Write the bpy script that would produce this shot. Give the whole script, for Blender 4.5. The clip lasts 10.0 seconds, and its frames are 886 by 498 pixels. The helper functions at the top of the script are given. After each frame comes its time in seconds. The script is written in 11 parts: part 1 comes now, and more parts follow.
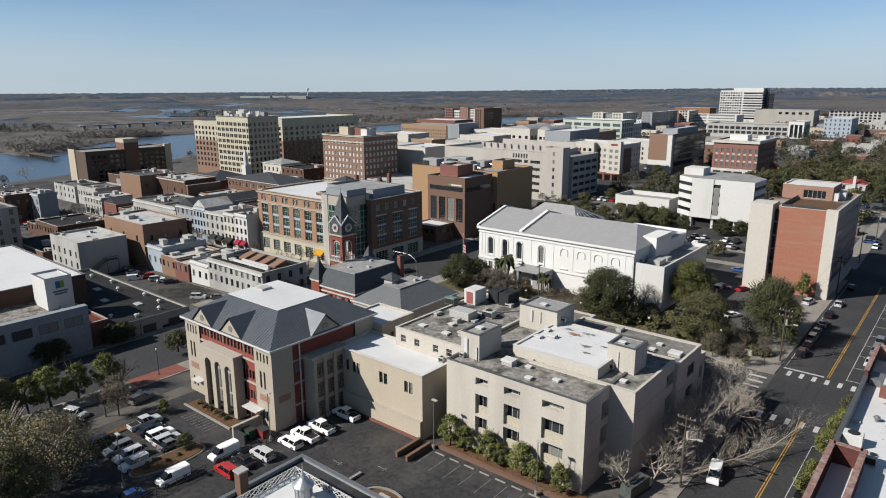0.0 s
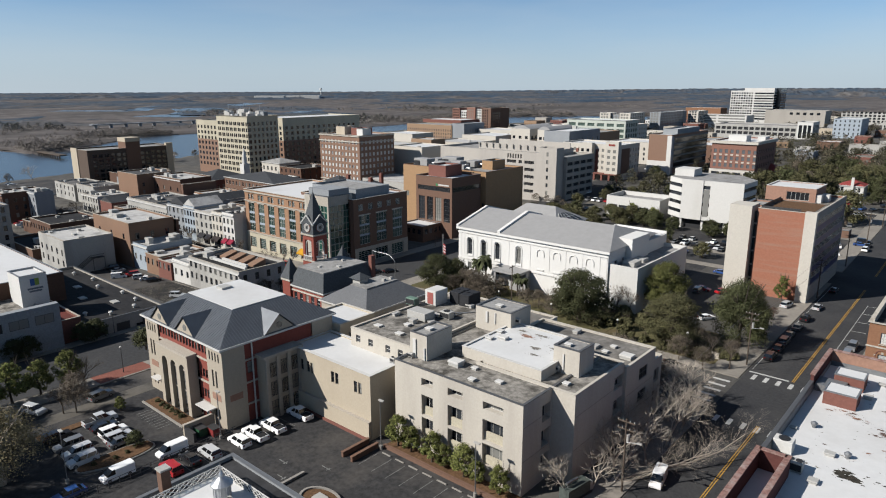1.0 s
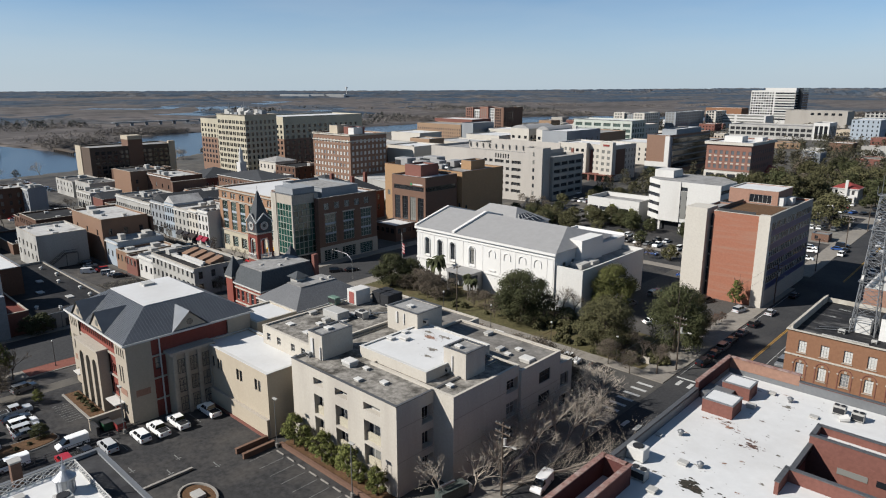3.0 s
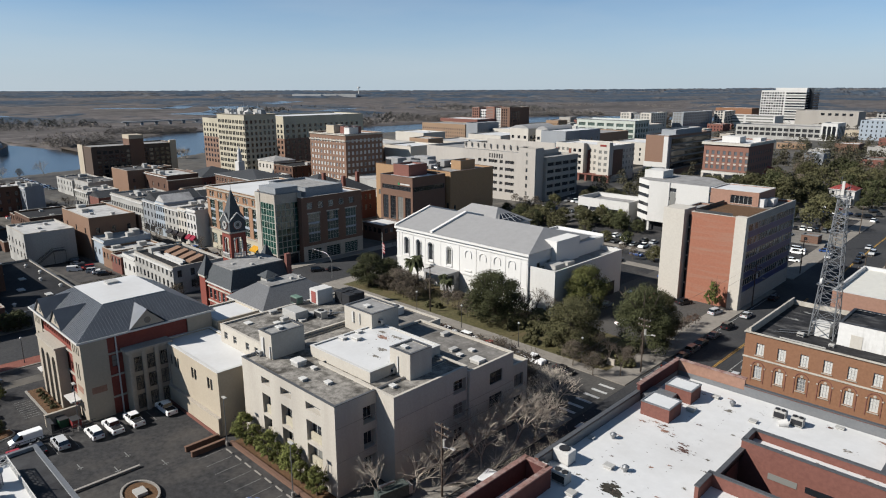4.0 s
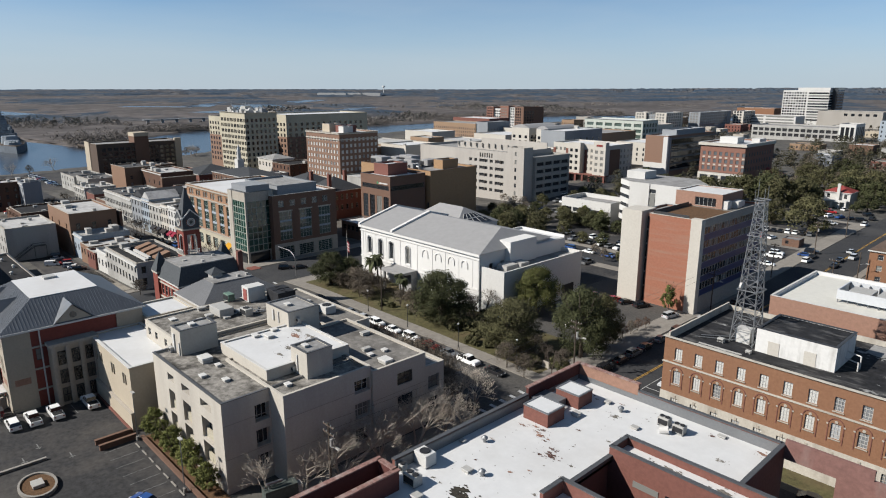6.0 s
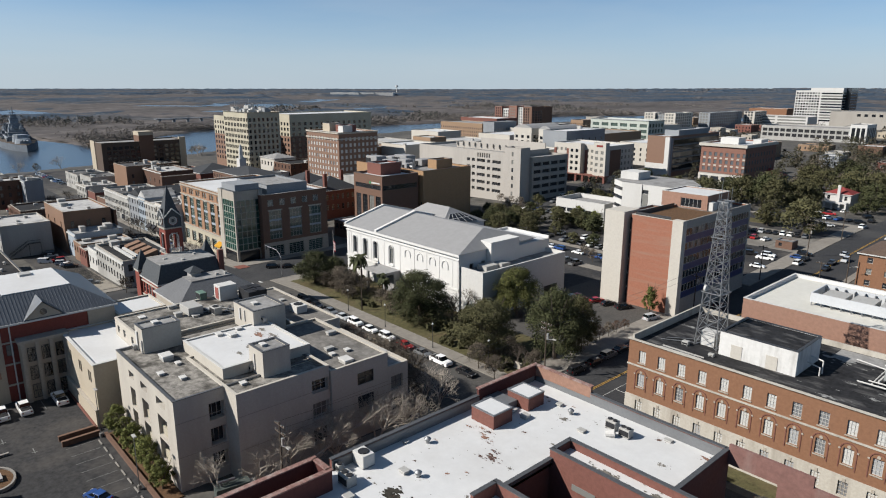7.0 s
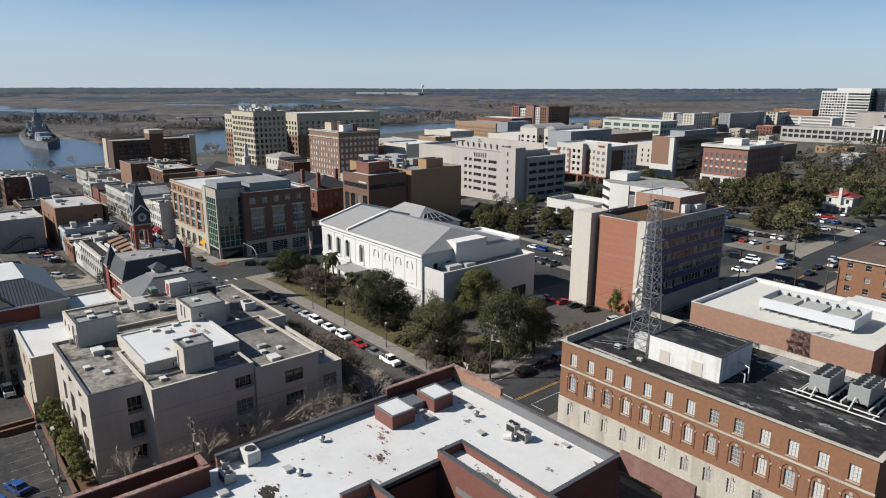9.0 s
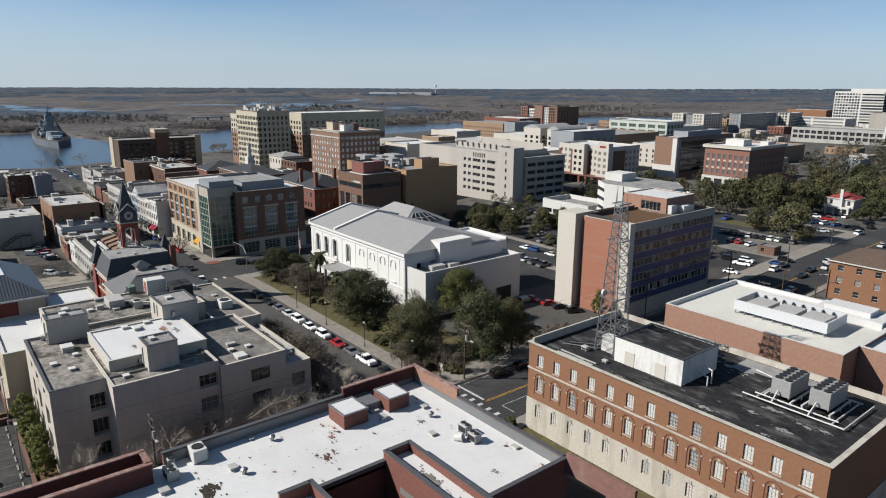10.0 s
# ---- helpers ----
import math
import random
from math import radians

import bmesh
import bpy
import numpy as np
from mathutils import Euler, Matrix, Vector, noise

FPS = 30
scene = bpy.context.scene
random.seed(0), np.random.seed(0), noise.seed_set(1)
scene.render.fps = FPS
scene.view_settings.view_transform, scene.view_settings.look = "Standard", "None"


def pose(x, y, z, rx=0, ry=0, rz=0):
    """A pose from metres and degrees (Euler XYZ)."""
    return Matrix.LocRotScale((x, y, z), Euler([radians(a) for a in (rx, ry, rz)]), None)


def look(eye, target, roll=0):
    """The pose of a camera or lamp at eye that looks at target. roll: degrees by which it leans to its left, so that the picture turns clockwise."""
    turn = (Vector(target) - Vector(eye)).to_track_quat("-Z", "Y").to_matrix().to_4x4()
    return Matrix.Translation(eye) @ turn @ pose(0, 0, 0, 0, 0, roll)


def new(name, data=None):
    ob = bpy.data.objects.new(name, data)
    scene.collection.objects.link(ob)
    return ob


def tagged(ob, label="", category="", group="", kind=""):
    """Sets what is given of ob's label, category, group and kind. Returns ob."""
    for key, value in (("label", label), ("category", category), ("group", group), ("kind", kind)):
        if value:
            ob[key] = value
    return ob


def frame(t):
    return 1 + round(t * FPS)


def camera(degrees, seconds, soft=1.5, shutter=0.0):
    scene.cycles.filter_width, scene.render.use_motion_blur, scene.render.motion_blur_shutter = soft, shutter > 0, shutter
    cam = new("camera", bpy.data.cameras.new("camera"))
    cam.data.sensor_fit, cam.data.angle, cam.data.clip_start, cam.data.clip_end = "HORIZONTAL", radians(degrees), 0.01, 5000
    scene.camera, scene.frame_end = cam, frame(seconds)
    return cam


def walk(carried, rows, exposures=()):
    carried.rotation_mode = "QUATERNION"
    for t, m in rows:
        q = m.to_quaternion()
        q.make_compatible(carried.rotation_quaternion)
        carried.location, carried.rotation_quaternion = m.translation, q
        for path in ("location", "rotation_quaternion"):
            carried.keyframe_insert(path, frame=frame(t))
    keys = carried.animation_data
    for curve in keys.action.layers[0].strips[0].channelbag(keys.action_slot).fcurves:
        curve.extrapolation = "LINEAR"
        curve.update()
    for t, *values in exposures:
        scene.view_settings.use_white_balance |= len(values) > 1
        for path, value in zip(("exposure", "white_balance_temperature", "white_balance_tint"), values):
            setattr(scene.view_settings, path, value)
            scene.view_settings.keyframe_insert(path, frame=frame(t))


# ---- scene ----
cam = camera(67.8, 10.0, soft=1.1)
METRES, EYE, TILT, LEAN, TURN = 86.0, 52.9, 0.0, 0.0, 39.5
ROWS = [
    (0.0, 0.0, 0.0, 0.0, -0.04, -13.91, 0.14),
    (0.5, 0.0566, 0.0012, 0.0002, 0.59, -13.92, 0.12),
    (1.0, 0.1134, 0.0031, 0.0008, 1.2, -13.93, 0.09),
    (1.5, 0.1701, 0.0052, 0.0008, 1.81, -13.95, 0.07),
    (2.0, 0.2267, 0.0075, 0.0012, 2.41, -13.97, 0.06),
    (2.5, 0.2828, 0.0112, 0.0017, 3.0, -13.99, 0.02),
    (4.0, 0.447, 0.0259, 0.0021, 4.74, -14.02, -0.02),
    (4.5, 0.5014, 0.032, 0.0024, 5.32, -14.04, -0.03),
    (5.0, 0.5535, 0.0384, 0.0023, 5.91, -14.06, -0.06),
    (5.5, 0.6031, 0.045, 0.0022, 6.49, -14.08, -0.09),
    (7.0, 0.7417, 0.0671, 0.0027, 8.31, -14.12, -0.18),
    (7.5, 0.7852, 0.075, 0.0026, 8.91, -14.13, -0.2),
    (8.0, 0.8278, 0.0832, 0.0025, 9.51, -14.15, -0.21),
    (8.5, 0.8695, 0.0914, 0.0023, 10.1, -14.15, -0.24),
    (9.0, 0.9105, 0.0999, 0.0019, 10.7, -14.15, -0.27),
    (9.5, 0.9509, 0.1089, 0.0018, 11.29, -14.16, -0.3),
    (10.0, 0.9908, 0.1187, 0.0013, 11.9, -14.15, -0.32),
]
walk(cam, [(t, pose(0, 0, EYE, TILT, LEAN, TURN) @ pose(METRES * x, METRES * y, METRES * z, 90 + pitch, roll, yaw)) for t, x, y, z, yaw, pitch, roll in ROWS])
# world and light: a clear winter afternoon, the sun behind the camera's left shoulder
world = bpy.data.worlds.new("world")
scene.world = world
world.use_nodes = True
wn, wl = world.node_tree.nodes, world.node_tree.links
sky = wn.new("ShaderNodeTexSky")
sky.sky_type = "NISHITA"
sky.sun_disc = False
SUN_RAY = Vector((0.70, 1.0, -0.89)).normalized()
sky.sun_elevation = math.asin(-SUN_RAY.z)
sky.sun_rotation = math.atan2(-SUN_RAY.x, -SUN_RAY.y)
sky.air_density, sky.dust_density, sky.ozone_density = 0.6, 0.15, 6.0
veil = wn.new("ShaderNodeHueSaturation")  # thin high haze pales the blue
veil.inputs["Hue"].default_value, veil.inputs["Saturation"].default_value = 0.488, 1.0
wl.new(sky.outputs[0], veil.inputs["Color"])
way, streaks, thin, cirrus = wn.new("ShaderNodeTexCoord"), wn.new("ShaderNodeTexNoise"), wn.new("ShaderNodeMapRange"), wn.new("ShaderNodeMix")
stretch = wn.new("ShaderNodeMapping")
stretch.inputs["Scale"].default_value = (1.6, 0.8, 7.0)
streaks.inputs["Scale"].default_value, streaks.inputs["Detail"].default_value = 1.6, 6
thin.inputs[1].default_value, thin.inputs[2].default_value, thin.inputs[3].default_value, thin.inputs[4].default_value = 0.40, 0.75, 0.0, 0.30
cirrus.data_type = "RGBA"
cirrus.inputs[7].default_value = (5.4, 5.9, 6.3, 1)
wl.new(way.outputs["Generated"], stretch.inputs["Vector"])
wl.new(stretch.outputs[0], streaks.inputs["Vector"])
wl.new(streaks.outputs[0], thin.inputs[0])
wl.new(thin.outputs[0], cirrus.inputs[0])
# ground haze: a pale belt that thins out some ten degrees above the horizon
parts, low, belt = wn.new("ShaderNodeSeparateXYZ"), wn.new("ShaderNodeMapRange"), wn.new("ShaderNodeMix")
low.interpolation_type = "SMOOTHSTEP"
low.inputs[1].default_value, low.inputs[2].default_value, low.inputs[3].default_value, low.inputs[4].default_value = -0.02, 0.15, 0.9, 0.0
belt.data_type = "RGBA"
belt.inputs[7].default_value = (4.3, 5.15, 5.9, 1)
wl.new(way.outputs["Generated"], parts.inputs[0])
wl.new(parts.outputs["Z"], low.inputs[0])
wl.new(low.outputs[0], belt.inputs[0])
wl.new(veil.outputs[0], belt.inputs[6])
wl.new(belt.outputs[2], cirrus.inputs[6])
wl.new(cirrus.outputs[2], wn["Background"].inputs[0])
wn["Background"].inputs[1].default_value = 0.069
sun = new("sun", bpy.data.lights.new("sun", "SUN"))
sun.data.energy, sun.data.angle, sun.data.color = 5.0, radians(0.55), (1.0, 0.955, 0.89)
sun.matrix_world = look((0, 0, 200), Vector((0, 0, 200)) + SUN_RAY)
scene.view_settings.exposure = 0.63

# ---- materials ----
BASE_DIM = 0.61  # light balance put into colour: every base dimmed to offset the raised exposure


def material(name, base, rough=0.8, metal=0.0, spread=0.12, fine=3.0, coarse=0.12, bump=0.15, stain=None, stain_amount=0.35,
             per_object=0.0, spec=0.5, streak=False, stretch=None, edge=(0.48, 0.72)):
    """A surface of one base colour with fine grain and broad wear; stain: the colour of the worn patches."""
    base = tuple(c * BASE_DIM for c in base)
    stain = stain and tuple(c * BASE_DIM for c in stain)
    m = bpy.data.materials.new(name)
    m.use_nodes = True
    n, l = m.node_tree.nodes, m.node_tree.links
    b = n["Principled BSDF"]
    b.inputs["Roughness"].default_value, b.inputs["Metallic"].default_value = rough, metal
    b.inputs["Specular IOR Level"].default_value = spec if rough < 0.7 else min(spec, 0.2)
    geo = n.new("ShaderNodeNewGeometry")
    where = geo.outputs["Position"]
    if streak or stretch:
        flat = n.new("ShaderNodeVectorMath")
        flat.operation = "MULTIPLY"
        flat.inputs[1].default_value = stretch or (1, 1, 0.18)
        l.new(where, flat.inputs[0])
        where = flat.outputs[0]
    small, broad = n.new("ShaderNodeTexNoise"), n.new("ShaderNodeTexNoise")
    small.inputs["Scale"].default_value, small.inputs["Detail"].default_value = fine, 6
    broad.inputs["Scale"].default_value, broad.inputs["Detail"].default_value = coarse, 5
    broad.inputs["Roughness"].default_value = 0.62
    l.new(geo.outputs["Position"], small.inputs["Vector"])
    l.new(where, broad.inputs["Vector"])
    small.inputs["Roughness"].default_value = 0.7
    lo = tuple(c * (1 - min(0.8, spread * 1.5)) for c in base)
    hi = tuple(min(1, c * (1 + spread * 1.5)) for c in base)
    grain = n.new("ShaderNodeValToRGB")
    grain.color_ramp.elements[0].position, grain.color_ramp.elements[1].position = 0.3, 0.7
    grain.color_ramp.elements[0].color, grain.color_ramp.elements[1].color = (*lo, 1), (*hi, 1)
    l.new(small.outputs[0], grain.inputs[0])
    ramp = n.new("ShaderNodeValToRGB")
    ramp.color_ramp.elements[0].position, ramp.color_ramp.elements[1].position = edge
    ramp.color_ramp.elements[0].color, ramp.color_ramp.elements[1].color = (0, 0, 0, 1), (stain_amount,) * 3 + (1,)
    l.new(broad.outputs[0], ramp.inputs[0])
    mix = n.new("ShaderNodeMix")
    mix.data_type = "RGBA"
    l.new(ramp.outputs[0], mix.inputs[0])
    l.new(grain.outputs[0], mix.inputs[6])
    mix.inputs[7].default_value = (*(stain or tuple(c * 0.7 for c in base)), 1)
    out = mix.outputs[2]
    if per_object:
        info, vary = n.new("ShaderNodeObjectInfo"), n.new("ShaderNodeHueSaturation")
        span = n.new("ShaderNodeMapRange")
        span.inputs[3].default_value, span.inputs[4].default_value = 1 - per_object, 1 + per_object
        l.new(info.outputs["Random"], span.inputs[0])
        l.new(span.outputs[0], vary.inputs["Value"])
        l.new(out, vary.inputs["Color"])
        out = vary.outputs[0]
    l.new(out, b.inputs["Base Color"])
    if bump:
        bp = n.new("ShaderNodeBump")
        bp.inputs["Strength"].default_value, bp.inputs["Distance"].default_value = bump, 0.05
        l.new(small.outputs[0], bp.inputs["Height"])
        l.new(bp.outputs[0], b.inputs["Normal"])
    return m


def brickwork(name, base, mortar, scale=1.0, stain=None, amount=0.3):
    """Fired brick in courses of 75 mm, seen too far off for single bricks: course-sized grain plus broad weathering."""
    m = material(name, base, 0.88, spread=0.10, fine=2.2, coarse=0.16, bump=0.06, stain=stain or mortar, stain_amount=amount, streak=True)
    return m


def glazing(name, dark, light, share=0.3, rough=0.06):
    """Window glass over a dim room; some panes have pale blinds drawn behind them."""
    m = bpy.data.materials.new(name)
    m.use_nodes = True
    n, l = m.node_tree.nodes, m.node_tree.links
    b = n["Principled BSDF"]
    info = n.new("ShaderNodeObjectInfo")
    ramp = n.new("ShaderNodeValToRGB")
    ramp.color_ramp.interpolation = "CONSTANT"
    ramp.color_ramp.elements[0].color = (*dark, 1)
    ramp.color_ramp.elements[1].position, ramp.color_ramp.elements[1].color = 1 - share, (*light, 1)
    mid = ramp.color_ramp.elements.new((1 - share) * 0.6)
    mid.color = tuple(d * 1.8 + 0.004 for d in dark) + (1,)
    l.new(info.outputs["Random"], ramp.inputs[0])
    l.new(ramp.outputs[0], b.inputs["Base Color"])
    b.inputs["Roughness"].default_value = rough
    b.inputs["Specular IOR Level"].default_value = 0.6
    return m


BEIGE = material("beige_stucco", (0.50, 0.44, 0.355), 0.9, spread=0.05, bump=0.05, stain=(0.36, 0.31, 0.26), stain_amount=0.4, streak=True)
PALE = material("pale_concrete", (0.63, 0.585, 0.51), 0.9, spread=0.05, bump=0.05, stain=(0.40, 0.36, 0.32), stain_amount=0.45, streak=True, coarse=0.2)
TAN = material("tan_stucco", (0.57, 0.495, 0.385), 0.9, spread=0.05, bump=0.05, stain=(0.44, 0.37, 0.28), stain_amount=0.45, streak=True)
WHITE = material("white_stucco", (0.74, 0.73, 0.70), 0.85, spread=0.06, stain=(0.58, 0.56, 0.52), stain_amount=0.45, streak=True)
OFFWHITE = material("offwhite_panel", (0.66, 0.62, 0.55), 0.85, spread=0.06, stain=(0.52, 0.48, 0.42), streak=True)
GREY = material("grey_stucco", (0.33, 0.35, 0.37), 0.88, stain=(0.24, 0.25, 0.27), streak=True)
BLUEGREY = material("bluegrey_paint", (0.42, 0.48, 0.54), 0.85, stain=(0.30, 0.34, 0.38), streak=True)
CONCRETE = material("deck_concrete", (0.46, 0.43, 0.385), 0.9, stain=(0.33, 0.30, 0.27), stain_amount=0.5, streak=True)
BRICK_SHADED = brickwork("shaded_red_brick", (0.135, 0.052, 0.046), (0.14, 0.06, 0.05))
BRICK_RED = brickwork("red_brick", (0.235, 0.103, 0.082), (0.24, 0.10, 0.08))
BRICK_COURT = brickwork("courthouse_brick", (0.29, 0.082, 0.062), (0.26, 0.09, 0.07))
BRICK_ORANGE = brickwork("orange_brick", (0.305, 0.158, 0.092), (0.285, 0.16, 0.105))
BRICK_BROWN = brickwork("brown_brick", (0.21, 0.125, 0.09), (0.20, 0.13, 0.10))
BRICK_TAN = brickwork("tan_brick", (0.37, 0.25, 0.165), (0.33, 0.22, 0.15))
BRICK_OCHRE = brickwork("ochre_brick", (0.45, 0.285, 0.16), (0.38, 0.235, 0.135))
BRICK_HOTEL = brickwork("hotel_brick", (0.29, 0.18, 0.13), (0.25, 0.17, 0.13))
CREAM = material("cream_stone", (0.58, 0.53, 0.41), 0.88, stain=(0.36, 0.33, 0.26), streak=True)
BRICK_ROSE = brickwork("rose_brick", (0.385, 0.225, 0.165), (0.35, 0.22, 0.17))
LIMESTONE = material("pale_limestone", (0.62, 0.58, 0.505), 0.88, spread=0.08, bump=0.05, stain=(0.34, 0.30, 0.25), stain_amount=0.8, streak=True, coarse=0.35)
STONE = material("limestone", (0.52, 0.47, 0.40), 0.88, stain=(0.36, 0.32, 0.27), stain_amount=0.5, streak=True)
ROOF_WHITE = material("white_roof_membrane", (0.80, 0.80, 0.79), 0.6, spread=0.03, fine=0.9, coarse=0.07, bump=0.05, stain=(0.60, 0.58, 0.55), stain_amount=0.5)
ROOF_CREAM = material("cream_roof_membrane", (0.76, 0.745, 0.68), 0.7, spread=0.04, fine=0.9, coarse=0.1, bump=0.05, stain=(0.58, 0.56, 0.50), stain_amount=0.5)
ROOF_GRAVEL = material("gravel_roof", (0.31, 0.29, 0.26), 0.95, spread=0.4, fine=1.1, coarse=0.42, bump=0.3, stain=(0.085, 0.078, 0.068), stain_amount=1.0, edge=(0.46, 0.64))
ROOF_GREY = material("grey_roof_membrane", (0.36, 0.355, 0.345), 0.85, spread=0.2, fine=0.8, coarse=0.22, stain=(0.19, 0.18, 0.17), stain_amount=0.85)
ROOF_WORN = material("worn_brown_felt", (0.25, 0.235, 0.215), 0.9, spread=0.25, fine=1.0, coarse=0.3, stain=(0.12, 0.11, 0.10), stain_amount=0.9, edge=(0.42, 0.7))
ROOF_BLACK = material("black_roof_felt", (0.035, 0.035, 0.038), 0.75, spread=0.4, fine=0.6, coarse=0.12, bump=0.2, stain=(0.13, 0.13, 0.13), stain_amount=0.55)
FELT_DARK = material("dark_roof_felt", (0.024, 0.024, 0.026), 0.9, spread=0.4, fine=0.7, coarse=0.15, bump=0.15, stain=(0.055, 0.054, 0.053), stain_amount=0.8)
FELT_BLEACHED = material("bleached_black_felt", (0.026, 0.026, 0.028), 0.85, spread=0.5, fine=0.9, coarse=0.75, bump=0.2, stain=(0.20, 0.195, 0.19), stain_amount=0.75, stretch=(0.3, 0.9, 1.0), edge=(0.52, 0.72))
WHITE_BRIGHT = material("hall_white_paint", (0.86, 0.85, 0.82), 0.85, spread=0.03, stain=(0.80, 0.78, 0.74), stain_amount=0.5, streak=True)
WHITE_STAINED = material("stained_white_paint", (0.85, 0.84, 0.81), 0.85, spread=0.05, fine=1.5, coarse=0.6, stain=(0.42, 0.40, 0.37), stain_amount=0.8, streak=True)
PAINT_FAINT = material("worn_bay_paint", (0.24, 0.24, 0.235), 0.9, spread=0.3, stain=(0.06, 0.06, 0.06), stain_amount=0.9, coarse=0.9)
ROOF_METAL = material("grey_standing_seam", (0.20, 0.215, 0.235), 0.42, metal=0.55, spread=0.08, fine=0.5, coarse=0.1, bump=0.03)
SLATE = material("slate_roof", (0.088, 0.097, 0.105), 0.78, spread=0.2, fine=2.5, coarse=0.2, bump=0.2, stain=(0.10, 0.11, 0.12))
SLATE_DARK = material("dark_slate_roof", (0.062, 0.066, 0.072), 0.8, spread=0.25, fine=2.5, coarse=0.2, bump=0.2, stain=(0.035, 0.038, 0.042))
SHINGLE_BROWN = material("brown_shingles", (0.15, 0.105, 0.08), 0.9, spread=0.25, fine=2.5, coarse=0.15)
TILE_RED = material("red_roof_tiles", (0.31, 0.062, 0.055), 0.8, spread=0.2, fine=2.5, coarse=0.2)
ROOF_PALE = material("pale_metal_roof", (0.37, 0.365, 0.36), 0.65, spread=0.06, fine=0.6, coarse=0.08, bump=0.05, stain=(0.38, 0.37, 0.36))
COPING = material("metal_coping", (0.26, 0.27, 0.28), 0.5, metal=0.4, spread=0.08)
COPING_DARK = material("dark_coping", (0.135, 0.137, 0.142), 0.55, metal=0.3, spread=0.15)
TRIM_WHITE = material("white_trim", (0.72, 0.71, 0.68), 0.7, spread=0.05, bump=0.03)
FRAME_DARK = material("dark_window_frame", (0.05, 0.05, 0.052), 0.5, spread=0.1, bump=0)
FRAME_PALE = material("pale_window_frame", (0.60, 0.59, 0.56), 0.6, spread=0.05, bump=0)
GLASS = glazing("dim_glass", (0.012, 0.014, 0.017), (0.16, 0.16, 0.15), 0.25)
GLASS_PALE = glazing("blinds_glass", (0.16, 0.165, 0.17), (0.44, 0.44, 0.42), 0.75, 0.15)
GLASS_GREEN = glazing("green_glass", (0.013, 0.026, 0.023), (0.06, 0.085, 0.075), 0.3, 0.05)
GLASS_TEAL = glazing("teal_curtain_glass", (0.006, 0.026, 0.020), (0.014, 0.052, 0.041), 0.4, 0.05)
MULLION_GREEN = material("green_mullion", (0.20, 0.27, 0.24), 0.5, bump=0)
GLASS_MID = glazing("curtained_glass", (0.05, 0.055, 0.06), (0.19, 0.19, 0.18), 0.5, 0.1)
BRICK_PLUM = brickwork("plum_brick", (0.30, 0.155, 0.118), (0.27, 0.15, 0.12))
BRICK_STREAKED = material("streaked_brick", (0.40, 0.172, 0.112), 0.88, spread=0.08, fine=2.0, coarse=0.5, bump=0.06, stain=(0.38, 0.235, 0.175), stain_amount=0.8, stretch=(0.12, 0.12, 1.4))
SPANDREL_BLUE = material("blue_spandrel", (0.04, 0.06, 0.18), 0.35, spread=0.1, bump=0)
STEEL = material("galvanised_steel", (0.42, 0.43, 0.44), 0.45, metal=0.75, spread=0.12, bump=0.05)
UNIT_GREY = material("unit_casing", (0.52, 0.51, 0.48), 0.6, spread=0.1, bump=0.05, stain=(0.36, 0.33, 0.30))
# real grilles and louvres; also painted shade in deck openings and the ramp
UNIT_DARK = material("grille_and_shade_dark", (0.035, 0.036, 0.04), 0.7, spread=0.2)
ASPHALT = material("asphalt", (0.052, 0.053, 0.056), 0.92, spread=0.25, fine=2.0, coarse=0.06, bump=0.2, stain=(0.10, 0.098, 0.095), stain_amount=0.7)
ASPHALT_WORN = material("worn_asphalt", (0.105, 0.10, 0.093), 0.92, spread=0.25, fine=2.0, coarse=0.08, bump=0.2, stain=(0.065, 0.064, 0.063), stain_amount=0.8)
LOT = material("parking_asphalt", (0.048, 0.048, 0.05), 0.9, spread=0.3, fine=1.2, coarse=0.075, bump=0.2, stain=(0.15, 0.135, 0.12), stain_amount=0.9, edge=(0.46, 0.78))
PAVING = material("pavement_concrete", (0.31, 0.285, 0.25), 0.92, spread=0.12, fine=0.8, coarse=0.15, stain=(0.22, 0.20, 0.175), stain_amount=0.5)
BRICK_PAVING = material("brick_paving", (0.26, 0.10, 0.075), 0.9, spread=0.2, fine=4.0, coarse=0.4)
KERB = material("kerb_stone", (0.36, 0.34, 0.31), 0.9, spread=0.12)
PAINT_WHITE = material("road_paint_white", (0.62, 0.62, 0.60), 0.8, spread=0.15, stain=(0.2, 0.2, 0.2), stain_amount=0.5, coarse=0.8)
PAINT_YELLOW = material("road_paint_yellow", (0.50, 0.29, 0.06), 0.8, spread=0.15, stain=(0.2, 0.14, 0.06), stain_amount=0.5, coarse=0.6)
GRASS = material("winter_grass", (0.115, 0.105, 0.048), 0.95, spread=0.3, fine=1.2, coarse=0.1, bump=0.3, stain=(0.17, 0.12, 0.07), stain_amount=0.8)
MULCH = material("pine_mulch", (0.15, 0.085, 0.045), 0.95, spread=0.35, fine=3.0, coarse=0.5, bump=0.4)
BARK = material("bark", (0.13, 0.105, 0.085), 0.95, spread=0.25, fine=4.0, coarse=0.5)
BARK_PALE = material("pale_bark", (0.50, 0.44, 0.37), 0.95, spread=0.2, fine=3.0, coarse=0.5)
BRICK_MOTTLED = material("mottled_coping_brick", (0.30, 0.17, 0.145), 0.9, spread=0.3, fine=3.0, coarse=0.8, stain=(0.55, 0.48, 0.44), stain_amount=0.7)
TIMBER = material("pole_timber", (0.12, 0.095, 0.075), 0.95, spread=0.2)


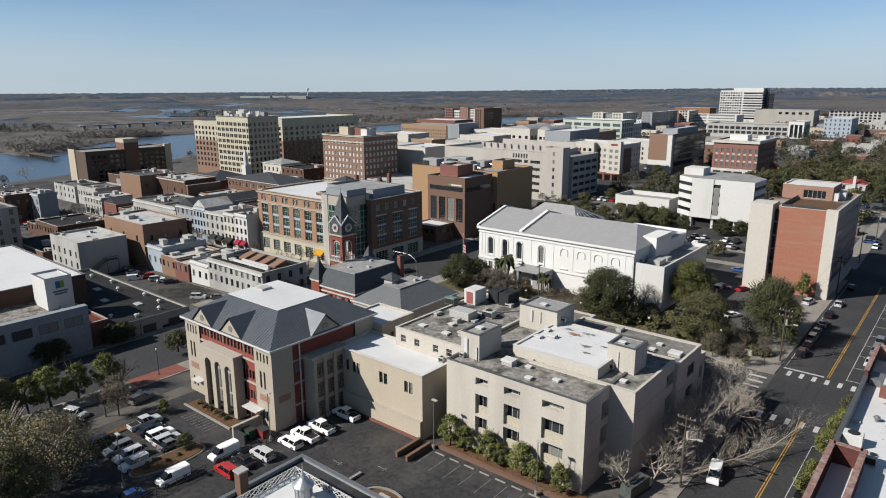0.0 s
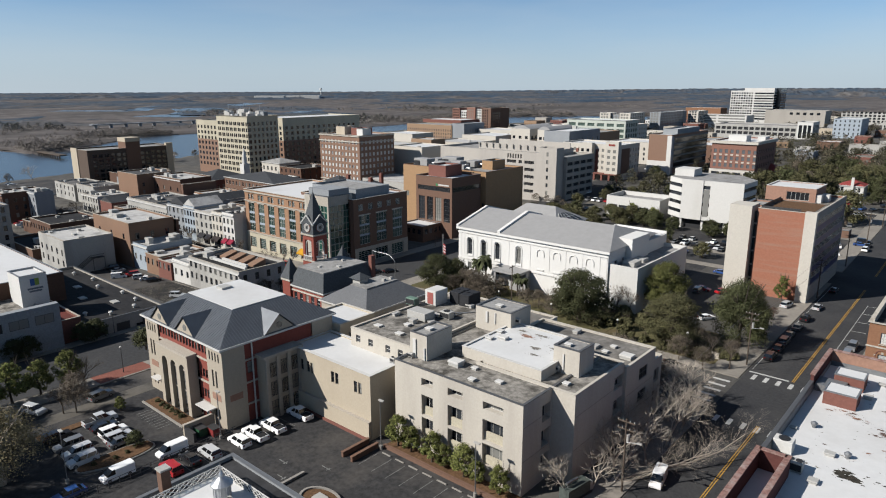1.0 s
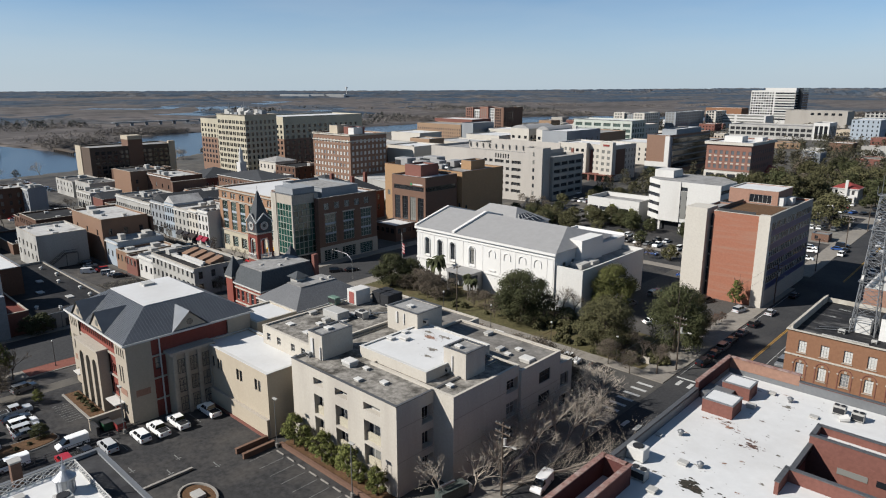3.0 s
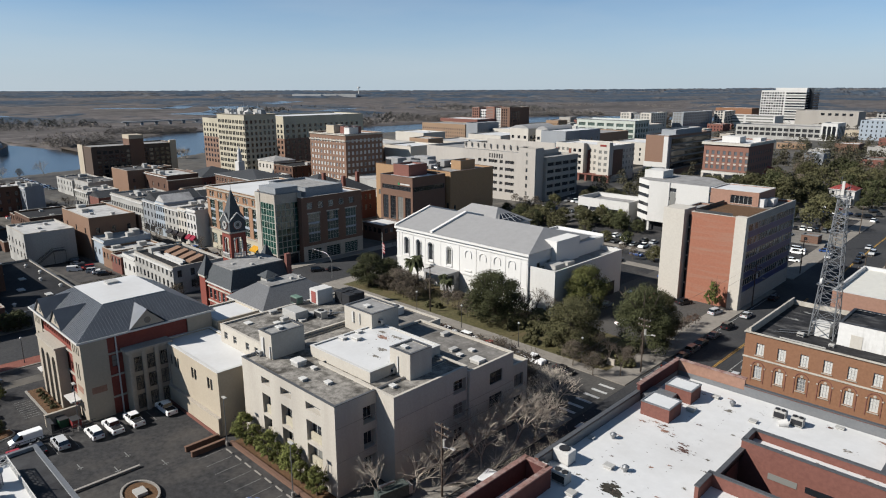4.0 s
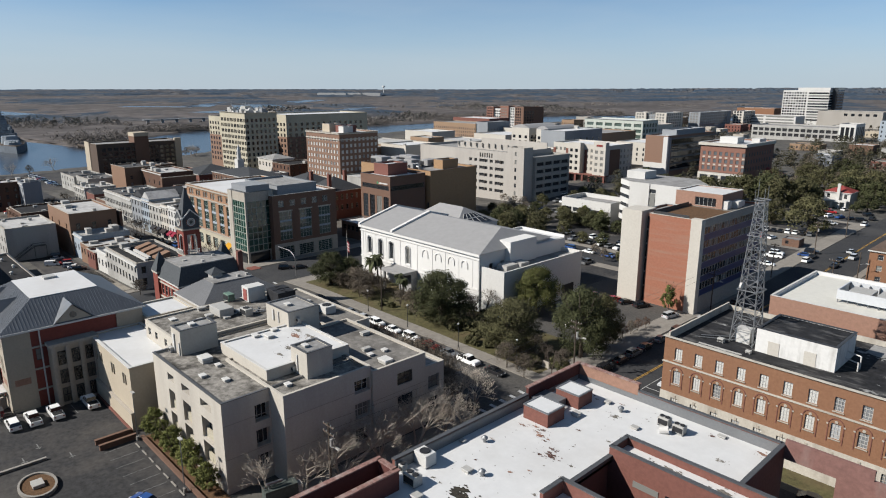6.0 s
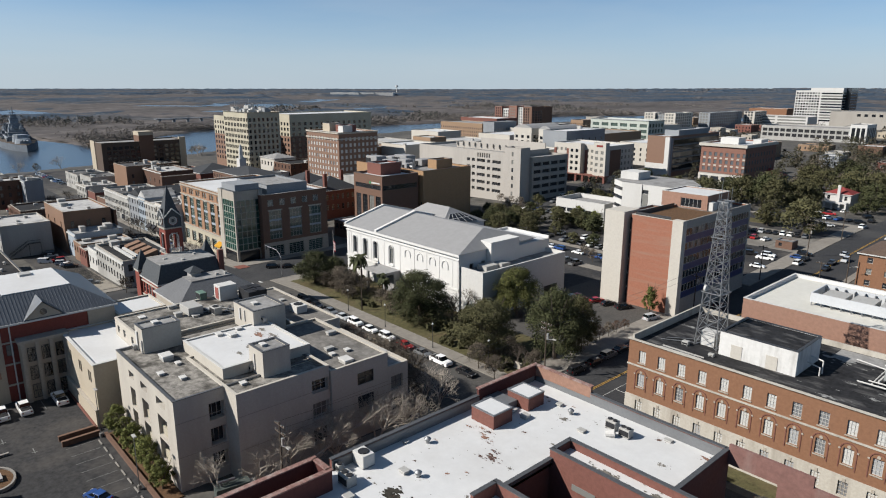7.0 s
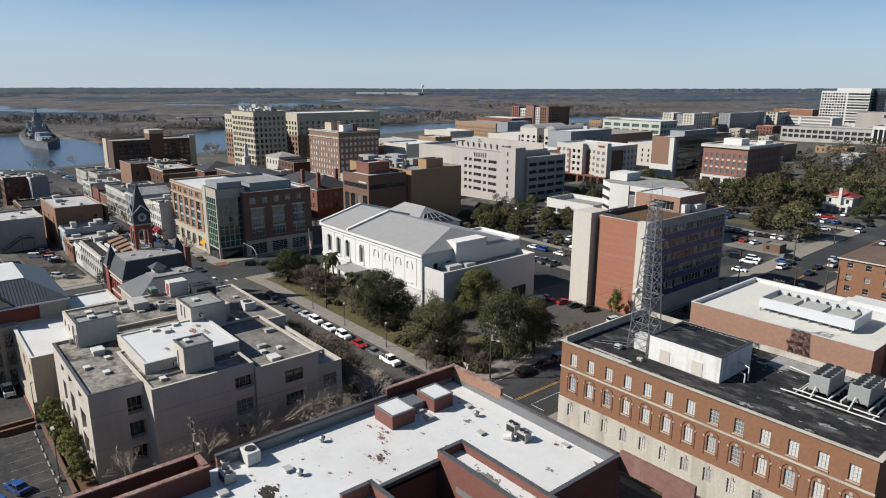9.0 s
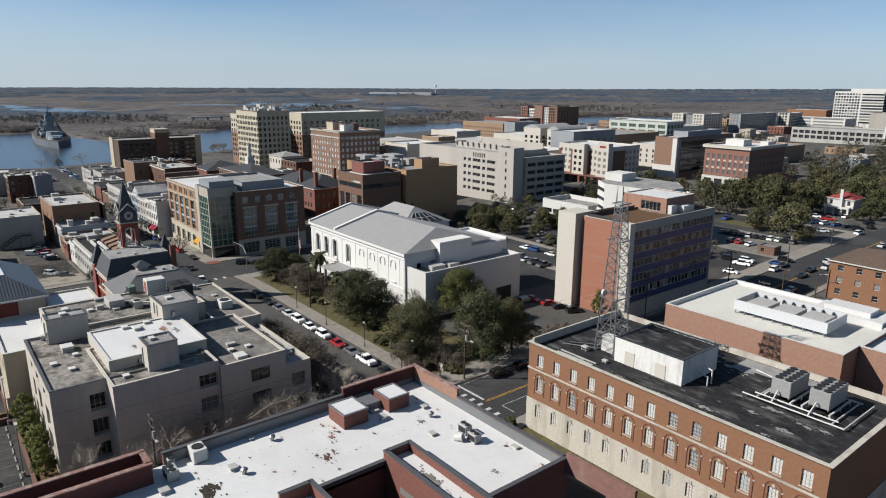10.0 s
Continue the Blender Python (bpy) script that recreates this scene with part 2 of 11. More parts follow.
def leafage(name, base, rough=0.85, swing=0.45):
    m = material(name, base, rough, spread=0.25, fine=1.5, coarse=0.35, bump=0, stain=tuple(c * 0.5 for c in base), stain_amount=0.7, per_object=0.18)
    n, l = m.node_tree.nodes, m.node_tree.links
    b = n["Principled BSDF"]
    b.inputs["Specular IOR Level"].default_value = 0.15
    feed = b.inputs["Base Color"].links[0].from_socket
    geo, hue = n.new("ShaderNodeNewGeometry"), n.new("ShaderNodeHueSaturation")
    span = n.new("ShaderNodeMapRange")
    span.inputs[3].default_value, span.inputs[4].default_value = 1 - swing, 1 + swing
    l.new(geo.outputs["Random Per Island"], span.inputs[0])
    l.new(span.outputs[0], hue.inputs["Value"])
    l.new(feed, hue.inputs["Color"])
    l.new(hue.outputs[0], b.inputs["Base Color"])
    return m


LEAF_OAK = leafage("live_oak_leaves", (0.085, 0.092, 0.042), swing=0.25)
LEAF_GREEN = leafage("green_leaves", (0.185, 0.20, 0.062))
LEAF_OLIVE = leafage("olive_leaves", (0.125, 0.120, 0.058), swing=0.25)
LEAF_MOSS = leafage("yellow_green_leaves", (0.150, 0.155, 0.052), swing=0.3)
LEAF_HAZE = leafage("budding_olive_leaves", (0.33, 0.28, 0.16), swing=0.25)
LEAF_PALM = leafage("palm_fronds", (0.075, 0.085, 0.04))
TWIGS_RUST = leafage("budding_red_twigs", (0.19, 0.125, 0.095), 0.9, 0.3)
TWIGS = leafage("bare_twigs", (0.19, 0.158, 0.122), 0.9, 0.3)
WOODS = leafage("distant_woods", (0.25, 0.225, 0.205), 0.95, 0.2)
PINES = leafage("distant_pines", (0.105, 0.108, 0.098), 0.95, 0.15)

# ---- helpers for building meshes ----
def mesh_of(name, bm, *mats):
    data = bpy.data.meshes.new(name)
    bm.to_mesh(data)
    bm.free()
    for m in mats:
        data.materials.append(m)
    return data


def part(name, bm, mat, parent, label=""):
    """Links a bmesh as one mesh object under a thing or a part. mat: a material or a tuple of them."""
    mats = mat if isinstance(mat, tuple) else (mat,)
    ob = new(name, mesh_of(name, bm, *mats) if isinstance(bm, bmesh.types.BMesh) else bm)
    ob.parent = parent
    if label:
        ob["label"] = label
    return ob


def thing(name, label, category, group="", at=(0, 0, 0), turn=0):
    ob = new(name)
    ob.matrix_world = pose(*at, 0, 0, turn)
    ob.empty_display_size = 0.5
    return tagged(ob, label, category, group)


def quad(bm, a, b, c, d, mi=0):
    f = bm.faces.new([bm.verts.new(p) for p in (a, b, c, d)])
    f.material_index = mi
    return f


def tri3(bm, a, b, c, mi=0):
    f = bm.faces.new([bm.verts.new(p) for p in (a, b, c)])
    f.material_index = mi
    return f


def box(bm, x0, x1, y0, y1, z0, z1, mi=0):
    v = [bm.verts.new((x, y, z)) for z in (z0, z1) for x, y in ((x0, y0), (x1, y0), (x1, y1), (x0, y1))]
    for i in ((3, 2, 1, 0), (4, 5, 6, 7), (0, 1, 5, 4), (1, 2, 6, 5), (2, 3, 7, 6), (3, 0, 4, 7)):
        bm.faces.new([v[k] for k in i]).material_index = mi
    return v


def boxes(*rows):
    bm = bmesh.new()
    for r in rows:
        box(bm, *r)
    return bm


def prism(bm, ring, z0, z1, mi=0):
    """A closed upright prism over a counter-clockwise ring of (x, y)."""
    lo = [bm.verts.new((x, y, z0)) for x, y in ring]
    hi = [bm.verts.new((x, y, z1)) for x, y in ring]
    bm.faces.new(hi).material_index = mi
    bm.faces.new(lo[::-1]).material_index = mi
    for i in range(len(ring)):
        j = (i + 1) % len(ring)
        bm.faces.new((lo[i], lo[j], hi[j], hi[i])).material_index = mi


def tube(bm, a, b, ra, rb, sides=6, mi=0, caps=True):
    a, b = Vector(a), Vector(b)
    d = (b - a).normalized()
    u = d.orthogonal().normalized()
    w = d.cross(u)
    rings = []
    for p, r in ((a, ra), (b, rb)):
        rings.append([bm.verts.new(p + (u * math.cos(k * math.tau / sides) + w * math.sin(k * math.tau / sides)) * r) for k in range(sides)])
    for k in range(sides):
        j = (k + 1) % sides
        bm.faces.new((rings[0][k], rings[0][j], rings[1][j], rings[1][k])).material_index = mi
    if caps:
        bm.faces.new(rings[0][::-1]).material_index = mi
        bm.faces.new(rings[1]).material_index = mi


def smooth(a, b, v):
    t = min(1.0, max(0.0, (v - a) / (b - a)))
    return t * t * (3 - 2 * t)


def ramp_at(v, pairs):
    if v <= pairs[0][0]:
        return pairs[0][1]
    for (a, p), (b, q) in zip(pairs, pairs[1:]):
        if v <= b:
            return p + (q - p) * (v - a) / (b - a)
    return pairs[-1][1]


EAST_BANK = ((-700, -430), (0, -450), (150, -486), (240, -510), (365, -575), (520, -610), (690, -645), (880, -635), (1000, -590), (1150, -480), (1300, -250), (1500, 200))
WEST_BANK = ((-700, -640), (60, -690), (118, -720), (134, -860), (206, -860), (222, -665), (260, -690), (390, -805), (460, -810), (620, -755), (700, -732), (900, -760), (1010, -770), (1140, -742), (1300, -560), (1420, -300), (1650, 200))
WATER = -7.7


def river(x, y):
    """Depth into the river's channel, 0 outside it, 1 well inside."""
    e, w = ramp_at(y, EAST_BANK), ramp_at(y, WEST_BANK)
    if not w < x < e:
        return 0.0
    return min(1.0, min(e - x, x - w) / 6.0)


def gz(x, y):
    """The ground's height: level round the near streets, falling west to the river, rising a little to the north."""
    north = smooth(200, 320, y)
    fall = ramp_at(x, ((-480, -6.8), (-440, -6.4), (-300, -5.5), (-200, -4.0), (-150, -2.2), (-105, 0.0)))
    z = fall * (1 - 0.5 * north * smooth(-420, -250, x)) + 2.2 * north * smooth(-400, -150, x)
    r = river(x, y)
    if x < -500:
        z = -6.6
    return z * (1 - r) + (WATER - 2.5) * r


# ---- walls with real openings ----
def wall_face(bm, o, u, width, z0, z1, openings, depth=0.22, mi=0):
    """An upright wall from o along the unit way u, with openings (u0, u1, za, zb) cut in and their reveals turned inwards."""
    o, u = Vector((o[0], o[1], 0)), Vector((u[0], u[1], 0))
    n = u.cross(Vector((0, 0, 1)))
    at = lambda s, z, d=0.0: o + u * s - n * d + Vector((0, 0, z))
    openings = [(max(a, 0.02), min(b, width - 0.02), max(c, z0 + 0.02), min(d, z1 - 0.02)) for a, b, c, d in openings]
    us = sorted({0.0, width, *(a for q in openings for a in q[:2])})
    vs = sorted({z0, z1, *(a for q in openings for a in q[2:])})
    for va, vb in zip(vs, vs[1:]):
        start = None
        for i in range(len(us)):
            hole = True
            if i < len(us) - 1:
                mid, vm = (us[i] + us[i + 1]) / 2, (va + vb) / 2
                hole = any(a < mid < b and c < vm < d for a, b, c, d in openings)
            if not hole and start is None:
                start = us[i]
            if hole and start is not None:
                quad(bm, at(start, va), at(us[i], va), at(us[i], vb), at(start, vb), mi)
                start = None
    for a, b, c, d in openings:
        quad(bm, at(a, c), at(b, c), at(b, c, depth), at(a, c, depth), mi)
        quad(bm, at(a, d, depth), at(b, d, depth), at(b, d), at(a, d), mi)
        quad(bm, at(a, c), at(a, c, depth), at(a, d, depth), at(a, d), mi)
        quad(bm, at(b, c, depth), at(b, c), at(b, d), at(b, d, depth), mi)


WINDOWS = {}


def window_mesh(w, h, across, up, frame_mat, pane_mat, bar=0.06, edge=0.08):
    """A glazed window standing in the local xz plane, facing -y, its origin in the middle of its foot."""
    key = (round(w, 1), round(h, 1), across, up, frame_mat.name, pane_mat.name)
    if key not in WINDOWS:
        bm = bmesh.new()
        xs = [-w / 2] + [x for i in range(across) for x in (-w / 2 + w * i / across + (edge if i == 0 else bar / 2), -w / 2 + w * (i + 1) / across - (edge if i == across - 1 else bar / 2))] + [w / 2]
        zs = [0.0] + [z for i in range(up) for z in (h * i / up + (edge if i == 0 else bar / 2), h * (i + 1) / up - (edge if i == up - 1 else bar / 2))] + [h]
        for i, (xa, xb) in enumerate(zip(xs, xs[1:])):
            for j, (za, zb) in enumerate(zip(zs, zs[1:])):
                if i % 2 and j % 2:
                    f, k = -0.02, 0.03
                    quad(bm, (xa, k, za), (xb, k, za), (xb, k, zb), (xa, k, zb), 1)
                    for p, q in (((xa, za), (xb, za)), ((xb, za), (xb, zb)), ((xb, zb), (xa, zb)), ((xa, zb), (xa, za))):
                        quad(bm, (p[0], f, p[1]), (q[0], f, q[1]), (q[0], k, q[1]), (p[0], k, p[1]), 0)
                else:
                    quad(bm, (xa, -0.02, za), (xb, -0.02, za), (xb, -0.02, zb), (xa, -0.02, zb), 0)
        bmesh.ops.remove_doubles(bm, verts=bm.verts, dist=0.0005)
        WINDOWS[key] = mesh_of("window", bm, frame_mat, pane_mat)
    return WINDOWS[key]


def put_window(parent, o, u, q, depth, across, up, frame_mat, pane_mat, name="window"):
    a, b, c, d = q
    o, u = Vector((o[0], o[1], 0)), Vector((u[0], u[1], 0))
    n = u.cross(Vector((0, 0, 1)))
    w, h = b - a, d - c
    data = window_mesh(w, h, across, up, frame_mat, pane_mat)
    key_w, key_h = round(w, 1), round(h, 1)
    ob = new(name, data)
    ob.parent = parent
    p = o + u * (a + b) / 2 - n * (depth - 0.05)
    ob.matrix_basis = Matrix.Translation((p.x, p.y, c)) @ pose(0, 0, 0, 0, 0, math.degrees(math.atan2(u.y, u.x)))
    return ob


def grid(width, cols, w, rows, margin=None, skip=()):
    """Openings in even columns: rows holds (foot, height)."""
    margin = width / cols / 2 if margin is None else margin
    step = (width - 2 * margin) / max(1, cols - 1)
    return [(margin + i * step - w / 2, margin + i * step + w / 2, z, z + h) for z, h in rows for i in range(cols) if i not in skip]


def building(name, label, x0, x1, y0, y1, top, wall, roof, south=(), east=(), parapet=0.7, cap=None, base=None, style=None, depth=0.22,
             category="building", group="", cap_out=0.05, west_part=None):
    """A flat-roofed block: walls with openings on the two sides that face the town's camera, parapet, coping, roof and windows."""
    z0 = min(gz(x, y) for x in (x0, x1) for y in (y0, y1)) - 1.0 if base is None else base
    cx, cy = (x0 + x1) / 2, (y0 + y1) / 2
    t = thing(name, label, category, group, (cx, cy, z0))
    inv = Matrix.Translation((-cx, -cy, -z0))
    across, up, fm, pm = style or (2, 2, FRAME_DARK, GLASS)
    bm = bmesh.new()
    wall_face(bm, (x0, y0), (1, 0), x1 - x0, z0, top, list(south), depth)
    wall_face(bm, (x1, y0), (0, 1), y1 - y0, z0, top, list(east), depth)
    wall_face(bm, (x1, y1), (-1, 0), x1 - x0, z0, top, [])
    wall_face(bm, (x0, y1), (0, -1), y1 - y0, z0, top, [])
    k, deck = 0.3, top - parapet
    ring = ((x0, y0), (x1, y0), (x1, y1), (x0, y1))
    inner = ((x0 + k, y0 + k), (x1 - k, y0 + k), (x1 - k, y1 - k), (x0 + k, y1 - k))
    for i in range(4):
        j = (i + 1) % 4
        quad(bm, (*ring[i], top), (*ring[j], top), (*inner[j], top), (*inner[i], top))
        quad(bm, (*inner[i], top), (*inner[j], top), (*inner[j], deck - 0.1), (*inner[i], deck - 0.1))
    w = part("wall", bm, wall, t)
    w.matrix_basis = inv
    bm = boxes((x0 + k + 0.004, x1 - k - 0.004, y0 + k + 0.004, y1 - k - 0.004, deck - 0.3, deck))
    part("roof", bm, roof, t).matrix_basis = inv
    c, e = cap_out, 0.36
    bm = boxes((x0 - c, x1 + c, y0 - c, y0 + e, top + 0.004, top + 0.09), (x0 - c, x1 + c, y1 - e, y1 + c, top + 0.004, top + 0.09),
               (x0 - c, x0 + e, y0 + e, y1 - e, top + 0.004, top + 0.09), (x1 - e, x1 + c, y0 + e, y1 - e, top + 0.004, top + 0.09))
    part("coping", bm, cap or COPING, t).matrix_basis = inv
    far = y0 > 335 or x1 < -335
    if far and (south or east):
        # windows too small to pick apart at this distance: one joined glazing part
        bm = bmesh.new()
        for o, u, qs in (((x0, y0), (1, 0), south), ((x1, y0), (0, 1), east)):
            for a, b, c, d in qs:
                k = depth - 0.04
                n = (-u[1] * -1, u[0] * -1)
                p = lambda s_, z_: (o[0] + u[0] * s_ - n[0] * k, o[1] + u[1] * s_ - n[1] * k, z_)
                quad(bm, p(a, c), p(b, c), p(b, d), p(a, d))
        g = part("glazing", bm, pm, t)
        g.matrix_basis = inv
        g["kind"] = "stuff"
        return t
    for q in south:
        ob = put_window(t, (x0, y0), (1, 0), q, depth, across, up, fm, pm)
        ob.matrix_basis = inv @ ob.matrix_basis
    for q in east:
        ob = put_window(t, (x1, y0), (0, 1), q, depth, across, up, fm, pm)
        ob.matrix_basis = inv @ ob.matrix_basis
    return t


def add_box(parent, name, mat, x0, x1, y0, y1, z0, z1, label=""):
    """A plain projecting piece (band, pier, canopy) as a part of a building, in world metres."""
    ob = part(name, boxes((x0, x1, y0, y1, z0, z1)), mat, parent, label)
    ob.matrix_basis = Matrix.Translation(-parent.matrix_world.translation)
    return ob


def add_mesh(parent, name, bm, mat, label=""):
    """A part whose mesh is given in world metres."""
    ob = part(name, bm, mat, parent, label)
    ob.matrix_basis = Matrix.Translation(-parent.matrix_world.translation)
    return ob


# ---- ground, river, streets ----
def spaced(*runs):
    out = []
    for a, b, s in runs:
        v = a
        while v < b - 1e-6:
            out.append(v)
            v += s
    return out + [runs[-1][1]]


MARSH = material("marsh_and_scrub", (0.142, 0.127, 0.121), 0.95, spread=0.45, fine=0.03, coarse=0.0045, bump=0, stain=(0.072, 0.068, 0.064), stain_amount=1.0, spec=0.1, stretch=(1.0, 0.45, 1.0))
CITY = material("town_ground", (0.105, 0.10, 0.092), 0.92, spread=0.35, fine=0.25, coarse=0.03, bump=0.1, stain=(0.20, 0.18, 0.15), stain_amount=0.85)


def build_ground():
    xs = spaced((-5200, -2200, 250), (-2200, -900, 60), (-900, -520, 10), (-520, 120, 5), (120, 600, 40), (600, 3000, 300))
    ys = spaced((-2400, -300, 300), (-300, -20, 20), (-20, 460, 5), (460, 1800, 20), (1800, 5200, 200))
    verts = [(x, y, gz(x, y)) for y in ys for x in xs]
    n = len(xs)
    faces, kinds = [], []
    for j in range(len(ys) - 1):
        for i in range(n - 1):
            faces.append((j * n + i, j * n + i + 1, (j + 1) * n + i + 1, (j + 1) * n + i))
            mx, my = (xs[i] + xs[i + 1]) / 2, (ys[j] + ys[j + 1]) / 2
            kinds.append(1 if (mx < ramp_at(my, EAST_BANK) or my > 1500) else 0)
    data = bpy.data.meshes.new("ground")
    data.from_pydata(verts, [], faces)
    data.materials.append(CITY)
    data.materials.append(MARSH)
    data.polygons.foreach_set("material_index", kinds)
    tagged(new("ground", data), "town ground, river banks and brown marsh reaching the horizon", "ground", kind="structure")


build_ground()

WATER_MAT = material("river_water", (0.050, 0.060, 0.072), 0.22, spread=0.1, fine=0.25, coarse=0.01, bump=0.5, spec=0.6)


BRIDGE = (-1003, 405, -1010, 640)  # ends of the trestle bridge in the marsh


def build_water():
    bm = bmesh.new()
    ys = spaced((-700, 1500, 40))
    for a, b in zip(ys, ys[1:]):
        quad(bm, (ramp_at(a, WEST_BANK) - 6, a, WATER), (ramp_at(a, EAST_BANK) + 6, a, WATER), (ramp_at(b, EAST_BANK) + 6, b, WATER), (ramp_at(b, WEST_BANK) - 6, b, WATER))
    bmesh.ops.remove_doubles(bm, verts=bm.verts, dist=0.01)
    tagged(new("water", mesh_of("water", bm, WATER_MAT)), "broad blue-grey tidal river between low banks", "river", kind="structure")
    # creeks and ponds in the marsh
    for pts, w in (((( -1800, 640), (-1640, 764), (-1850, 900), (-2300, 1300)), 60), (((-1900, 190), (-1650, 262), (-1400, 300)), 150), (((-1290, 640), (-1330, 760), (-1480, 860), (-1700, 960), (-2100, 1400)), 130), (((-1300, 700), (-1188, 850), (-1350, 1100)), 45)):
        bm = bmesh.new()
        for (x0, y0), (x1, y1) in zip(pts, pts[1:]):
            d = Vector((y0 - y1, x1 - x0)).normalized() * w / 2
            quad(bm, (x0 - d.x, y0 - d.y, -6.4), (x1 - d.x, y1 - d.y, -6.4), (x1 + d.x, y1 + d.y, -6.4), (x0 + d.x, y0 + d.y, -6.4))
        bmesh.ops.recalc_face_normals(bm, faces=bm.faces)
        tagged(new("water", mesh_of("water", bm, WATER_MAT)), "pale tidal creek winding through brown marsh", "creek", kind="structure")


build_water()


def strip(name, pts, width, mat, lift, label, category, step=5.0, thick=0.0, kind="structure"):
    """A band of paving draped on the ground along a line of (x, y)."""
    bm = bmesh.new()
    rows = []
    for k, (a, b) in enumerate(zip(pts, pts[1:])):
        a, b = Vector(a), Vector(b)
        m = max(1, int((b - a).length / step))
        side = Vector((-(b - a).y, (b - a).x)).normalized() * width / 2
        for i in range(m + (k == len(pts) - 2)):
            rows.append((a + (b - a) * i / m, side))
    cols = max(2, int(width / step) + 1)
    lines = []
    for p, s in rows:
        line = []
        for c in range(cols):
            q = p + s * (2 * c / (cols - 1) - 1)
            line.append(bm.verts.new((q.x, q.y, gz(q.x, q.y) + lift)))
        lines.append(line)
    for l0, l1 in zip(lines, lines[1:]):
        for c in range(cols - 1):
            bm.faces.new((l0[c], l1[c], l1[c + 1], l0[c + 1]))
    if thick:
        edge = [e for e in bm.edges if e.is_boundary]
        made = bmesh.ops.extrude_edge_only(bm, edges=edge)["geom"]
        for v in made:
            if isinstance(v, bmesh.types.BMVert):
                v.co.z -= thick
    bmesh.ops.recalc_face_normals(bm, faces=bm.faces)
    if sum(f.normal.z for f in bm.faces) < 0:
        bmesh.ops.reverse_faces(bm, faces=bm.faces)
    return tagged(new(name, mesh_of(name, bm, mat)), label, category, kind=kind)


def slab(name, x0, x1, y0, y1, mat, lift, label, category="pavement", thick=0.25):
    return strip(name, ((x0, (y0 + y1) / 2), (x1, (y0 + y1) / 2)), y1 - y0, mat, lift, label, category, thick=thick)


THIRD = ((-129, -60), (-129, 190), (-148, 270), (-155, 320), (-176, 480), (-205, 640))
strip("road", ((-17.1, -60), (-17.1, 460)), 15.2, ASPHALT, 0.03, "grey asphalt street with a double yellow line", "road")
strip("road", ((-117.5, 119.5), (-24.8, 119.5)), 16.6, ASPHALT_WORN, 0.034, "side street with cars parked along both kerbs", "road")
strip("road", ((-9.4, 119.5), (70, 119.5)), 14, ASPHALT, 0.034, "shaded side street between brick buildings", "road")
strip("road", ((-117.5, 214), (70, 214)), 13, ASPHALT, 0.034, "cross street behind the office block", "road")
strip("road", THIRD, 21, ASPHALT, 0.032, "wide avenue past the old courthouse", "road")
strip("road", ((-139.6, 121), (-440, 121)), 13, ASPHALT, 0.034, "street lined with old shops, sloping to the river", "road")
strip("road", ((-250, -40), (-250, 520)), 11, ASPHALT, 0.030, "narrow downtown street", "road")
strip("road", ((-340, -40), (-340, 520)), 11, ASPHALT, 0.030, "narrow downtown street near the river", "road")
strip("road", ((-150, 228), (-440, 228)), 11, ASPHALT, 0.036, "downtown cross street", "road")
strip("road", ((-165, 330), (-450, 330)), 11, ASPHALT, 0.036, "downtown cross street", "road")
strip("road", ((-150, 322), (60, 322)), 11, ASPHALT, 0.036, "cross street beyond the trees", "road")
# lots
slab("parking_lot", -113, -30, -15, 70.5, LOT, 0.02, "dark asphalt parking lot with painted bays", "parking lot", 0.1)
slab("parking_lot", -54.4, -30.5, 148.6, 167, ASPHALT_WORN, 0.05, "small worn asphalt car park behind the park trees", "parking lot", 0.1)
slab("parking_lot", -57, -30.6, 167, 203.3, ASPHALT_WORN, 0.05, "asphalt parking lot beside the office block", "parking lot", 0.1)
slab("parking_lot", -115, -57, 181, 206, LOT, 0.05, "asphalt parking lot behind the white hall", "parking lot", 0.1)
slab("parking_lot", -112, -25.5, 222, 318, LOT, 0.05, "large asphalt parking lot with rows of cars", "parking lot", 0.1)
slab("parking_lot", -70, -26, 264, 292, material("pale_lot_concrete", (0.25, 0.235, 0.21), 0.92, spread=0.15, fine=0.8, coarse=0.12, stain=(0.13, 0.12, 0.11), stain_amount=0.8), 0.07, "worn pale concrete car park with rows of cars", "parking lot", 0.1)
slab("lawn", -68, -48, 298.5, 306, GRASS, 0.1, "strip of dry grass between the car parks", "lawn", 0.1)
slab("parking_lot", -213, -150, 84, 95.5, LOT, 0.06, "small asphalt parking yard behind shops", "parking lot", 0.1)
slab("parking_lot", -470, -380, 100, 165, LOT, 0.06, "riverside parking lot full of cars", "parking lot", 0.1)
slab("parking_lot", 19.2, 60, 96, 111, LOT, 0.05, "shaded service yard behind brick walls", "parking lot", 0.1)
# raised pavements with kerbs
for a in ((-30.5, -24.9, -60, 111.1), (-113, -30.5, 107.6, 111.1), (-118, -113, -60, 111.1), (-117.9, -24.9, 128, 132.5), (-30.5, -24.9, 132.5, 207), (-117.9, -112.5, 132.5, 207),
          (-112.5, -30.5, 203.4, 207), (-9.3, -8.6, -60, 112), (-8.6, 60, 112, 112.4), (-9.3, -6.5, 128, 207), (-6.5, 60, 203.5, 207), (-143, -139.8, 30, 112.8), (-145, -139.8, 128, 190),
          (-260, -145, 128, 133), (-260, -143, 111.2, 113.5), (-9.3, -7.4, 221, 460), (-30, -24.9, 221, 318), (-112, -30, 221, 223.5), (-112, -25, 317, 320)):
    slab("pavement", *a, PAVING, 0.15, "pale concrete pavement with a raised kerb", "pavement")
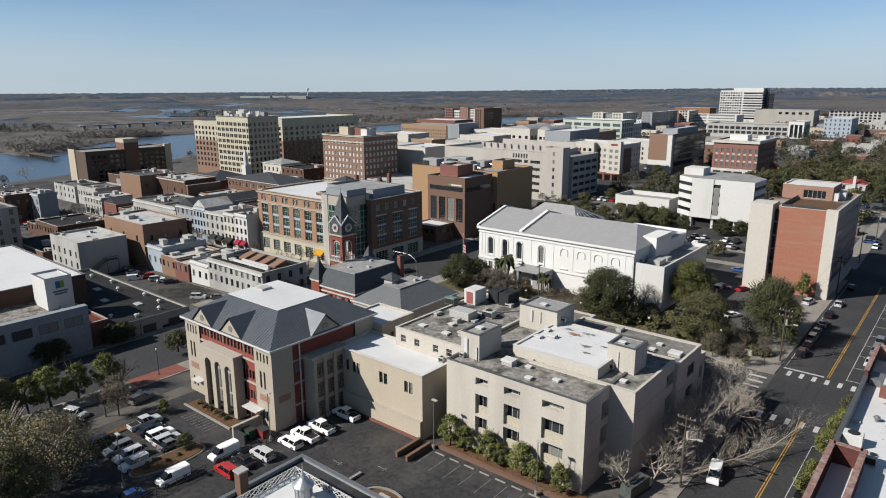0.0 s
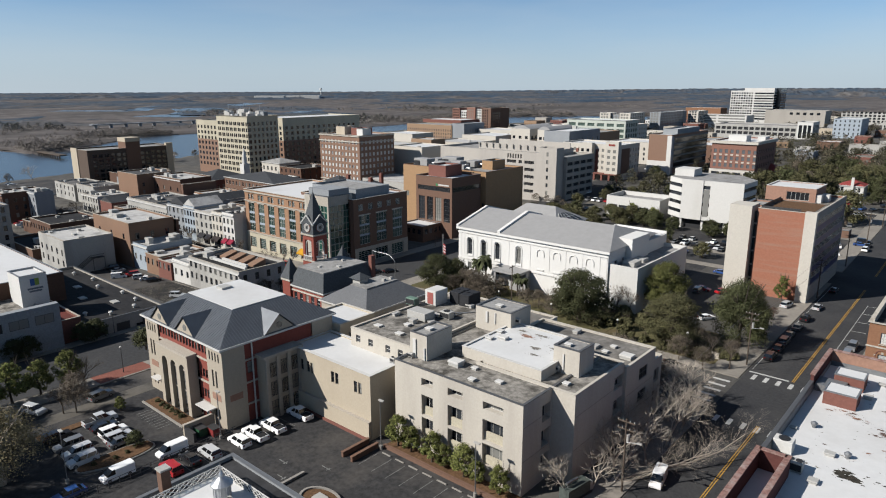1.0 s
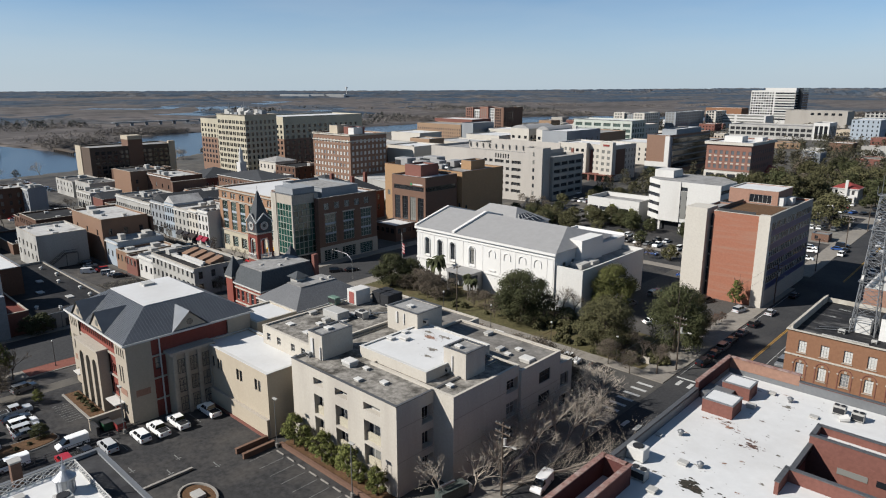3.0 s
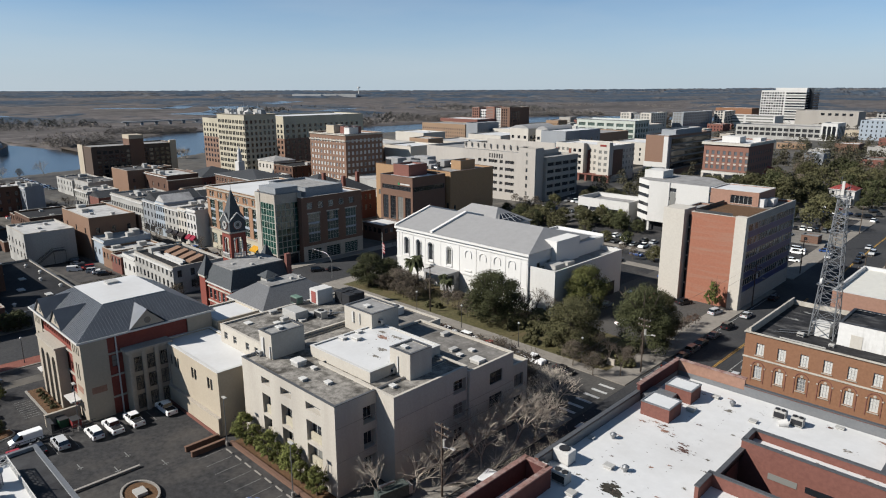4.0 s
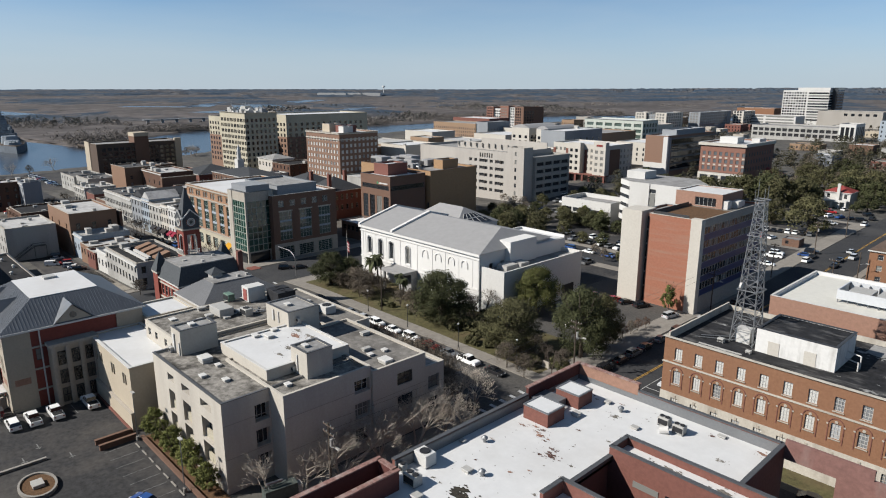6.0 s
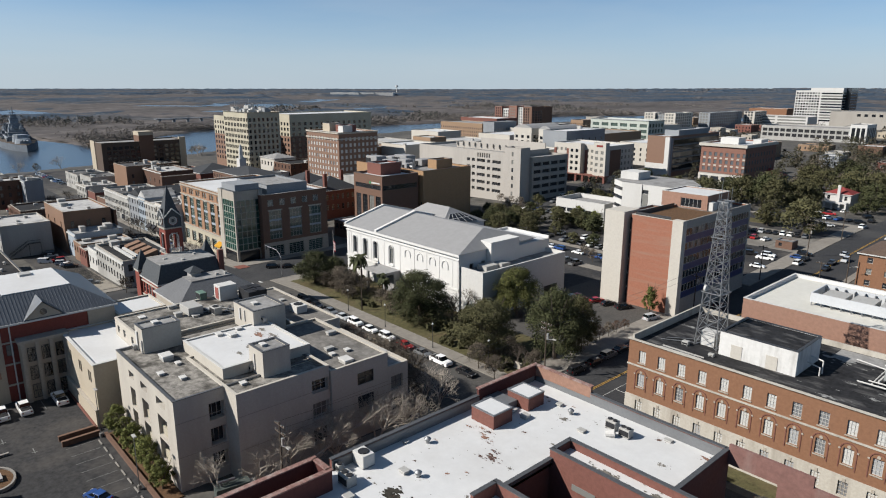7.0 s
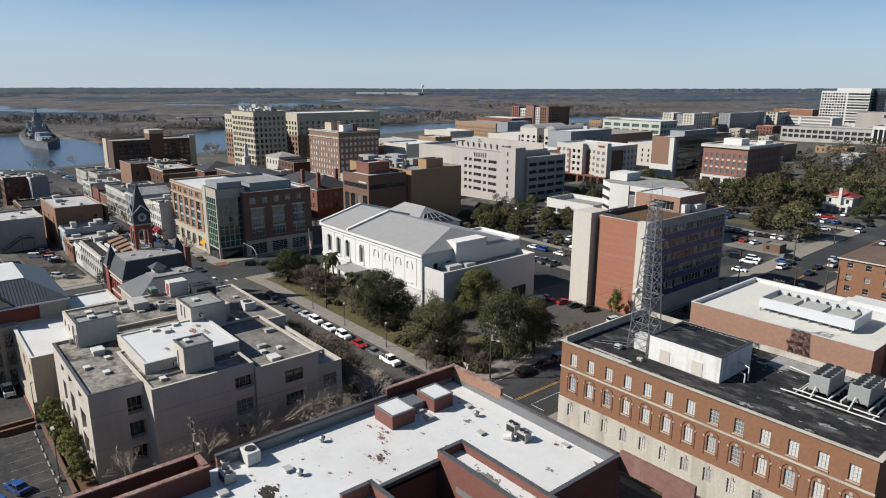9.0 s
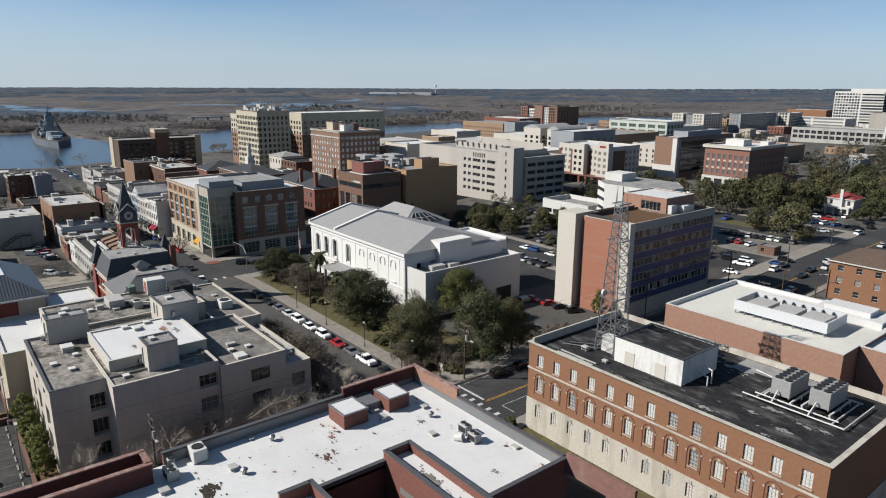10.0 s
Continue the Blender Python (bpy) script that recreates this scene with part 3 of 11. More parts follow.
slab("pavement", -142, -137.5, 128.2, 131.8, BRICK_PAVING, 0.165, "red brick corner paving at the crossing", "pavement", 0.02)
slab("pavement", -118, -113.5, 50, 60, BRICK_PAVING, 0.165, "red brick paving band in the pavement", "pavement", 0.02)
# lawns
slab("lawn", -54.5, -30.5, 131.1, 148.5, GRASS, 0.165, "thin brown winter lawn under park trees", "lawn")
slab("lawn", -112.5, -54.6, 131.3, 166, GRASS, 0.165, "thin brown winter lawn under park trees", "lawn")
slab("lawn", -6.4, 60, 128.2, 131.7, GRASS, 0.17, "narrow green lawn at the foot of the brick wall", "lawn")
slab("lawn", -57.9, -34, 68.6, 71.2, MULCH, 0.16, "mulched planting bed below the concrete wall", "planting bed")


# ---- the near concrete block, its annex and the courthouse with arches ----
def near_block():
    s = [(a, b, z, z + h) for a, b in ((5.4, 7.6), (10.4, 13.1), (16.6, 20.0)) for z, h in ((10.7, 1.1), (6.0, 3.2), (2.4, 3.2))]
    t = building("office_block", "pale concrete office block with deep square windows and gravel roof", -58.1, -35.0, 71.3, 92, 13.2, PALE, ROOF_GRAVEL,
                 s, [(4.6, 6.7, 1.5, 4.0), (4.6, 6.7, 5.2, 7.7), (4.6, 6.7, 8.9, 11.4)], parapet=0.25, cap=COPING_DARK, depth=1.0, style=(3, 1, FRAME_PALE, GLASS))
    for a, b in ((5.4, 7.6), (10.4, 13.1), (16.6, 20.0)):
        for z in (6.0, 2.4):
            add_box(t, "spandrel", CREAM, -58.1 + a + 0.01, -58.1 + b - 0.01, 71.75, 72.0, z + 0.01, z + 1.25)
    return t


near_block()
building("office_block", "pale concrete wing of the office block, shaded side", -48, -31.4, 78.2, 92.5, 13.25, PALE, ROOF_GRAVEL, (),
         [(11.4, 14.1, 9.6, 11.6), (11.4, 14.1, 5.6, 8.0), (11.4, 14.1, 1.4, 4.0)], parapet=0.2, cap=PALE, depth=0.8, style=(3, 2, FRAME_PALE, GLASS))
building("office_block", "stepped concrete wing with a lower roof", -52, -31.0, 92.6, 102.9, 12.4, PALE, ROOF_WORN, (), [(4.6, 7.6, 8.6, 10.6), (4.6, 7.6, 4.8, 6.8)], parapet=0.25, cap=PALE)
building("office_block", "low concrete end wing towards the side street", -60, -31.6, 103, 107.4, 9.6, PALE, ROOF_GREY, (),
         [(1, 3.4, 5.5, 7.8), (1, 3.4, 1.6, 4.0)], parapet=0.4, cap=PALE, depth=0.5)
building("office_block", "rear gravel-roofed wing with rooftop coolers", -72.5, -58.2, 75.4, 100, 13.6, PALE, ROOF_GRAVEL,
         [(a, a + 1.1, 11.3, 12.6) for a in (1.2, 4.2, 8.2, 11)], (), parapet=0.2, cap=PALE, style=(1, 2, FRAME_PALE, GLASS))
building("office_block", "low rear wing beside the courthouse yard", -77, -52.1, 100.1, 108, 11.2, PALE, ROOF_WORN, (), (), parapet=0.2, cap=PALE)
building("rooftop_penthouse", "white-roofed raised middle of the office block", -51.5, -37.4, 79.2, 93, 14.6, PALE, ROOF_WHITE, (), (), parapet=0.12, cap=TRIM_WHITE, base=12.8)
for x0, x1, y0, y1, z in ((-57.6, -54.2, 74.2, 80.0, 16.9), (-57.6, -50.4, 90.4, 96.2, 16.9), (-38.2, -34.0, 83.6, 87.8, 16.9)):
    building("rooftop_penthouse", "plain concrete stair tower rising from the gravel roof", x0, x1, y0, y1, z, PALE, ROOF_GREY, (), (), parapet=0.12, cap=COPING_DARK, base=12.6)

for x, y0, y1, z in ((-34.99, 71.35, 78.1, 9.9), (-31.39, 78.3, 92.4, 9.9), (-31.39, 78.3, 92.4, 5.0), (-30.99, 92.7, 102.8, 7.6), (-34.99, 71.35, 78.1, 5.0)):
    j = thing("wall_joint", "dark weathered joint line in the concrete wall", "joint", at=(x, y0, z))
    add_box(j, "seal", CONCRETE, x, x + 0.02, y0, y1, z, z + 0.09)
# annex with the white roof and its proud lower wall
annex = building("annex_building", "tan stucco annex with a white roof and narrow paired windows", -80.0, -60.5, 68.4, 77, 10.7, TAN, ROOF_WHITE,
                 [(a + d, a + d + 0.75, 7.0, 8.9) for a in (1.6, 4.2, 10.4, 15.8) for d in (0, 1.0)], (), parapet=0.25, cap=TRIM_WHITE, cap_out=0.18, style=(1, 2, FRAME_DARK, GLASS), group="courthouse group")
add_box(annex, "lower_wall", TAN, -80.0, -60.6, 67.95, 68.39, -1, 3.1)
add_box(annex, "brick_plinth", BRICK_RED, -80.0, -60.55, 67.7, 67.94, -1, 0.45)
add_box(annex, "ledge", STONE, -80.0, -60.5, 67.85, 68.395, 3.104, 3.22)
building("annex_building", "tan connecting block with a white flat roof", -87, -78, 77.6, 86, 12.0, TAN, ROOF_WHITE, (), [(2, 3, 8, 10)], parapet=0.25, cap=OFFWHITE, style=(1, 2, FRAME_DARK, GLASS))


def courthouse():
    x0, x1, y0, y1, eave, top = -104.7, -79.9, 55.6, 77.5, 13.9, 17.4
    t = thing("courthouse", "beige and red-brick courthouse with grey metal roof and tall arches", "courthouse", at=((x0 + x1) / 2, (y0 + y1) / 2, 0))
    bays = (("wall", 0, 4.5), ("brick_wall", 4.5, 7.2), ("brick_wall", 16.7, 20.3), ("wall", 20.3, 24.8))
    holes = {}
    def face(kind, o, u, w, wins, depth=0.2, z0=-1.0, z1=eave):
        bm = bmesh.new()
        wall_face(bm, o, u, w, z0, z1, wins, depth)
        add_mesh(t, kind, bm, BEIGE if kind == "wall" else BRICK_COURT)
        for q in wins:
            ob = put_window(t, o, u, q, depth, 1, 2, FRAME_DARK, GLASS)
            ob.matrix_basis = Matrix.Translation(-t.matrix_world.translation) @ ob.matrix_basis
    for a in (0.0, 20.3):
        wins = [(0.7 + i * 0.85, 1.1 + i * 0.85, 11.2, 12.7) for i in range(4)] + [(1.2, 1.7, 6.7, 9.6), (2.2, 2.7, 6.7, 9.6), (1.2, 1.7, 1.2, 3.0), (2.2, 2.7, 1.2, 3.0)]
        face("wall", (x0 + a, y0), (1, 0), 4.5, wins)
    for a, w in ((4.5, 2.7), (17.2, 3.1)):
        wins = [(0.2 + i * 0.85, 0.85 + i * 0.85, z, z + 1.5) for i in range(3) for z in (3.8, 7.3)] + [(0.9, 2.0, 0.0, 2.6)]
        face("brick_wall", (x0 + a, y0 + 0.25), (1, 0), w, wins, z1=10.6)
    wins = [(0.25 + i * 0.98, 0.95 + i * 0.98, 11.5, 12.9) for i in range(16)]
    face("brick_wall", (x0 + 4.5, y0 + 0.25), (1, 0), 15.8, wins, z0=10.6)
    # east side: beige bay, brick middle, pilastered lower block
    face("wall", (x1, y0), (0, 1), 4.0, [])
    face("brick_wall", (x1 - 0.25, y0 + 4.0), (0, 1), 13.4, [(0.5, 1.6, 8.2, 10.2)])
    face("wall", (x1, y0 + 17.4), (0, 1), y1 - y0 - 17.4, [])
    face("wall", (x1, y1), (-1, 0), x1 - x0, [])
    face("wall", (x0, y1), (0, -1), y1 - y0, [])
    # stone bands between the storeys of the brick
    for z in (2.9, 6.6, 10.45):
        add_box(t, "stone_band", STONE, x0 + 4.5, x0 + 20.3, y0 + 0.05, y0 + 0.245, z, z + 0.28)
        add_box(t, "stone_band", STONE, x1 - 0.245, x1 - 0.05, y0 + 4.0, y0 + 17.4, z, z + 0.28)
    # portico with three tall arches
    px0, px1, py = -97.6, -88.0, y0 - 1.5
    bm = bmesh.new()
    arches = [(-96.2, 1.75), (-92.8, 1.75), (-89.4, 1.75)]
    def arch_wall(yy, flip):
        us = [px0]
        segs = 10
        for cx, w in [(-95.7, 1.8), (-92.8, 1.8), (-89.9, 1.8)]:
            r = w / 2
            left, right, spring = cx - r, cx + r, 8.0
            quads = [((us[-1], -1), (left, -1), (left, 10.6), (us[-1], 10.6))]
            pts = [(cx - r * math.cos(math.pi * k / segs), spring + r * math.sin(math.pi * k / segs)) for k in range(segs + 1)]
            quads += [((p[0], p[1]), (q[0], q[1]), (q[0], 10.6), (p[0], 10.6)) for p, q in zip(pts, pts[1:])]
            for q in quads:
                quad(bm, *[(x, yy, z) for x, z in q])
            if not flip:
                ring = [(left, -1)] + pts + [(right, -1)]
                for p, q in zip(ring, ring[1:]):
                    quad(bm, (p[0], yy, p[1]), (p[0], yy + 0.6, p[1]), (q[0], yy + 0.6, q[1]), (q[0], yy, q[1]))
            us.append(right)
        quad(bm, (us[-1], yy, -1), (px1, yy, -1), (px1, yy, 10.6), (us[-1], yy, 10.6))
    arch_wall(py, False)
    arch_wall(py + 0.6, True)
    quad(bm, (px1, py, -1), (px1, y0 + 0.2, -1), (px1, y0 + 0.2, 10.6), (px1, py, 10.6))
    quad(bm, (px0, y0 + 0.2, -1), (px0, py, -1), (px0, py, 10.6), (px0, y0 + 0.2, 10.6))
    quad(bm, (px0, py, 10.6), (px1, py, 10.6), (px1, y0 + 0.2, 10.6), (px0, y0 + 0.2, 10.6))
    add_mesh(t, "portico", bm, BEIGE)
    for q in ((0.9, 2.9, 0.5, 8.6), (3.8, 5.8, 0.5, 8.6), (6.7, 8.7, 0.5, 8.6)):
        ob = put_window(t, (px0, y0 + 0.1), (1, 0), q, 0.05, 2, 6, FRAME_DARK, GLASS, "arch_window")
        ob.matrix_basis = Matrix.Translation(-t.matrix_world.translation) @ ob.matrix_basis
    add_mesh(t, "portico_cornice", boxes((px0 - 0.2, px1 + 0.2, py - 0.2, y0 + 0.2, 10.604, 10.95)), STONE)
    # hipped roof with standing seams, eaves gutter, flat white top and gables
    e0, e1, f0, f1 = x0 - 0.5, x1 + 0.5, y0 - 0.5, y1 + 0.5
    a0, a1, b0, b1 = -99.6, -85.4, 61.4, 72.0
    bm = bmesh.new()
    lo = ((e0, f0, eave), (e1, f0, eave), (e1, f1, eave), (e0, f1, eave))
    hi = ((a0, b0, top), (a1, b0, top), (a1, b1, top), (a0, b1, top))
    for i in range(4):
        j = (i + 1) % 4
        quad(bm, lo[i], lo[j], hi[j], hi[i])
    quad(bm, *lo[::-1])
    def seams(p, q, r, s, n):
        p, q, r, s = map(Vector, (p, q, r, s))
        u = (q - p).normalized()
        up = u.cross((s - p).normalized())
        for k in range(1, n):
            f = p + (q - p) * k / n
            d = (f - p).length
            # each seam climbs square to the eave until it meets the hip or the top edge
            run = (s - p) - u * (s - p).dot(u)
            left = (s - p).dot(u)
            right = (q - r).dot(u)
            g = min(1.0, d / left if left > 0 else 1.0, ((q - p).length - d) / right if right > 0 else 1.0)
            sb = bmesh.new()
            tube(sb, f + up * 0.03, f + run * g + up * 0.03, 0.05, 0.05, 4)
            add_mesh(t, "seam", sb, ROOF_METAL)
    for i in range(2):
        seams(lo[i], lo[i + 1], hi[i + 1], hi[i], 44)
    add_mesh(t, "roof", bm, ROOF_METAL, "grey standing-seam metal roof")
    add_mesh(t, "flat_roof", boxes((a0, a1, b0, b1, top + 0.004, top + 0.12)), ROOF_WHITE, "white flat roof top")
    add_mesh(t, "hatch", boxes((-98, -96, 66, 68, top + 0.12, top + 0.5)), UNIT_GREY)
    add_mesh(t, "gutter", boxes((e0, e1, f0 - 0.1, f0 + 0.02, eave - 0.3, eave + 0.02), (e1 - 0.02, e1 + 0.1, f0 - 0.1, f1, eave - 0.3, eave + 0.02)), TRIM_WHITE)
    def gable(o, side, inward, w=3.2, h=3.0, back=5.4):
        """A stuccoed gable wall on the eave with its own little roof running back into the slope."""
        o, side, inward, up = Vector(o), Vector(side), Vector(inward), Vector((0, 0, 1))
        bm = bmesh.new()
        tri = (o - side * (w - 0.25), o + side * (w - 0.25), o + up * (h - 0.25))
        rear = [p + inward * 0.4 for p in tri]
        tri3(bm, *tri)
        tri3(bm, *rear[::-1])
        for i in range(3):
            j = (i + 1) % 3
            quad(bm, tri[j], tri[i], rear[i], rear[j])
        bmesh.ops.recalc_face_normals(bm, faces=bm.faces)
        add_mesh(t, "gable", bm, BEIGE)
        bm = bmesh.new()
        a, b, c = o - side * w - inward * 0.25, o + side * w - inward * 0.25, o + up * h - inward * 0.25
        ridge = o + up * h + inward * back
        for p, q in ((a, c), (c, b)):
            foot = p if p is not c else q
            corner = foot + inward * 0.8 + up * 0.05
            vs = (foot, c, ridge, corner)
            f = quad(bm, *vs)
        bmesh.ops.recalc_face_normals(bm, faces=bm.faces)
        for f in bm.faces:
            f.normal_update()
            if f.normal.z < 0:
                f.normal_flip()
        add_mesh(t, "gable_roof", bm, ROOF_METAL)
        bm = bmesh.new()
        tube(bm, o + up * (h * 0.36) - inward * 0.01, o + up * (h * 0.36) - inward * 0.06, 0.55, 0.55, 14)
        add_mesh(t, "oculus", bm, GLASS)
    for cx in (-98.4, -90.0):
        gable((cx, y0 - 0.3, eave), (1, 0, 0), (0, 1, 0))
    gable((x1 + 0.3, 66.2, eave), (0, 1, 0), (-1, 0, 0))
    # pilastered block on the shaded side
    add_mesh(t, "side_block", boxes((x1 - 0.2, x1 + 2.0, y0 + 6.2, y0 + 13.5, -1, 10.6)), BEIGE)
    add_mesh(t, "side_cornice", boxes((x1 - 0.2, x1 + 2.3, y0 + 5.9, y0 + 13.6, 10.604, 11.1)), STONE)
    for i in range(3):
        for z in (0.6, 3.9, 7.2):
            ob = put_window(t, (x1 + 2.0, y0 + 6.2), (0, 1), (0.9 + i * 2.1, 2.2 + i * 2.1, z, z + 2.5), 0.02, 2, 2, FRAME_DARK, GLASS)
            ob.matrix_basis = Matrix.Translation(-t.matrix_world.translation) @ ob.matrix_basis
    for i in range(4):
        add_box(t, "pilaster", STONE, x1 + 2.0, x1 + 2.35, y0 + 6.25 + i * 2.1, y0 + 6.85 + i * 2.1, -1, 10.6)
    add_box(t, "downpipe", TRIM_WHITE, x1 + 0.02, x1 + 0.2, y0 + 5.2, y0 + 5.4, 0, eave - 0.3)
    for a in (0.0, 20.3):
        add_box(t, "brick_panel", BRICK_ROSE, x0 + a + 0.9, x0 + a + 3.4, y0 - 0.03, y0 - 0.004, 4.6, 5.7)
    add_box(t, "brick_panel", BRICK_ROSE, x1 + 0.004, x1 + 0.03, y0 + 0.9, y0 + 3.2, 4.6, 5.7)
    # glazed entrance canopy
    add_box(t, "entrance_canopy", TRIM_WHITE, -86.4, -82.6, y0 - 1.6, y0 - 0.02, 3.0, 3.2)
    add_box(t, "entrance_canopy", TRIM_WHITE, -102.0, -99.4, y0 - 1.3, y0 - 0.02, 3.0, 3.2)


courthouse()


# ---- the white-roofed brick building ----
def white_roof_building():
    t = thing("brick_building", "red-brick building with white membrane roof, dark copings and a courtyard", "building", at=(0, 85, 0))
    deck = 13.3
    for x0, x1, y0, y1 in ((-8.5, 6.0, 40, 111.5), (6.0, 19.0, 100.0, 111.5), (6.0, 46, 96.7, 100.0), (6.0, 46, 40, 88.2)):
        add_box(t, "wall", BRICK_RED, x0, x1, y0, y1, -1, deck - 0.304)
    for x0, x1, y0, y1, z in ((-8.1, 6.4, 40, 111.1, deck), (6.404, 18.6, 100.2, 111.1, deck), (6.404, 46, 97.1, 99.8, deck + 0.5), (6.404, 46, 40, 87.8, deck)):
        add_box(t, "roof", ROOF_WHITE, x0, x1, y0, y1, deck - 0.3, z, "white roof membrane with rust stains")
    walls = ((-8.5, -8.1, 78, 100), (1.004, 18.6, 111.1, 111.5), (18.6, 19.0, 100.0, 111.5), (6.0, 46, 99.8, 100.2), (6.0, 46, 96.7, 97.1), (6.0, 6.4, 97.1, 99.8), (6.0, 6.4, 88.2, 96.7), (6.0, 46, 87.8, 88.2), (6.0, 6.4, 84.6, 87.8))
    tops = (14.6, 14.6, 14.6, 14.7, 14.7, 14.7, 13.7, 14.7, 14.7)
    for (x0, x1, y0, y1), z in zip(walls, tops):
        add_box(t, "parapet", COPING_DARK if z < 14 else BRICK_RED, x0, x1, y0, y1, deck - 0.3, z)
        add_box(t, "coping", COPING_DARK, x0 - 0.06, x1 + 0.06, y0 - 0.06, y1 + 0.06, z + 0.004, z + 0.12)
    # raised brick corner bays of the street front
    for x0, x1, y0, y1 in ((-8.5, -8.1, 100, 111.5), (-8.1, 1.0, 111.1, 111.5), (-8.5, -8.1, 60, 76.2), (-8.1, -5.6, 75.8, 76.2), (-5.6, -5.2, 60, 76.2)):
        # one brick in two tones: sunlit rose to the north, shade painted darker elsewhere
        add_box(t, "raised_parapet", BRICK_ROSE if y0 > 111 else BRICK_SHADED, x0, x1, y0, y1, deck - 0.3, 15.5)
        add_box(t, "coping", BRICK_MOTTLED, x0 - 0.1, x1 + 0.1, y0 - 0.1, y1 + 0.1, 15.504, 15.64)
    # flashed inner faces of the parapets
    for x0, x1, y0, y1, z in ((-8.09, -8.02, 78, 100, 14.5), (1.0, 18.6, 111.02, 111.09, 14.5), (-8.09, -8.02, 100, 110.8, 14.0), (-8.0, 1.0, 111.02, 111.09, 14.0)):
        add_box(t, "flashing", COPING, x0, x1, y0, y1, deck, z)
    # screen wall of the service yard, with a gap under its end
    add_mesh(t, "yard_wall", boxes((19.0, 24.3, 111.1, 111.5, 13.0, 15.3), (24.3, 27.6, 111.1, 111.5, -1, 15.3), (27.6, 46, 111.1, 111.5, -1, 14.2)), material("wine_brick", (0.27, 0.145, 0.125), 0.88, spread=0.12, fine=1.5, coarse=0.3, stain=(0.44, 0.36, 0.33), stain_amount=0.6, streak=True, edge=(0.55, 0.8)))
    for k in range(6):
        add_box(t, "ribbon_window", GLASS, 9.1 + k * 3.75, 12.05 + k * 3.75, 96.64, 96.696, 11.3, 12.0)
    # brick stair heads
    for x0, x1, y0, y1 in ((-6.3, -2.6, 96.9, 100.2), (-6.3, -2.8, 103.4, 106.4)):
        add_mesh(t, "stair_head", boxes((x0, x1, y0, y1, deck, deck + 1.7)), BRICK_RED)
        add_mesh(t, "stair_head_roof", boxes((x0 + 0.15, x1 - 0.15, y0 + 0.15, y1 - 0.15, deck + 1.704, deck + 1.78)), ROOF_WHITE)
        bm = boxes((x0 - 0.05, x1 + 0.05, y0 - 0.05, y0 + 0.14, deck + 1.704, deck + 1.86), (x0 - 0.05, x1 + 0.05, y1 - 0.14, y1 + 0.05, deck + 1.704, deck + 1.86),
                   (x0 - 0.05, x0 + 0.14, y0 + 0.14, y1 - 0.14, deck + 1.704, deck + 1.86), (x1 - 0.14, x1 + 0.05, y0 + 0.14, y1 - 0.14, deck + 1.704, deck + 1.86))
        add_mesh(t, "stair_head_coping", bm, COPING)
    add_box(t, "link_roof", COPING, -7.9, -4.6, 100.3, 103.3, deck, deck + 1.0)


white_roof_building()


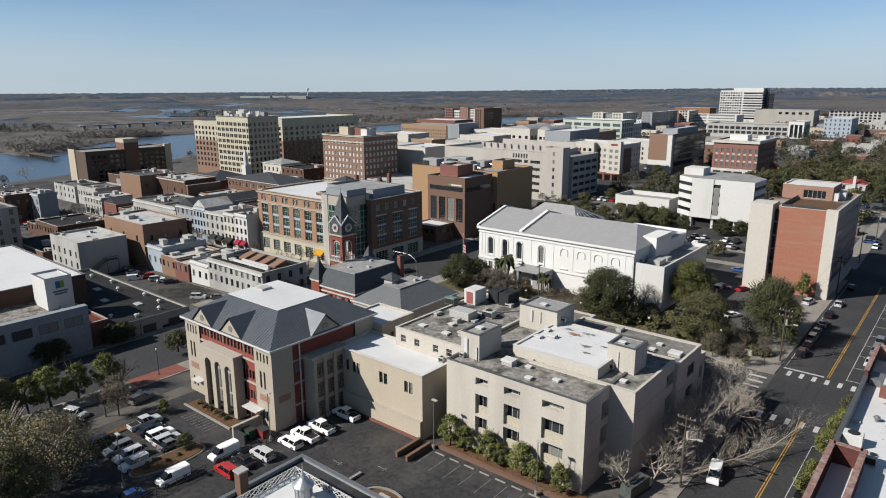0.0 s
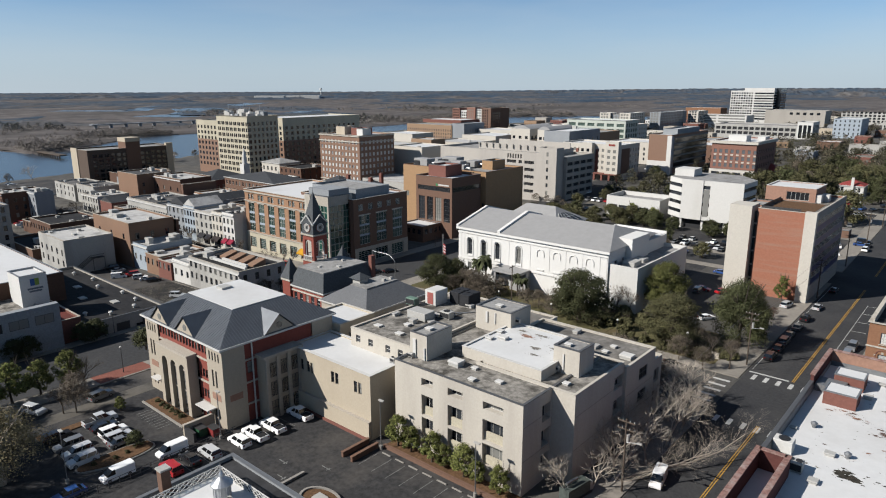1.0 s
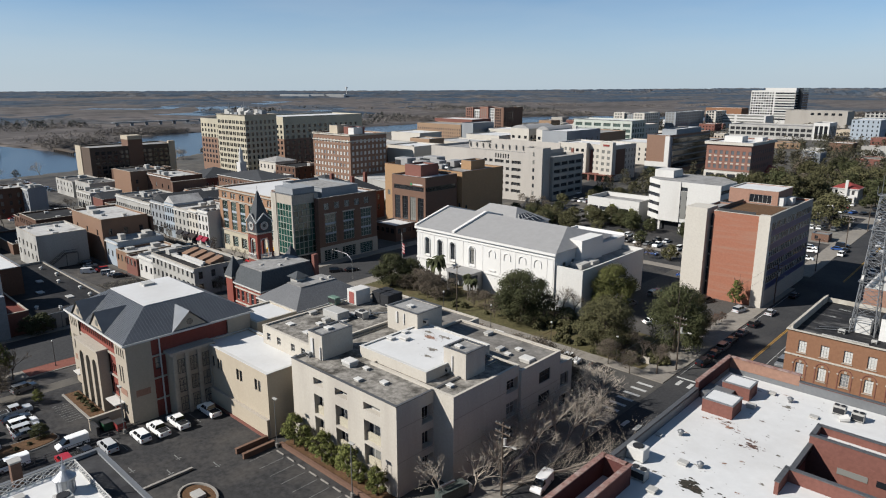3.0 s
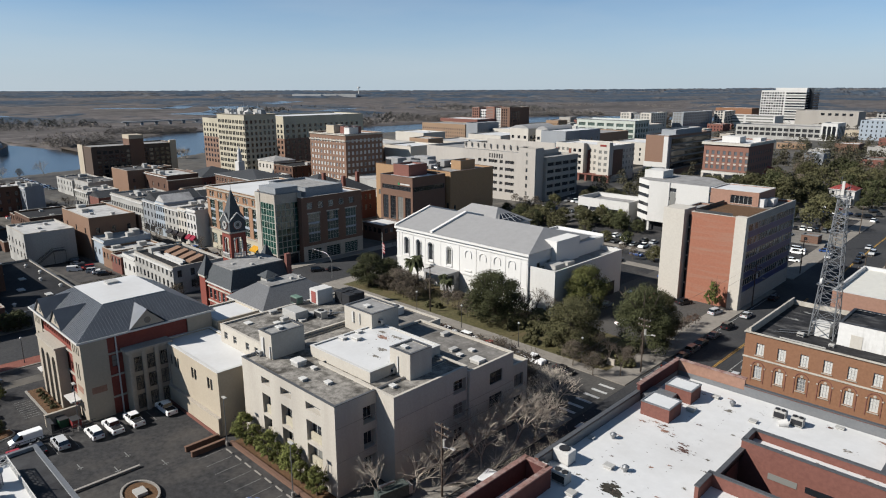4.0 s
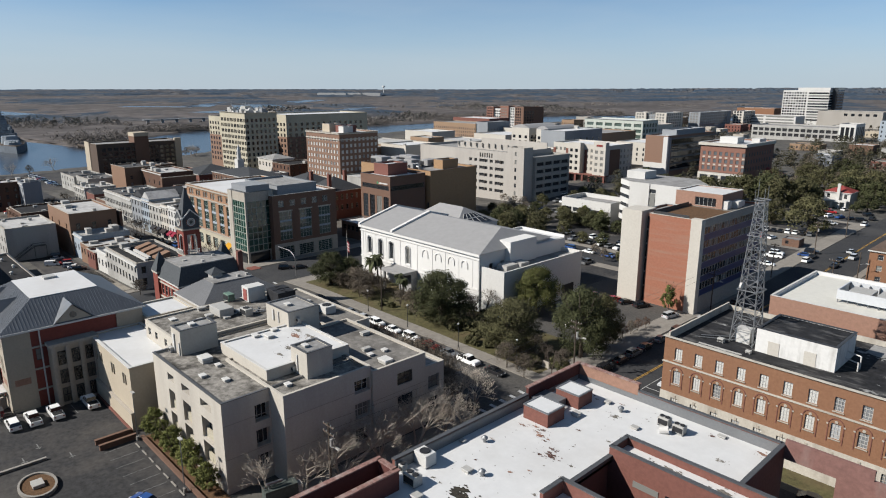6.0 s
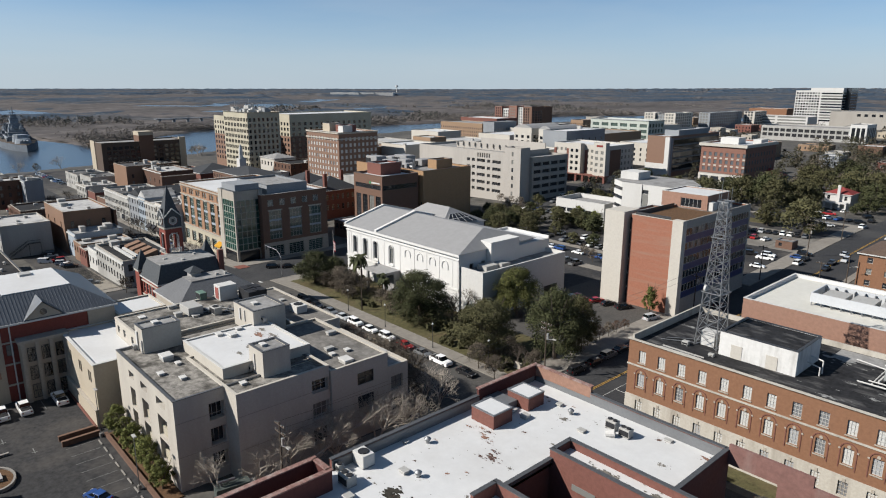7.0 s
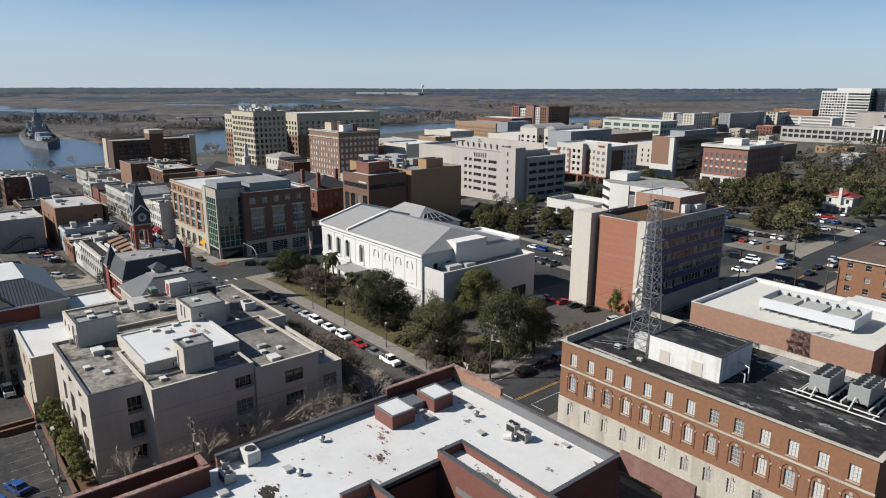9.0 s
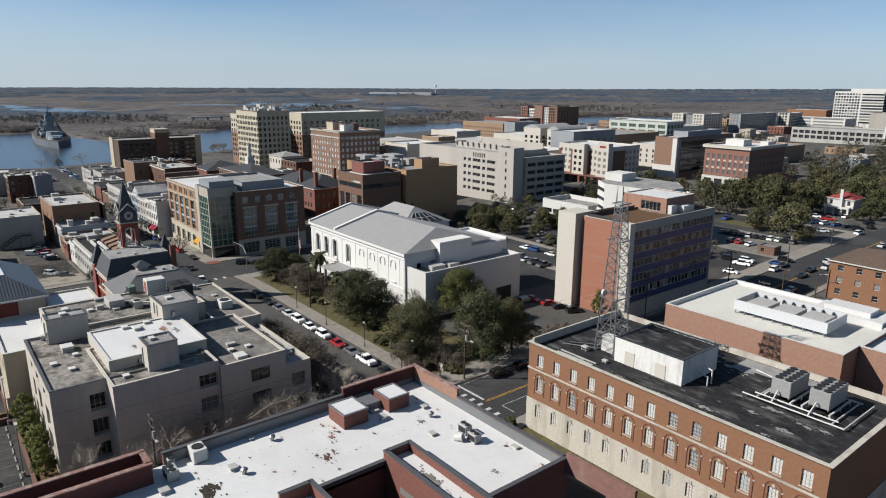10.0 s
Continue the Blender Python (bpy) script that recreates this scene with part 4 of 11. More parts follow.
# ---- the long brick block with arched windows, and its neighbours ----
def arched_block():
    x0, x1, y0, y1, top = -6.4, 37.0, 131.8, 154.0, 14.5
    stone = 5.4
    wins = [(2.4 + i * 3.24 - 0.6, 2.4 + i * 3.24 + 0.6, z, z + h) for i in range(13) for z, h in ((11.0, 2.0), (7.0, 2.2))]
    t = building("brick_block", "long orange-brick block with arched window bays and black felt roof", x0, x1, y0, y1, top, BRICK_ORANGE, FELT_BLEACHED, wins, (), parapet=0.55,
                 cap=LIMESTONE, cap_out=0.25, base=stone, style=(3, 4, FRAME_PALE, GLASS_PALE))
    bm = bmesh.new()
    low = [(2.4 + i * 3.24 - 0.6, 2.4 + i * 3.24 + 0.6, 2.6, 4.6) for i in range(13)]
    wall_face(bm, (x0 - 0.08, y0 - 0.08), (1, 0), x1 - x0 + 0.16, -1, stone, [(a + 0.08, b + 0.08, c, d) for a, b, c, d in low], 0.3)
    wall_face(bm, (x1 + 0.08, y0 - 0.08), (0, 1), y1 - y0, -1, stone, [])
    wall_face(bm, (x0 - 0.08, y1), (0, -1), y1 - y0 + 0.08, -1, stone, [])
    quad(bm, (x0 - 0.08, y0 - 0.08, stone), (x1 + 0.08, y0 - 0.08, stone), (x1 + 0.08, y0 + 0.02, stone), (x0 - 0.08, y0 + 0.02, stone))
    add_mesh(t, "stone_base", bm, LIMESTONE, "stained pale limestone ground storey")
    for a, b, c, d in low:
        ob = put_window(t, (x0, y0 - 0.08), (1, 0), (a, b, c, d), 0.22, 3, 4, STONE, GLASS_PALE, "grilled_window")
        ob.matrix_basis = Matrix.Translation(-t.matrix_world.translation) @ ob.matrix_basis
        add_box(t, "keystone", STONE, x0 + (a + b) / 2 - 0.18, x0 + (a + b) / 2 + 0.18, y0 - 0.16, y0 - 0.085, 4.62, 5.1)
    add_box(t, "string_course", LIMESTONE, x0 - 0.1, x1 + 0.1, y0 - 0.12, y0 - 0.004, 10.3, 10.55)
    # brick arch hoods with a stone roundel over each middle-storey window
    for i in range(13):
        cx = x0 + 2.4 + i * 3.24
        bm = bmesh.new()
        n, r, w = 12, 0.95, 0.16
        ring = [(cx - r, 6.4)] + [(cx - r * math.cos(math.pi * k / n), 9.0 + r * math.sin(math.pi * k / n)) for k in range(n + 1)] + [(cx + r, 6.4)]
        for (xa, za), (xb, zb) in zip(ring, ring[1:]):
            tube(bm, (xa, y0 - 0.01, za), (xb, y0 - 0.01, zb), 0.08, 0.08, 4, 0, False)
        add_mesh(t, "arch_hood", bm, BRICK_RED)
        bm = bmesh.new()
        tube(bm, (cx, y0 + 0.05, 9.45), (cx, y0 - 0.05, 9.45), 0.22, 0.22, 10)
        add_mesh(t, "roundel", bm, STONE)
        for sx in (-1.05, 1.05):
            add_box(t, "impost", STONE, cx + sx - 0.12, cx + sx + 0.12, y0 - 0.08, y0 - 0.004, 8.9, 9.1)
        for z in (10.94, 6.92):
            add_box(t, "sill", STONE, cx - 0.72, cx + 0.72, y0 - 0.12, y0 - 0.004, z - 0.08, z + 0.05)
    add_mesh(t, "roof_patch", boxes((17, 27, 149.5, 153.2, 13.955, 13.975)), ROOF_GREY, "pale re-laid membrane")
    add_mesh(t, "walkway_pipe", boxes((-2, 4.6, 133.2, 133.4, 14.0, 14.15), (-2, 4.6, 134.0, 134.2, 14.0, 14.15)), UNIT_GREY)
    add_mesh(t, "upstand", boxes((x0 + 0.31, x0 + 0.6, y0 + 0.4, y1 - 0.4, 13.96, 15.2), (x0 + 0.61, x1 - 0.4, y1 - 0.6, y1 - 0.31, 13.96, 14.75)), LIMESTONE, "pale rendered inner parapet")
    # plant room on the roof
    ph = building("plant_room", "white-painted plant room with mossy black roof on the brick block", 5.2, 16.1, 137.4, 146.2, 17.6, WHITE_STAINED, FELT_BLEACHED, (), (), parapet=0.08, cap=FRAME_DARK, base=13.7)
    for a in (7.0, 12.0):
        add_box(ph, "door", OFFWHITE, a, a + 1.6, 137.34, 137.396, 13.95, 16.0)


arched_block()
school = building("brick_building", "low brick building with a white roof and a screened plant well", -1.5, 27.0, 160.5, 184.0, 16.0, BRICK_ROSE, ROOF_CREAM, (), (), parapet=0.6, cap=TRIM_WHITE)
for a in ((-1.19, 26.69, 160.81, 160.95), (-1.19, 26.69, 183.55, 183.69), (-1.19, -1.05, 160.96, 183.54), (26.55, 26.69, 160.96, 183.54)):
    add_box(school, "upstand", ROOF_WHITE, *a, 15.3, 16.0)
add_mesh(school, "rear_roof_house", boxes((15.5, 26.2, 177.2, 183.2, 15.41, 16.6), (17, 24, 178.4, 182.4, 16.61, 17.4)), ROOF_WHITE)


def plant_well():
    SCREEN = material("screen_panel", (0.70, 0.72, 0.74), 0.5, spread=0.04, stain=(0.55, 0.57, 0.58))
    x0, x1, y0, y1, z0, z1 = 7.2, 22.0, 167.2, 174.6, 15.5, 17.7
    t = thing("plant_screen", "white panelled screen round rooftop machinery", "screen", at=((x0 + x1) / 2, (y0 + y1) / 2, z0))
    for a in ((x0, x1, y0, y0 + 0.2), (x0, x1, y1 - 0.2, y1), (x0, x0 + 0.2, y0 + 0.2, y1 - 0.2), (x1 - 0.2, x1, y0 + 0.2, y1 - 0.2)):
        add_box(t, "screen_wall", SCREEN, *a, z0 + 0.5, z1)
    for i in range(10):
        x = x0 + 0.2 + i * (x1 - x0 - 0.6) / 9
        add_box(t, "post", STEEL, x, x + 0.15, y0 + 0.02, y0 + 0.18, 15.4, z0 + 0.496)
        add_box(t, "brace", STEEL, x, x + 0.12, y1 - 0.9, y1 - 0.21, z0 + 0.6, z0 + 2.0)
    for i in range(3):
        add_box(thing("roof_machine", "grey louvred air handler inside the screen", "air conditioner", at=(x0 + 3 + i * 4, 171, 15.4)), "casing", UNIT_GREY, x0 + 1.4 + i * 4.4, x0 + 5 + i * 4.4, y0 + 1.4, y0 + 5.6, 15.4, 17.4)


plant_well()
building("brick_building", "brick wing with a white roof", 27.1, 60, 166, 190, 16.0, BRICK_ROSE, ROOF_WHITE, (), (), parapet=0.6, cap=TRIM_WHITE)

# ---- the white hall ----
def hall():
    x0, x1, y0, y1, eave = -108.5, -62.2, 147.9, 174.5, 14.4
    t = thing("hall", "white classical hall with arched windows and a pale grey pitched roof", "hall", at=(-85, 161, 0))
    centres = (-104.4, -99.6, -94.9, -88.0)
    real = [(c - x0 - 0.75, c - x0 + 0.75, 6.9, 10.8) for c in centres]
    low = [(c - x0 - 0.7, c - x0 + 0.7, 2.6, 4.6) for c in centres[:3]]
    bm = bmesh.new()
    wall_face(bm, (x0, y0), (1, 0), x1 - x0, -1, eave, real + low, 0.35)
    wall_face(bm, (x1, y0), (0, 1), y1 - y0, -1, eave, [(3.5, 4.8, 8, 11.4), (7.5, 8.8, 8, 11.4)], 0.3)
    wall_face(bm, (x1, y1), (-1, 0), x1 - x0, -1, eave, [])
    wall_face(bm, (x0, y1), (0, -1), y1 - y0, -1, eave, [])
    add_mesh(t, "wall", bm, WHITE_BRIGHT)
    for q in real + low:
        ob = put_window(t, (x0, y0), (1, 0), q, 0.35, 2, 4, FRAME_DARK, GLASS)
        ob.matrix_basis = Matrix.Translation(-t.matrix_world.translation) @ ob.matrix_basis
    # arched hoods, real and blind, and pilasters between them
    allc = centres + (-81.2, -76.3, -71.6, -67.0)
    for k, c in enumerate(allc):
        bm = bmesh.new()
        n, r = 12, 1.05
        if k < 4:
            # arched head of the window
            pts = [(c - 0.75 * math.cos(math.pi * i / n), 10.8 + 0.75 * math.sin(math.pi * i / n)) for i in range(n + 1)]
            f = bm.faces.new([bm.verts.new((a, y0 - 0.015, b)) for a, b in pts[::-1]])
            f.normal_update()
            add_mesh(t, "arched_pane", bm, GLASS)
            bm = bmesh.new()
        foot = 6.6 if k < 4 else 9.9
        ring = [(c - r, foot)] + [(c - r * math.cos(math.pi * i / n), 10.8 + r * math.sin(math.pi * i / n)) for i in range(n + 1)] + [(c + r, foot)]
        for (xa, za), (xb, zb) in zip(ring, ring[1:]):
            tube(bm, (xa, y0 - 0.05, za), (xb, y0 - 0.05, zb), 0.16, 0.16, 5, 0, False)
        add_mesh(t, "arch_hood", bm, WHITE_BRIGHT)
        add_box(t, "sill", WHITE_BRIGHT, c - 1.15, c + 1.15, y0 - 0.25, y0 - 0.004, 6.3, 6.6)
    for c in (-107.7, -106.6, -102.0, -97.2, -91.4, -84.6, -78.8, -74.0, -69.3, -64.6, -62.8):
        add_box(t, "pilaster", WHITE_BRIGHT, c - 0.35, c + 0.35, y0 - 0.07, y0 - 0.004, 5.7, 12.7)
    add_box(t, "cornice", WHITE_BRIGHT, x0 - 0.5, x1 + 0.5, y0 - 0.55, y0 - 0.004, 13.7, 14.38)
    add_box(t, "frieze", WHITE_BRIGHT, x0 - 0.15, x1 + 0.15, y0 - 0.2, y0 - 0.004, 12.75, 13.05)
    add_box(t, "belt_course", WHITE_BRIGHT, x0 - 0.1, x1 + 0.05, y0 - 0.25, y0 - 0.004, 5.3, 5.68)
    # roof: two slopes, hipped at the stage end, with an upstand across
    r0, ry, rz = x0 - 0.3, 161.2, 18.0
    e0, e1, f0, f1, hipx = x0 - 0.6, x1 + 0.6, y0 - 0.6, y1 + 0.6, -67.5
    bm = bmesh.new()
    quad(bm, (e0, f0, eave), (e1, f0, eave), (hipx, ry, rz), (e0, ry, rz))
    quad(bm, (e1, f1, eave), (e0, f1, eave), (e0, ry, rz), (hipx, ry, rz))
    tri3(bm, (e1, f0, eave), (e1, f1, eave), (hipx, ry, rz))
    tri3(bm, (e0, f1, eave), (e0, f0, eave), (e0, ry, rz))
    add_mesh(t, "roof", bm, ROOF_PALE)
    def upstand(x, w, h):
        bm = bmesh.new()
        for s, yy in ((1, f0), (-1, f1)):
            a, b = Vector((x, yy + 0.2 * s, eave + 0.1)), Vector((x, ry, rz + 0.1))
            for sx in (0,):
                v = [a + Vector((-w, 0, -0.2)), a + Vector((w, 0, -0.2)), b + Vector((w, 0, -0.2)), b + Vector((-w, 0, -0.2))]
                u = [p + Vector((0, 0, h + 0.2)) for p in v]
                quad(bm, *u)
                quad(bm, v[0], v[1], u[1], u[0])
                quad(bm, v[1], v[2], u[2], u[1])
                quad(bm, v[3], v[0], u[0], u[3])
        bmesh.ops.recalc_face_normals(bm, faces=bm.faces)
        add_mesh(t, "roof_upstand", bm, WHITE_BRIGHT)
    upstand(-94.4, 0.45, 0.45)
    upstand(e0 + 0.4, 0.35, 0.35)
    # stage house, side wing with its parapet, rear blocks
    add_mesh(t, "stage_house", boxes((-68.5, -60.5, 157, 167, 8, 16.0)), WHITE_BRIGHT)
    add_mesh(t, "rear_block", boxes((-76, -61.0, 167.2, 179.6, -1, 13.6)), WHITE_BRIGHT)
    add_mesh(t, "rear_roof", boxes((-75.6, -61.4, 167.6, 179.2, 13.604, 13.7)), ROOF_WHITE)
    add_mesh(t, "rear_parapet", boxes((-76, -61.0, 179.2, 179.6, 13.61, 14.3), (-76, -75.6, 167.2, 179.2, 13.61, 14.3)), WHITE_BRIGHT)
    w = boxes((-62.1, -54.8, 148.4, 148.8, -1, 11.3), (-55.2, -54.8, 148.8, 178.2, -1, 11.3), (-62.1, -54.8, 178.2, 178.6, -1, 11.3), (-62.1, -55.2, 148.8, 178.2, -1, 10.2))
    # duller white than the hall: the wing's shaded side put into its colour
    add_mesh(t, "side_wing", w, WHITE)
    add_mesh(t, "side_wing_roof", boxes((-62.1, -55.21, 148.81, 178.19, 10.204, 10.26)), ROOF_GREY)
    add_box(t, "loading_door", UNIT_DARK, -54.79, -54.7, 170.5, 175.5, 0, 3.6)
    add_box(t, "roof_unit", UNIT_GREY, -60.8, -57.6, 152.5, 156.5, 10.26, 11.4)
    add_box(t, "roof_unit", UNIT_GREY, -60.6, -57.8, 158, 161, 10.26, 11.1)
    # second pitched roof behind the ridge, with a steel-framed skylight in its end slope
    add_mesh(t, "rear_hall", boxes((-105.5, -86.5, 174.9, 181, -1, 14.2)), WHITE_BRIGHT)
    bm = bmesh.new()
    lo = ((-106, 163.5, 14.2), (-86, 163.5, 14.2), (-86, 181.5, 14.2), (-106, 181.5, 14.2))
    a, b = (-102, 172.5, 18.5), (-92, 172.5, 18.5)
    quad(bm, lo[0], lo[1], b, a)
    quad(bm, lo[2], lo[3], a, b)
    tri3(bm, lo[1], lo[2], b)
    tri3(bm, lo[3], lo[0], a)
    add_mesh(t, "rear_hall_roof", bm, ROOF_PALE)
    bm = bmesh.new()
    p = lambda f, g: Vector(lo[1]).lerp(Vector(lo[2]), 0.5 + (f - 0.5) * (1 - g)) + (Vector(b) - (Vector(lo[1]) + Vector(lo[2])) / 2) * g + Vector((0.12, 0, 0.12))
    quad(bm, p(0.12, 0.1), p(0.88, 0.1), p(0.8, 0.62), p(0.2, 0.62))
    add_mesh(t, "skylight", bm, GLASS, "dark steel-framed skylight")
    for f in (0.15, 0.3, 0.45, 0.6, 0.75, 0.87):
        bm = bmesh.new()
        tube(bm, p(f, 0.1), p(f, 0.62), 0.09, 0.09, 4)
        add_mesh(t, "skylight_bar", bm, TRIM_WHITE)
    bm = bmesh.new()
    tube(bm, p(0.12, 0.36), p(0.88, 0.36), 0.09, 0.09, 4)
    add_mesh(t, "skylight_rail", bm, TRIM_WHITE)
    # entrance porch on the park side
    add_mesh(t, "porch", boxes((-92.5, -84, 142.5, 147.6, 5.2, 5.9), (-92.3, -91.7, 142.8, 143.4, -1, 5.2), (-84.8, -84.2, 142.8, 143.4, -1, 5.2), (-89, -84, 145.5, 147.6, -1, 5.2)), ROOF_PALE)


hall()

# ---- the brick-and-white office tower ----
def office_tower():
    t = building("office_tower", "office tower with brick end wall, white shaft and blue glazing", -39.6, -26.4, 184.0, 218.7, 22.6, BRICK_STREAKED, ROOF_GRAVEL, (), (), parapet=0.5, cap=OFFWHITE, base=-1)
    add_box(t, "stair_shaft", OFFWHITE, -46.0, -40.6, 182.2, 189, -1, 23.2)
    add_box(t, "link", FRAME_DARK, -40.6, -39.5, 185.2, 187, -1, 21.6)
    for z in (3.8, 7.4, 11, 14.6, 18.2):
        add_box(t, "link_slab", OFFWHITE, -40.59, -39.61, 184.9, 185.19, z, z + 0.35)
    add_box(t, "corner_pier", OFFWHITE, -28.7, -26.1, 183.5, 185.3, -1, 22.9)
    bm = boxes((-26.38, -26.1, 185.31, 218.7, -1, 4.2), (-26.38, -26.1, 185.31, 218.7, 21.0, 22.9), (-26.38, -26.1, 218.0, 218.75, 4.2, 21.0))
    add_mesh(t, "side_wall", bm, CONCRETE)
    for k in range(5):
        z = 4.21 + k * 3.36
        add_box(t, "spandrel", SPANDREL_BLUE, -26.37, -26.2, 185.32, 217.98, z, z + 1.55)
        for j in range(22):
            ob = put_window(t, (-26.25, 185.4), (0, 1), (0.1 + j * 1.48, 1.4 + j * 1.48, z + 1.56, z + 3.34), 0.0, 1, 1, OFFWHITE, GLASS)
            ob.matrix_basis = Matrix.Translation(-t.matrix_world.translation) @ ob.matrix_basis
    building("roof_pavilion", "red-brick rooftop pavilion with white roof and glazed front", -43.6, -31.0, 204.4, 216.6, 25.8, BRICK_ROSE, ROOF_WHITE, [(5.4, 11.0, 22.4, 24.6)], (), parapet=0.2, cap=TRIM_WHITE, base=21.9,
             style=(5, 1, FRAME_PALE, GLASS))
    add_mesh(t, "terrace", boxes((-38.6, -28.0, 186, 203, 22.104, 22.16)), MULCH, "mossy brown roof terrace")
    add_mesh(t, "railing", boxes((-39.2, -39.1, 185, 203, 22.1, 23.2), (-39.2, -30, 185, 185.1, 22.1, 23.2)), FRAME_DARK)
    for k, (x, y) in enumerate(((-30.6, 206), (-29.4, 209.5), (-30.2, 213))):
        add_box(t, "roof_unit", WHITE, x - 0.9, x + 0.9, y - 1.2, y + 1.2, 22.1, 24.2 - 0.3 * k)
    building("office_tower", "brick rear of the office tower behind the stair shaft", -46, -39.7, 195, 204, 21.6, BRICK_ROSE, ROOF_GREY, (), (), parapet=0.4, cap=COPING, base=-1)


office_tower()

# ---- green-glass corner office ----
def glass_corner_office():
    bays = [(2.0 + i * 5.7, 5.4 + i * 5.7, 4.0, 13.9) for i in range(6)]
    top = [(2.1 + i * 5.7 + d, 3.5 + i * 5.7 + d, 15.0, 16.9) for i in range(6) for d in (0, 1.8)]
    doors = [(1.9 + i * 5.7, 5.5 + i * 5.7, -1.8, 1.9) for i in range(6)]
    t = building("corner_office", "tan-brick office with green glass corner and white roof", -193, -157.6, 133.5, 163, 18.4, material("amber_brick", (0.40, 0.235, 0.145), 0.88, stain=(0.33, 0.20, 0.13), streak=True), ROOF_WHITE, bays + top + doors, (), parapet=0.5, cap=OFFWHITE, cap_out=0.3, style=(3, 6, FRAME_PALE, GLASS_GREEN), depth=0.3)
    for a, b, c, d in bays:
        for z in (6.7, 10.1):
            add_box(t, "spandrel", BLUEGREY, -193 + a, -193 + b, 133.62, 133.74, z, z + 0.75)
        add_box(t, "lintel", LIMESTONE, -193 + a - 0.25, -193 + b + 0.25, 133.4, 133.49, 13.9, 14.25)
    bm = bmesh.new()
    wall_face(bm, (-193.05, 133.38), (1, 0), 35.45, -4, 3.6, doors, 0.12)
    add_mesh(t, "stone_base", bm, CREAM)
    add_box(t, "cornice", STONE, -193.2, -157.5, 133.2, 133.49, 14.3, 14.6)
    add_box(t, "cornice", STONE, -193.2, -157.5, 133.1, 133.49, 17.5, 17.9)
    add_box(t, "belt_course", STONE, -193.2, -157.5, 133.1, 133.37, 3.5, 3.85)
    big = [(2.3 + i * 7.3, 6.7 + i * 7.3, 4.2, 13.4) for i in range(3)]
    low = [(1.6 + i * 7.3, 7.0 + i * 7.3, -1.6, 2.0) for i in range(3)]
    w = building("corner_office", "shaded brown-brick wing with tall window bays and white roof", -170, -144.2, 140.2, 164, 18.8, BRICK_BROWN, ROOF_WHITE, (), big + low + [(2.0 + i * 4.1, 4.0 + i * 4.1, 15, 17) for i in range(5)], parapet=0.5, cap=OFFWHITE, style=(4, 6, FRAME_PALE, GLASS_GREEN))
    for a, b, c, d in big:
        for z in (6.9, 10.1):
            add_box(w, "spandrel", BLUEGREY, -144.34, -144.24, 140.2 + a, 140.2 + b, z, z + 0.6)
        add_box(w, "lintel", LIMESTONE, -144.19, -144.1, 140.2 + a - 0.3, 140.2 + b + 0.3, 13.4, 13.8)
    bm = bmesh.new()
    wall_face(bm, (-144.08, 140.2), (0, 1), 23.8, -2, 3.2, low, 0.12)
    add_mesh(w, "stone_base", bm, STONE)
    # glazed corner
    g = building("glass_corner", "green glass curtain wall between pale stone piers", -157.5, -146.5, 132.2, 141.5, 20.4, STONE, ROOF_GREY,
                 [(2.9 + i * 1.52, 4.3 + i * 1.52, 1.6 + k * 2.0, 3.5 + k * 2.0) for i in range(5) for k in range(8)],
                 [(0.5 + i * 1.62, 2.0 + i * 1.62, 1.6 + k * 2.0, 3.5 + k * 2.0) for i in range(5) for k in range(8)], parapet=0.4, cap=COPING, style=(1, 1, MULLION_GREEN, GLASS_TEAL), depth=0.08)
    add_box(g, "corner_pier", LIMESTONE, -157.6, -154.9, 132.0, 132.19, -2, 20.4)
    add_box(g, "corner_pier", LIMESTONE, -146.49, -146.2, 140.2, 141.6, -2, 20.4)
    add_box(g, "entrance_glass", GLASS, -154.4, -147.2, 132.0, 132.19, -2, 1.2)
    add_box(g, "entrance_glass", GLASS, -146.49, -146.3, 133.0, 139.6, -2, 1.2)
    add_box(g, "roof_screen", GREY, -156.5, -147, 133, 141, 20.5, 22.4)
    building("roof_screen", "dark grey metal attic on the corner office", -168, -146.5, 143.5, 158, 21.4, GREY, ROOF_GREY, (), (), parapet=0.6, base=18.3)
    awn = bmesh.new()
    quad(awn, (-162.8, 133.4, 1.9), (-162.8, 131.6, 0.7), (-158.6, 131.6, 0.7), (-158.6, 133.4, 1.9))
    quad(awn, (-162.8, 131.6, 0.7), (-162.8, 131.6, 0.3), (-158.6, 131.6, 0.3), (-158.6, 131.6, 0.7))
    bmesh.ops.recalc_face_normals(awn, faces=awn.faces)
    add_mesh(t, "awning", awn, material("yellow_canvas", (0.62, 0.32, 0.02), 0.8), "bright yellow canvas awning")


glass_corner_office()

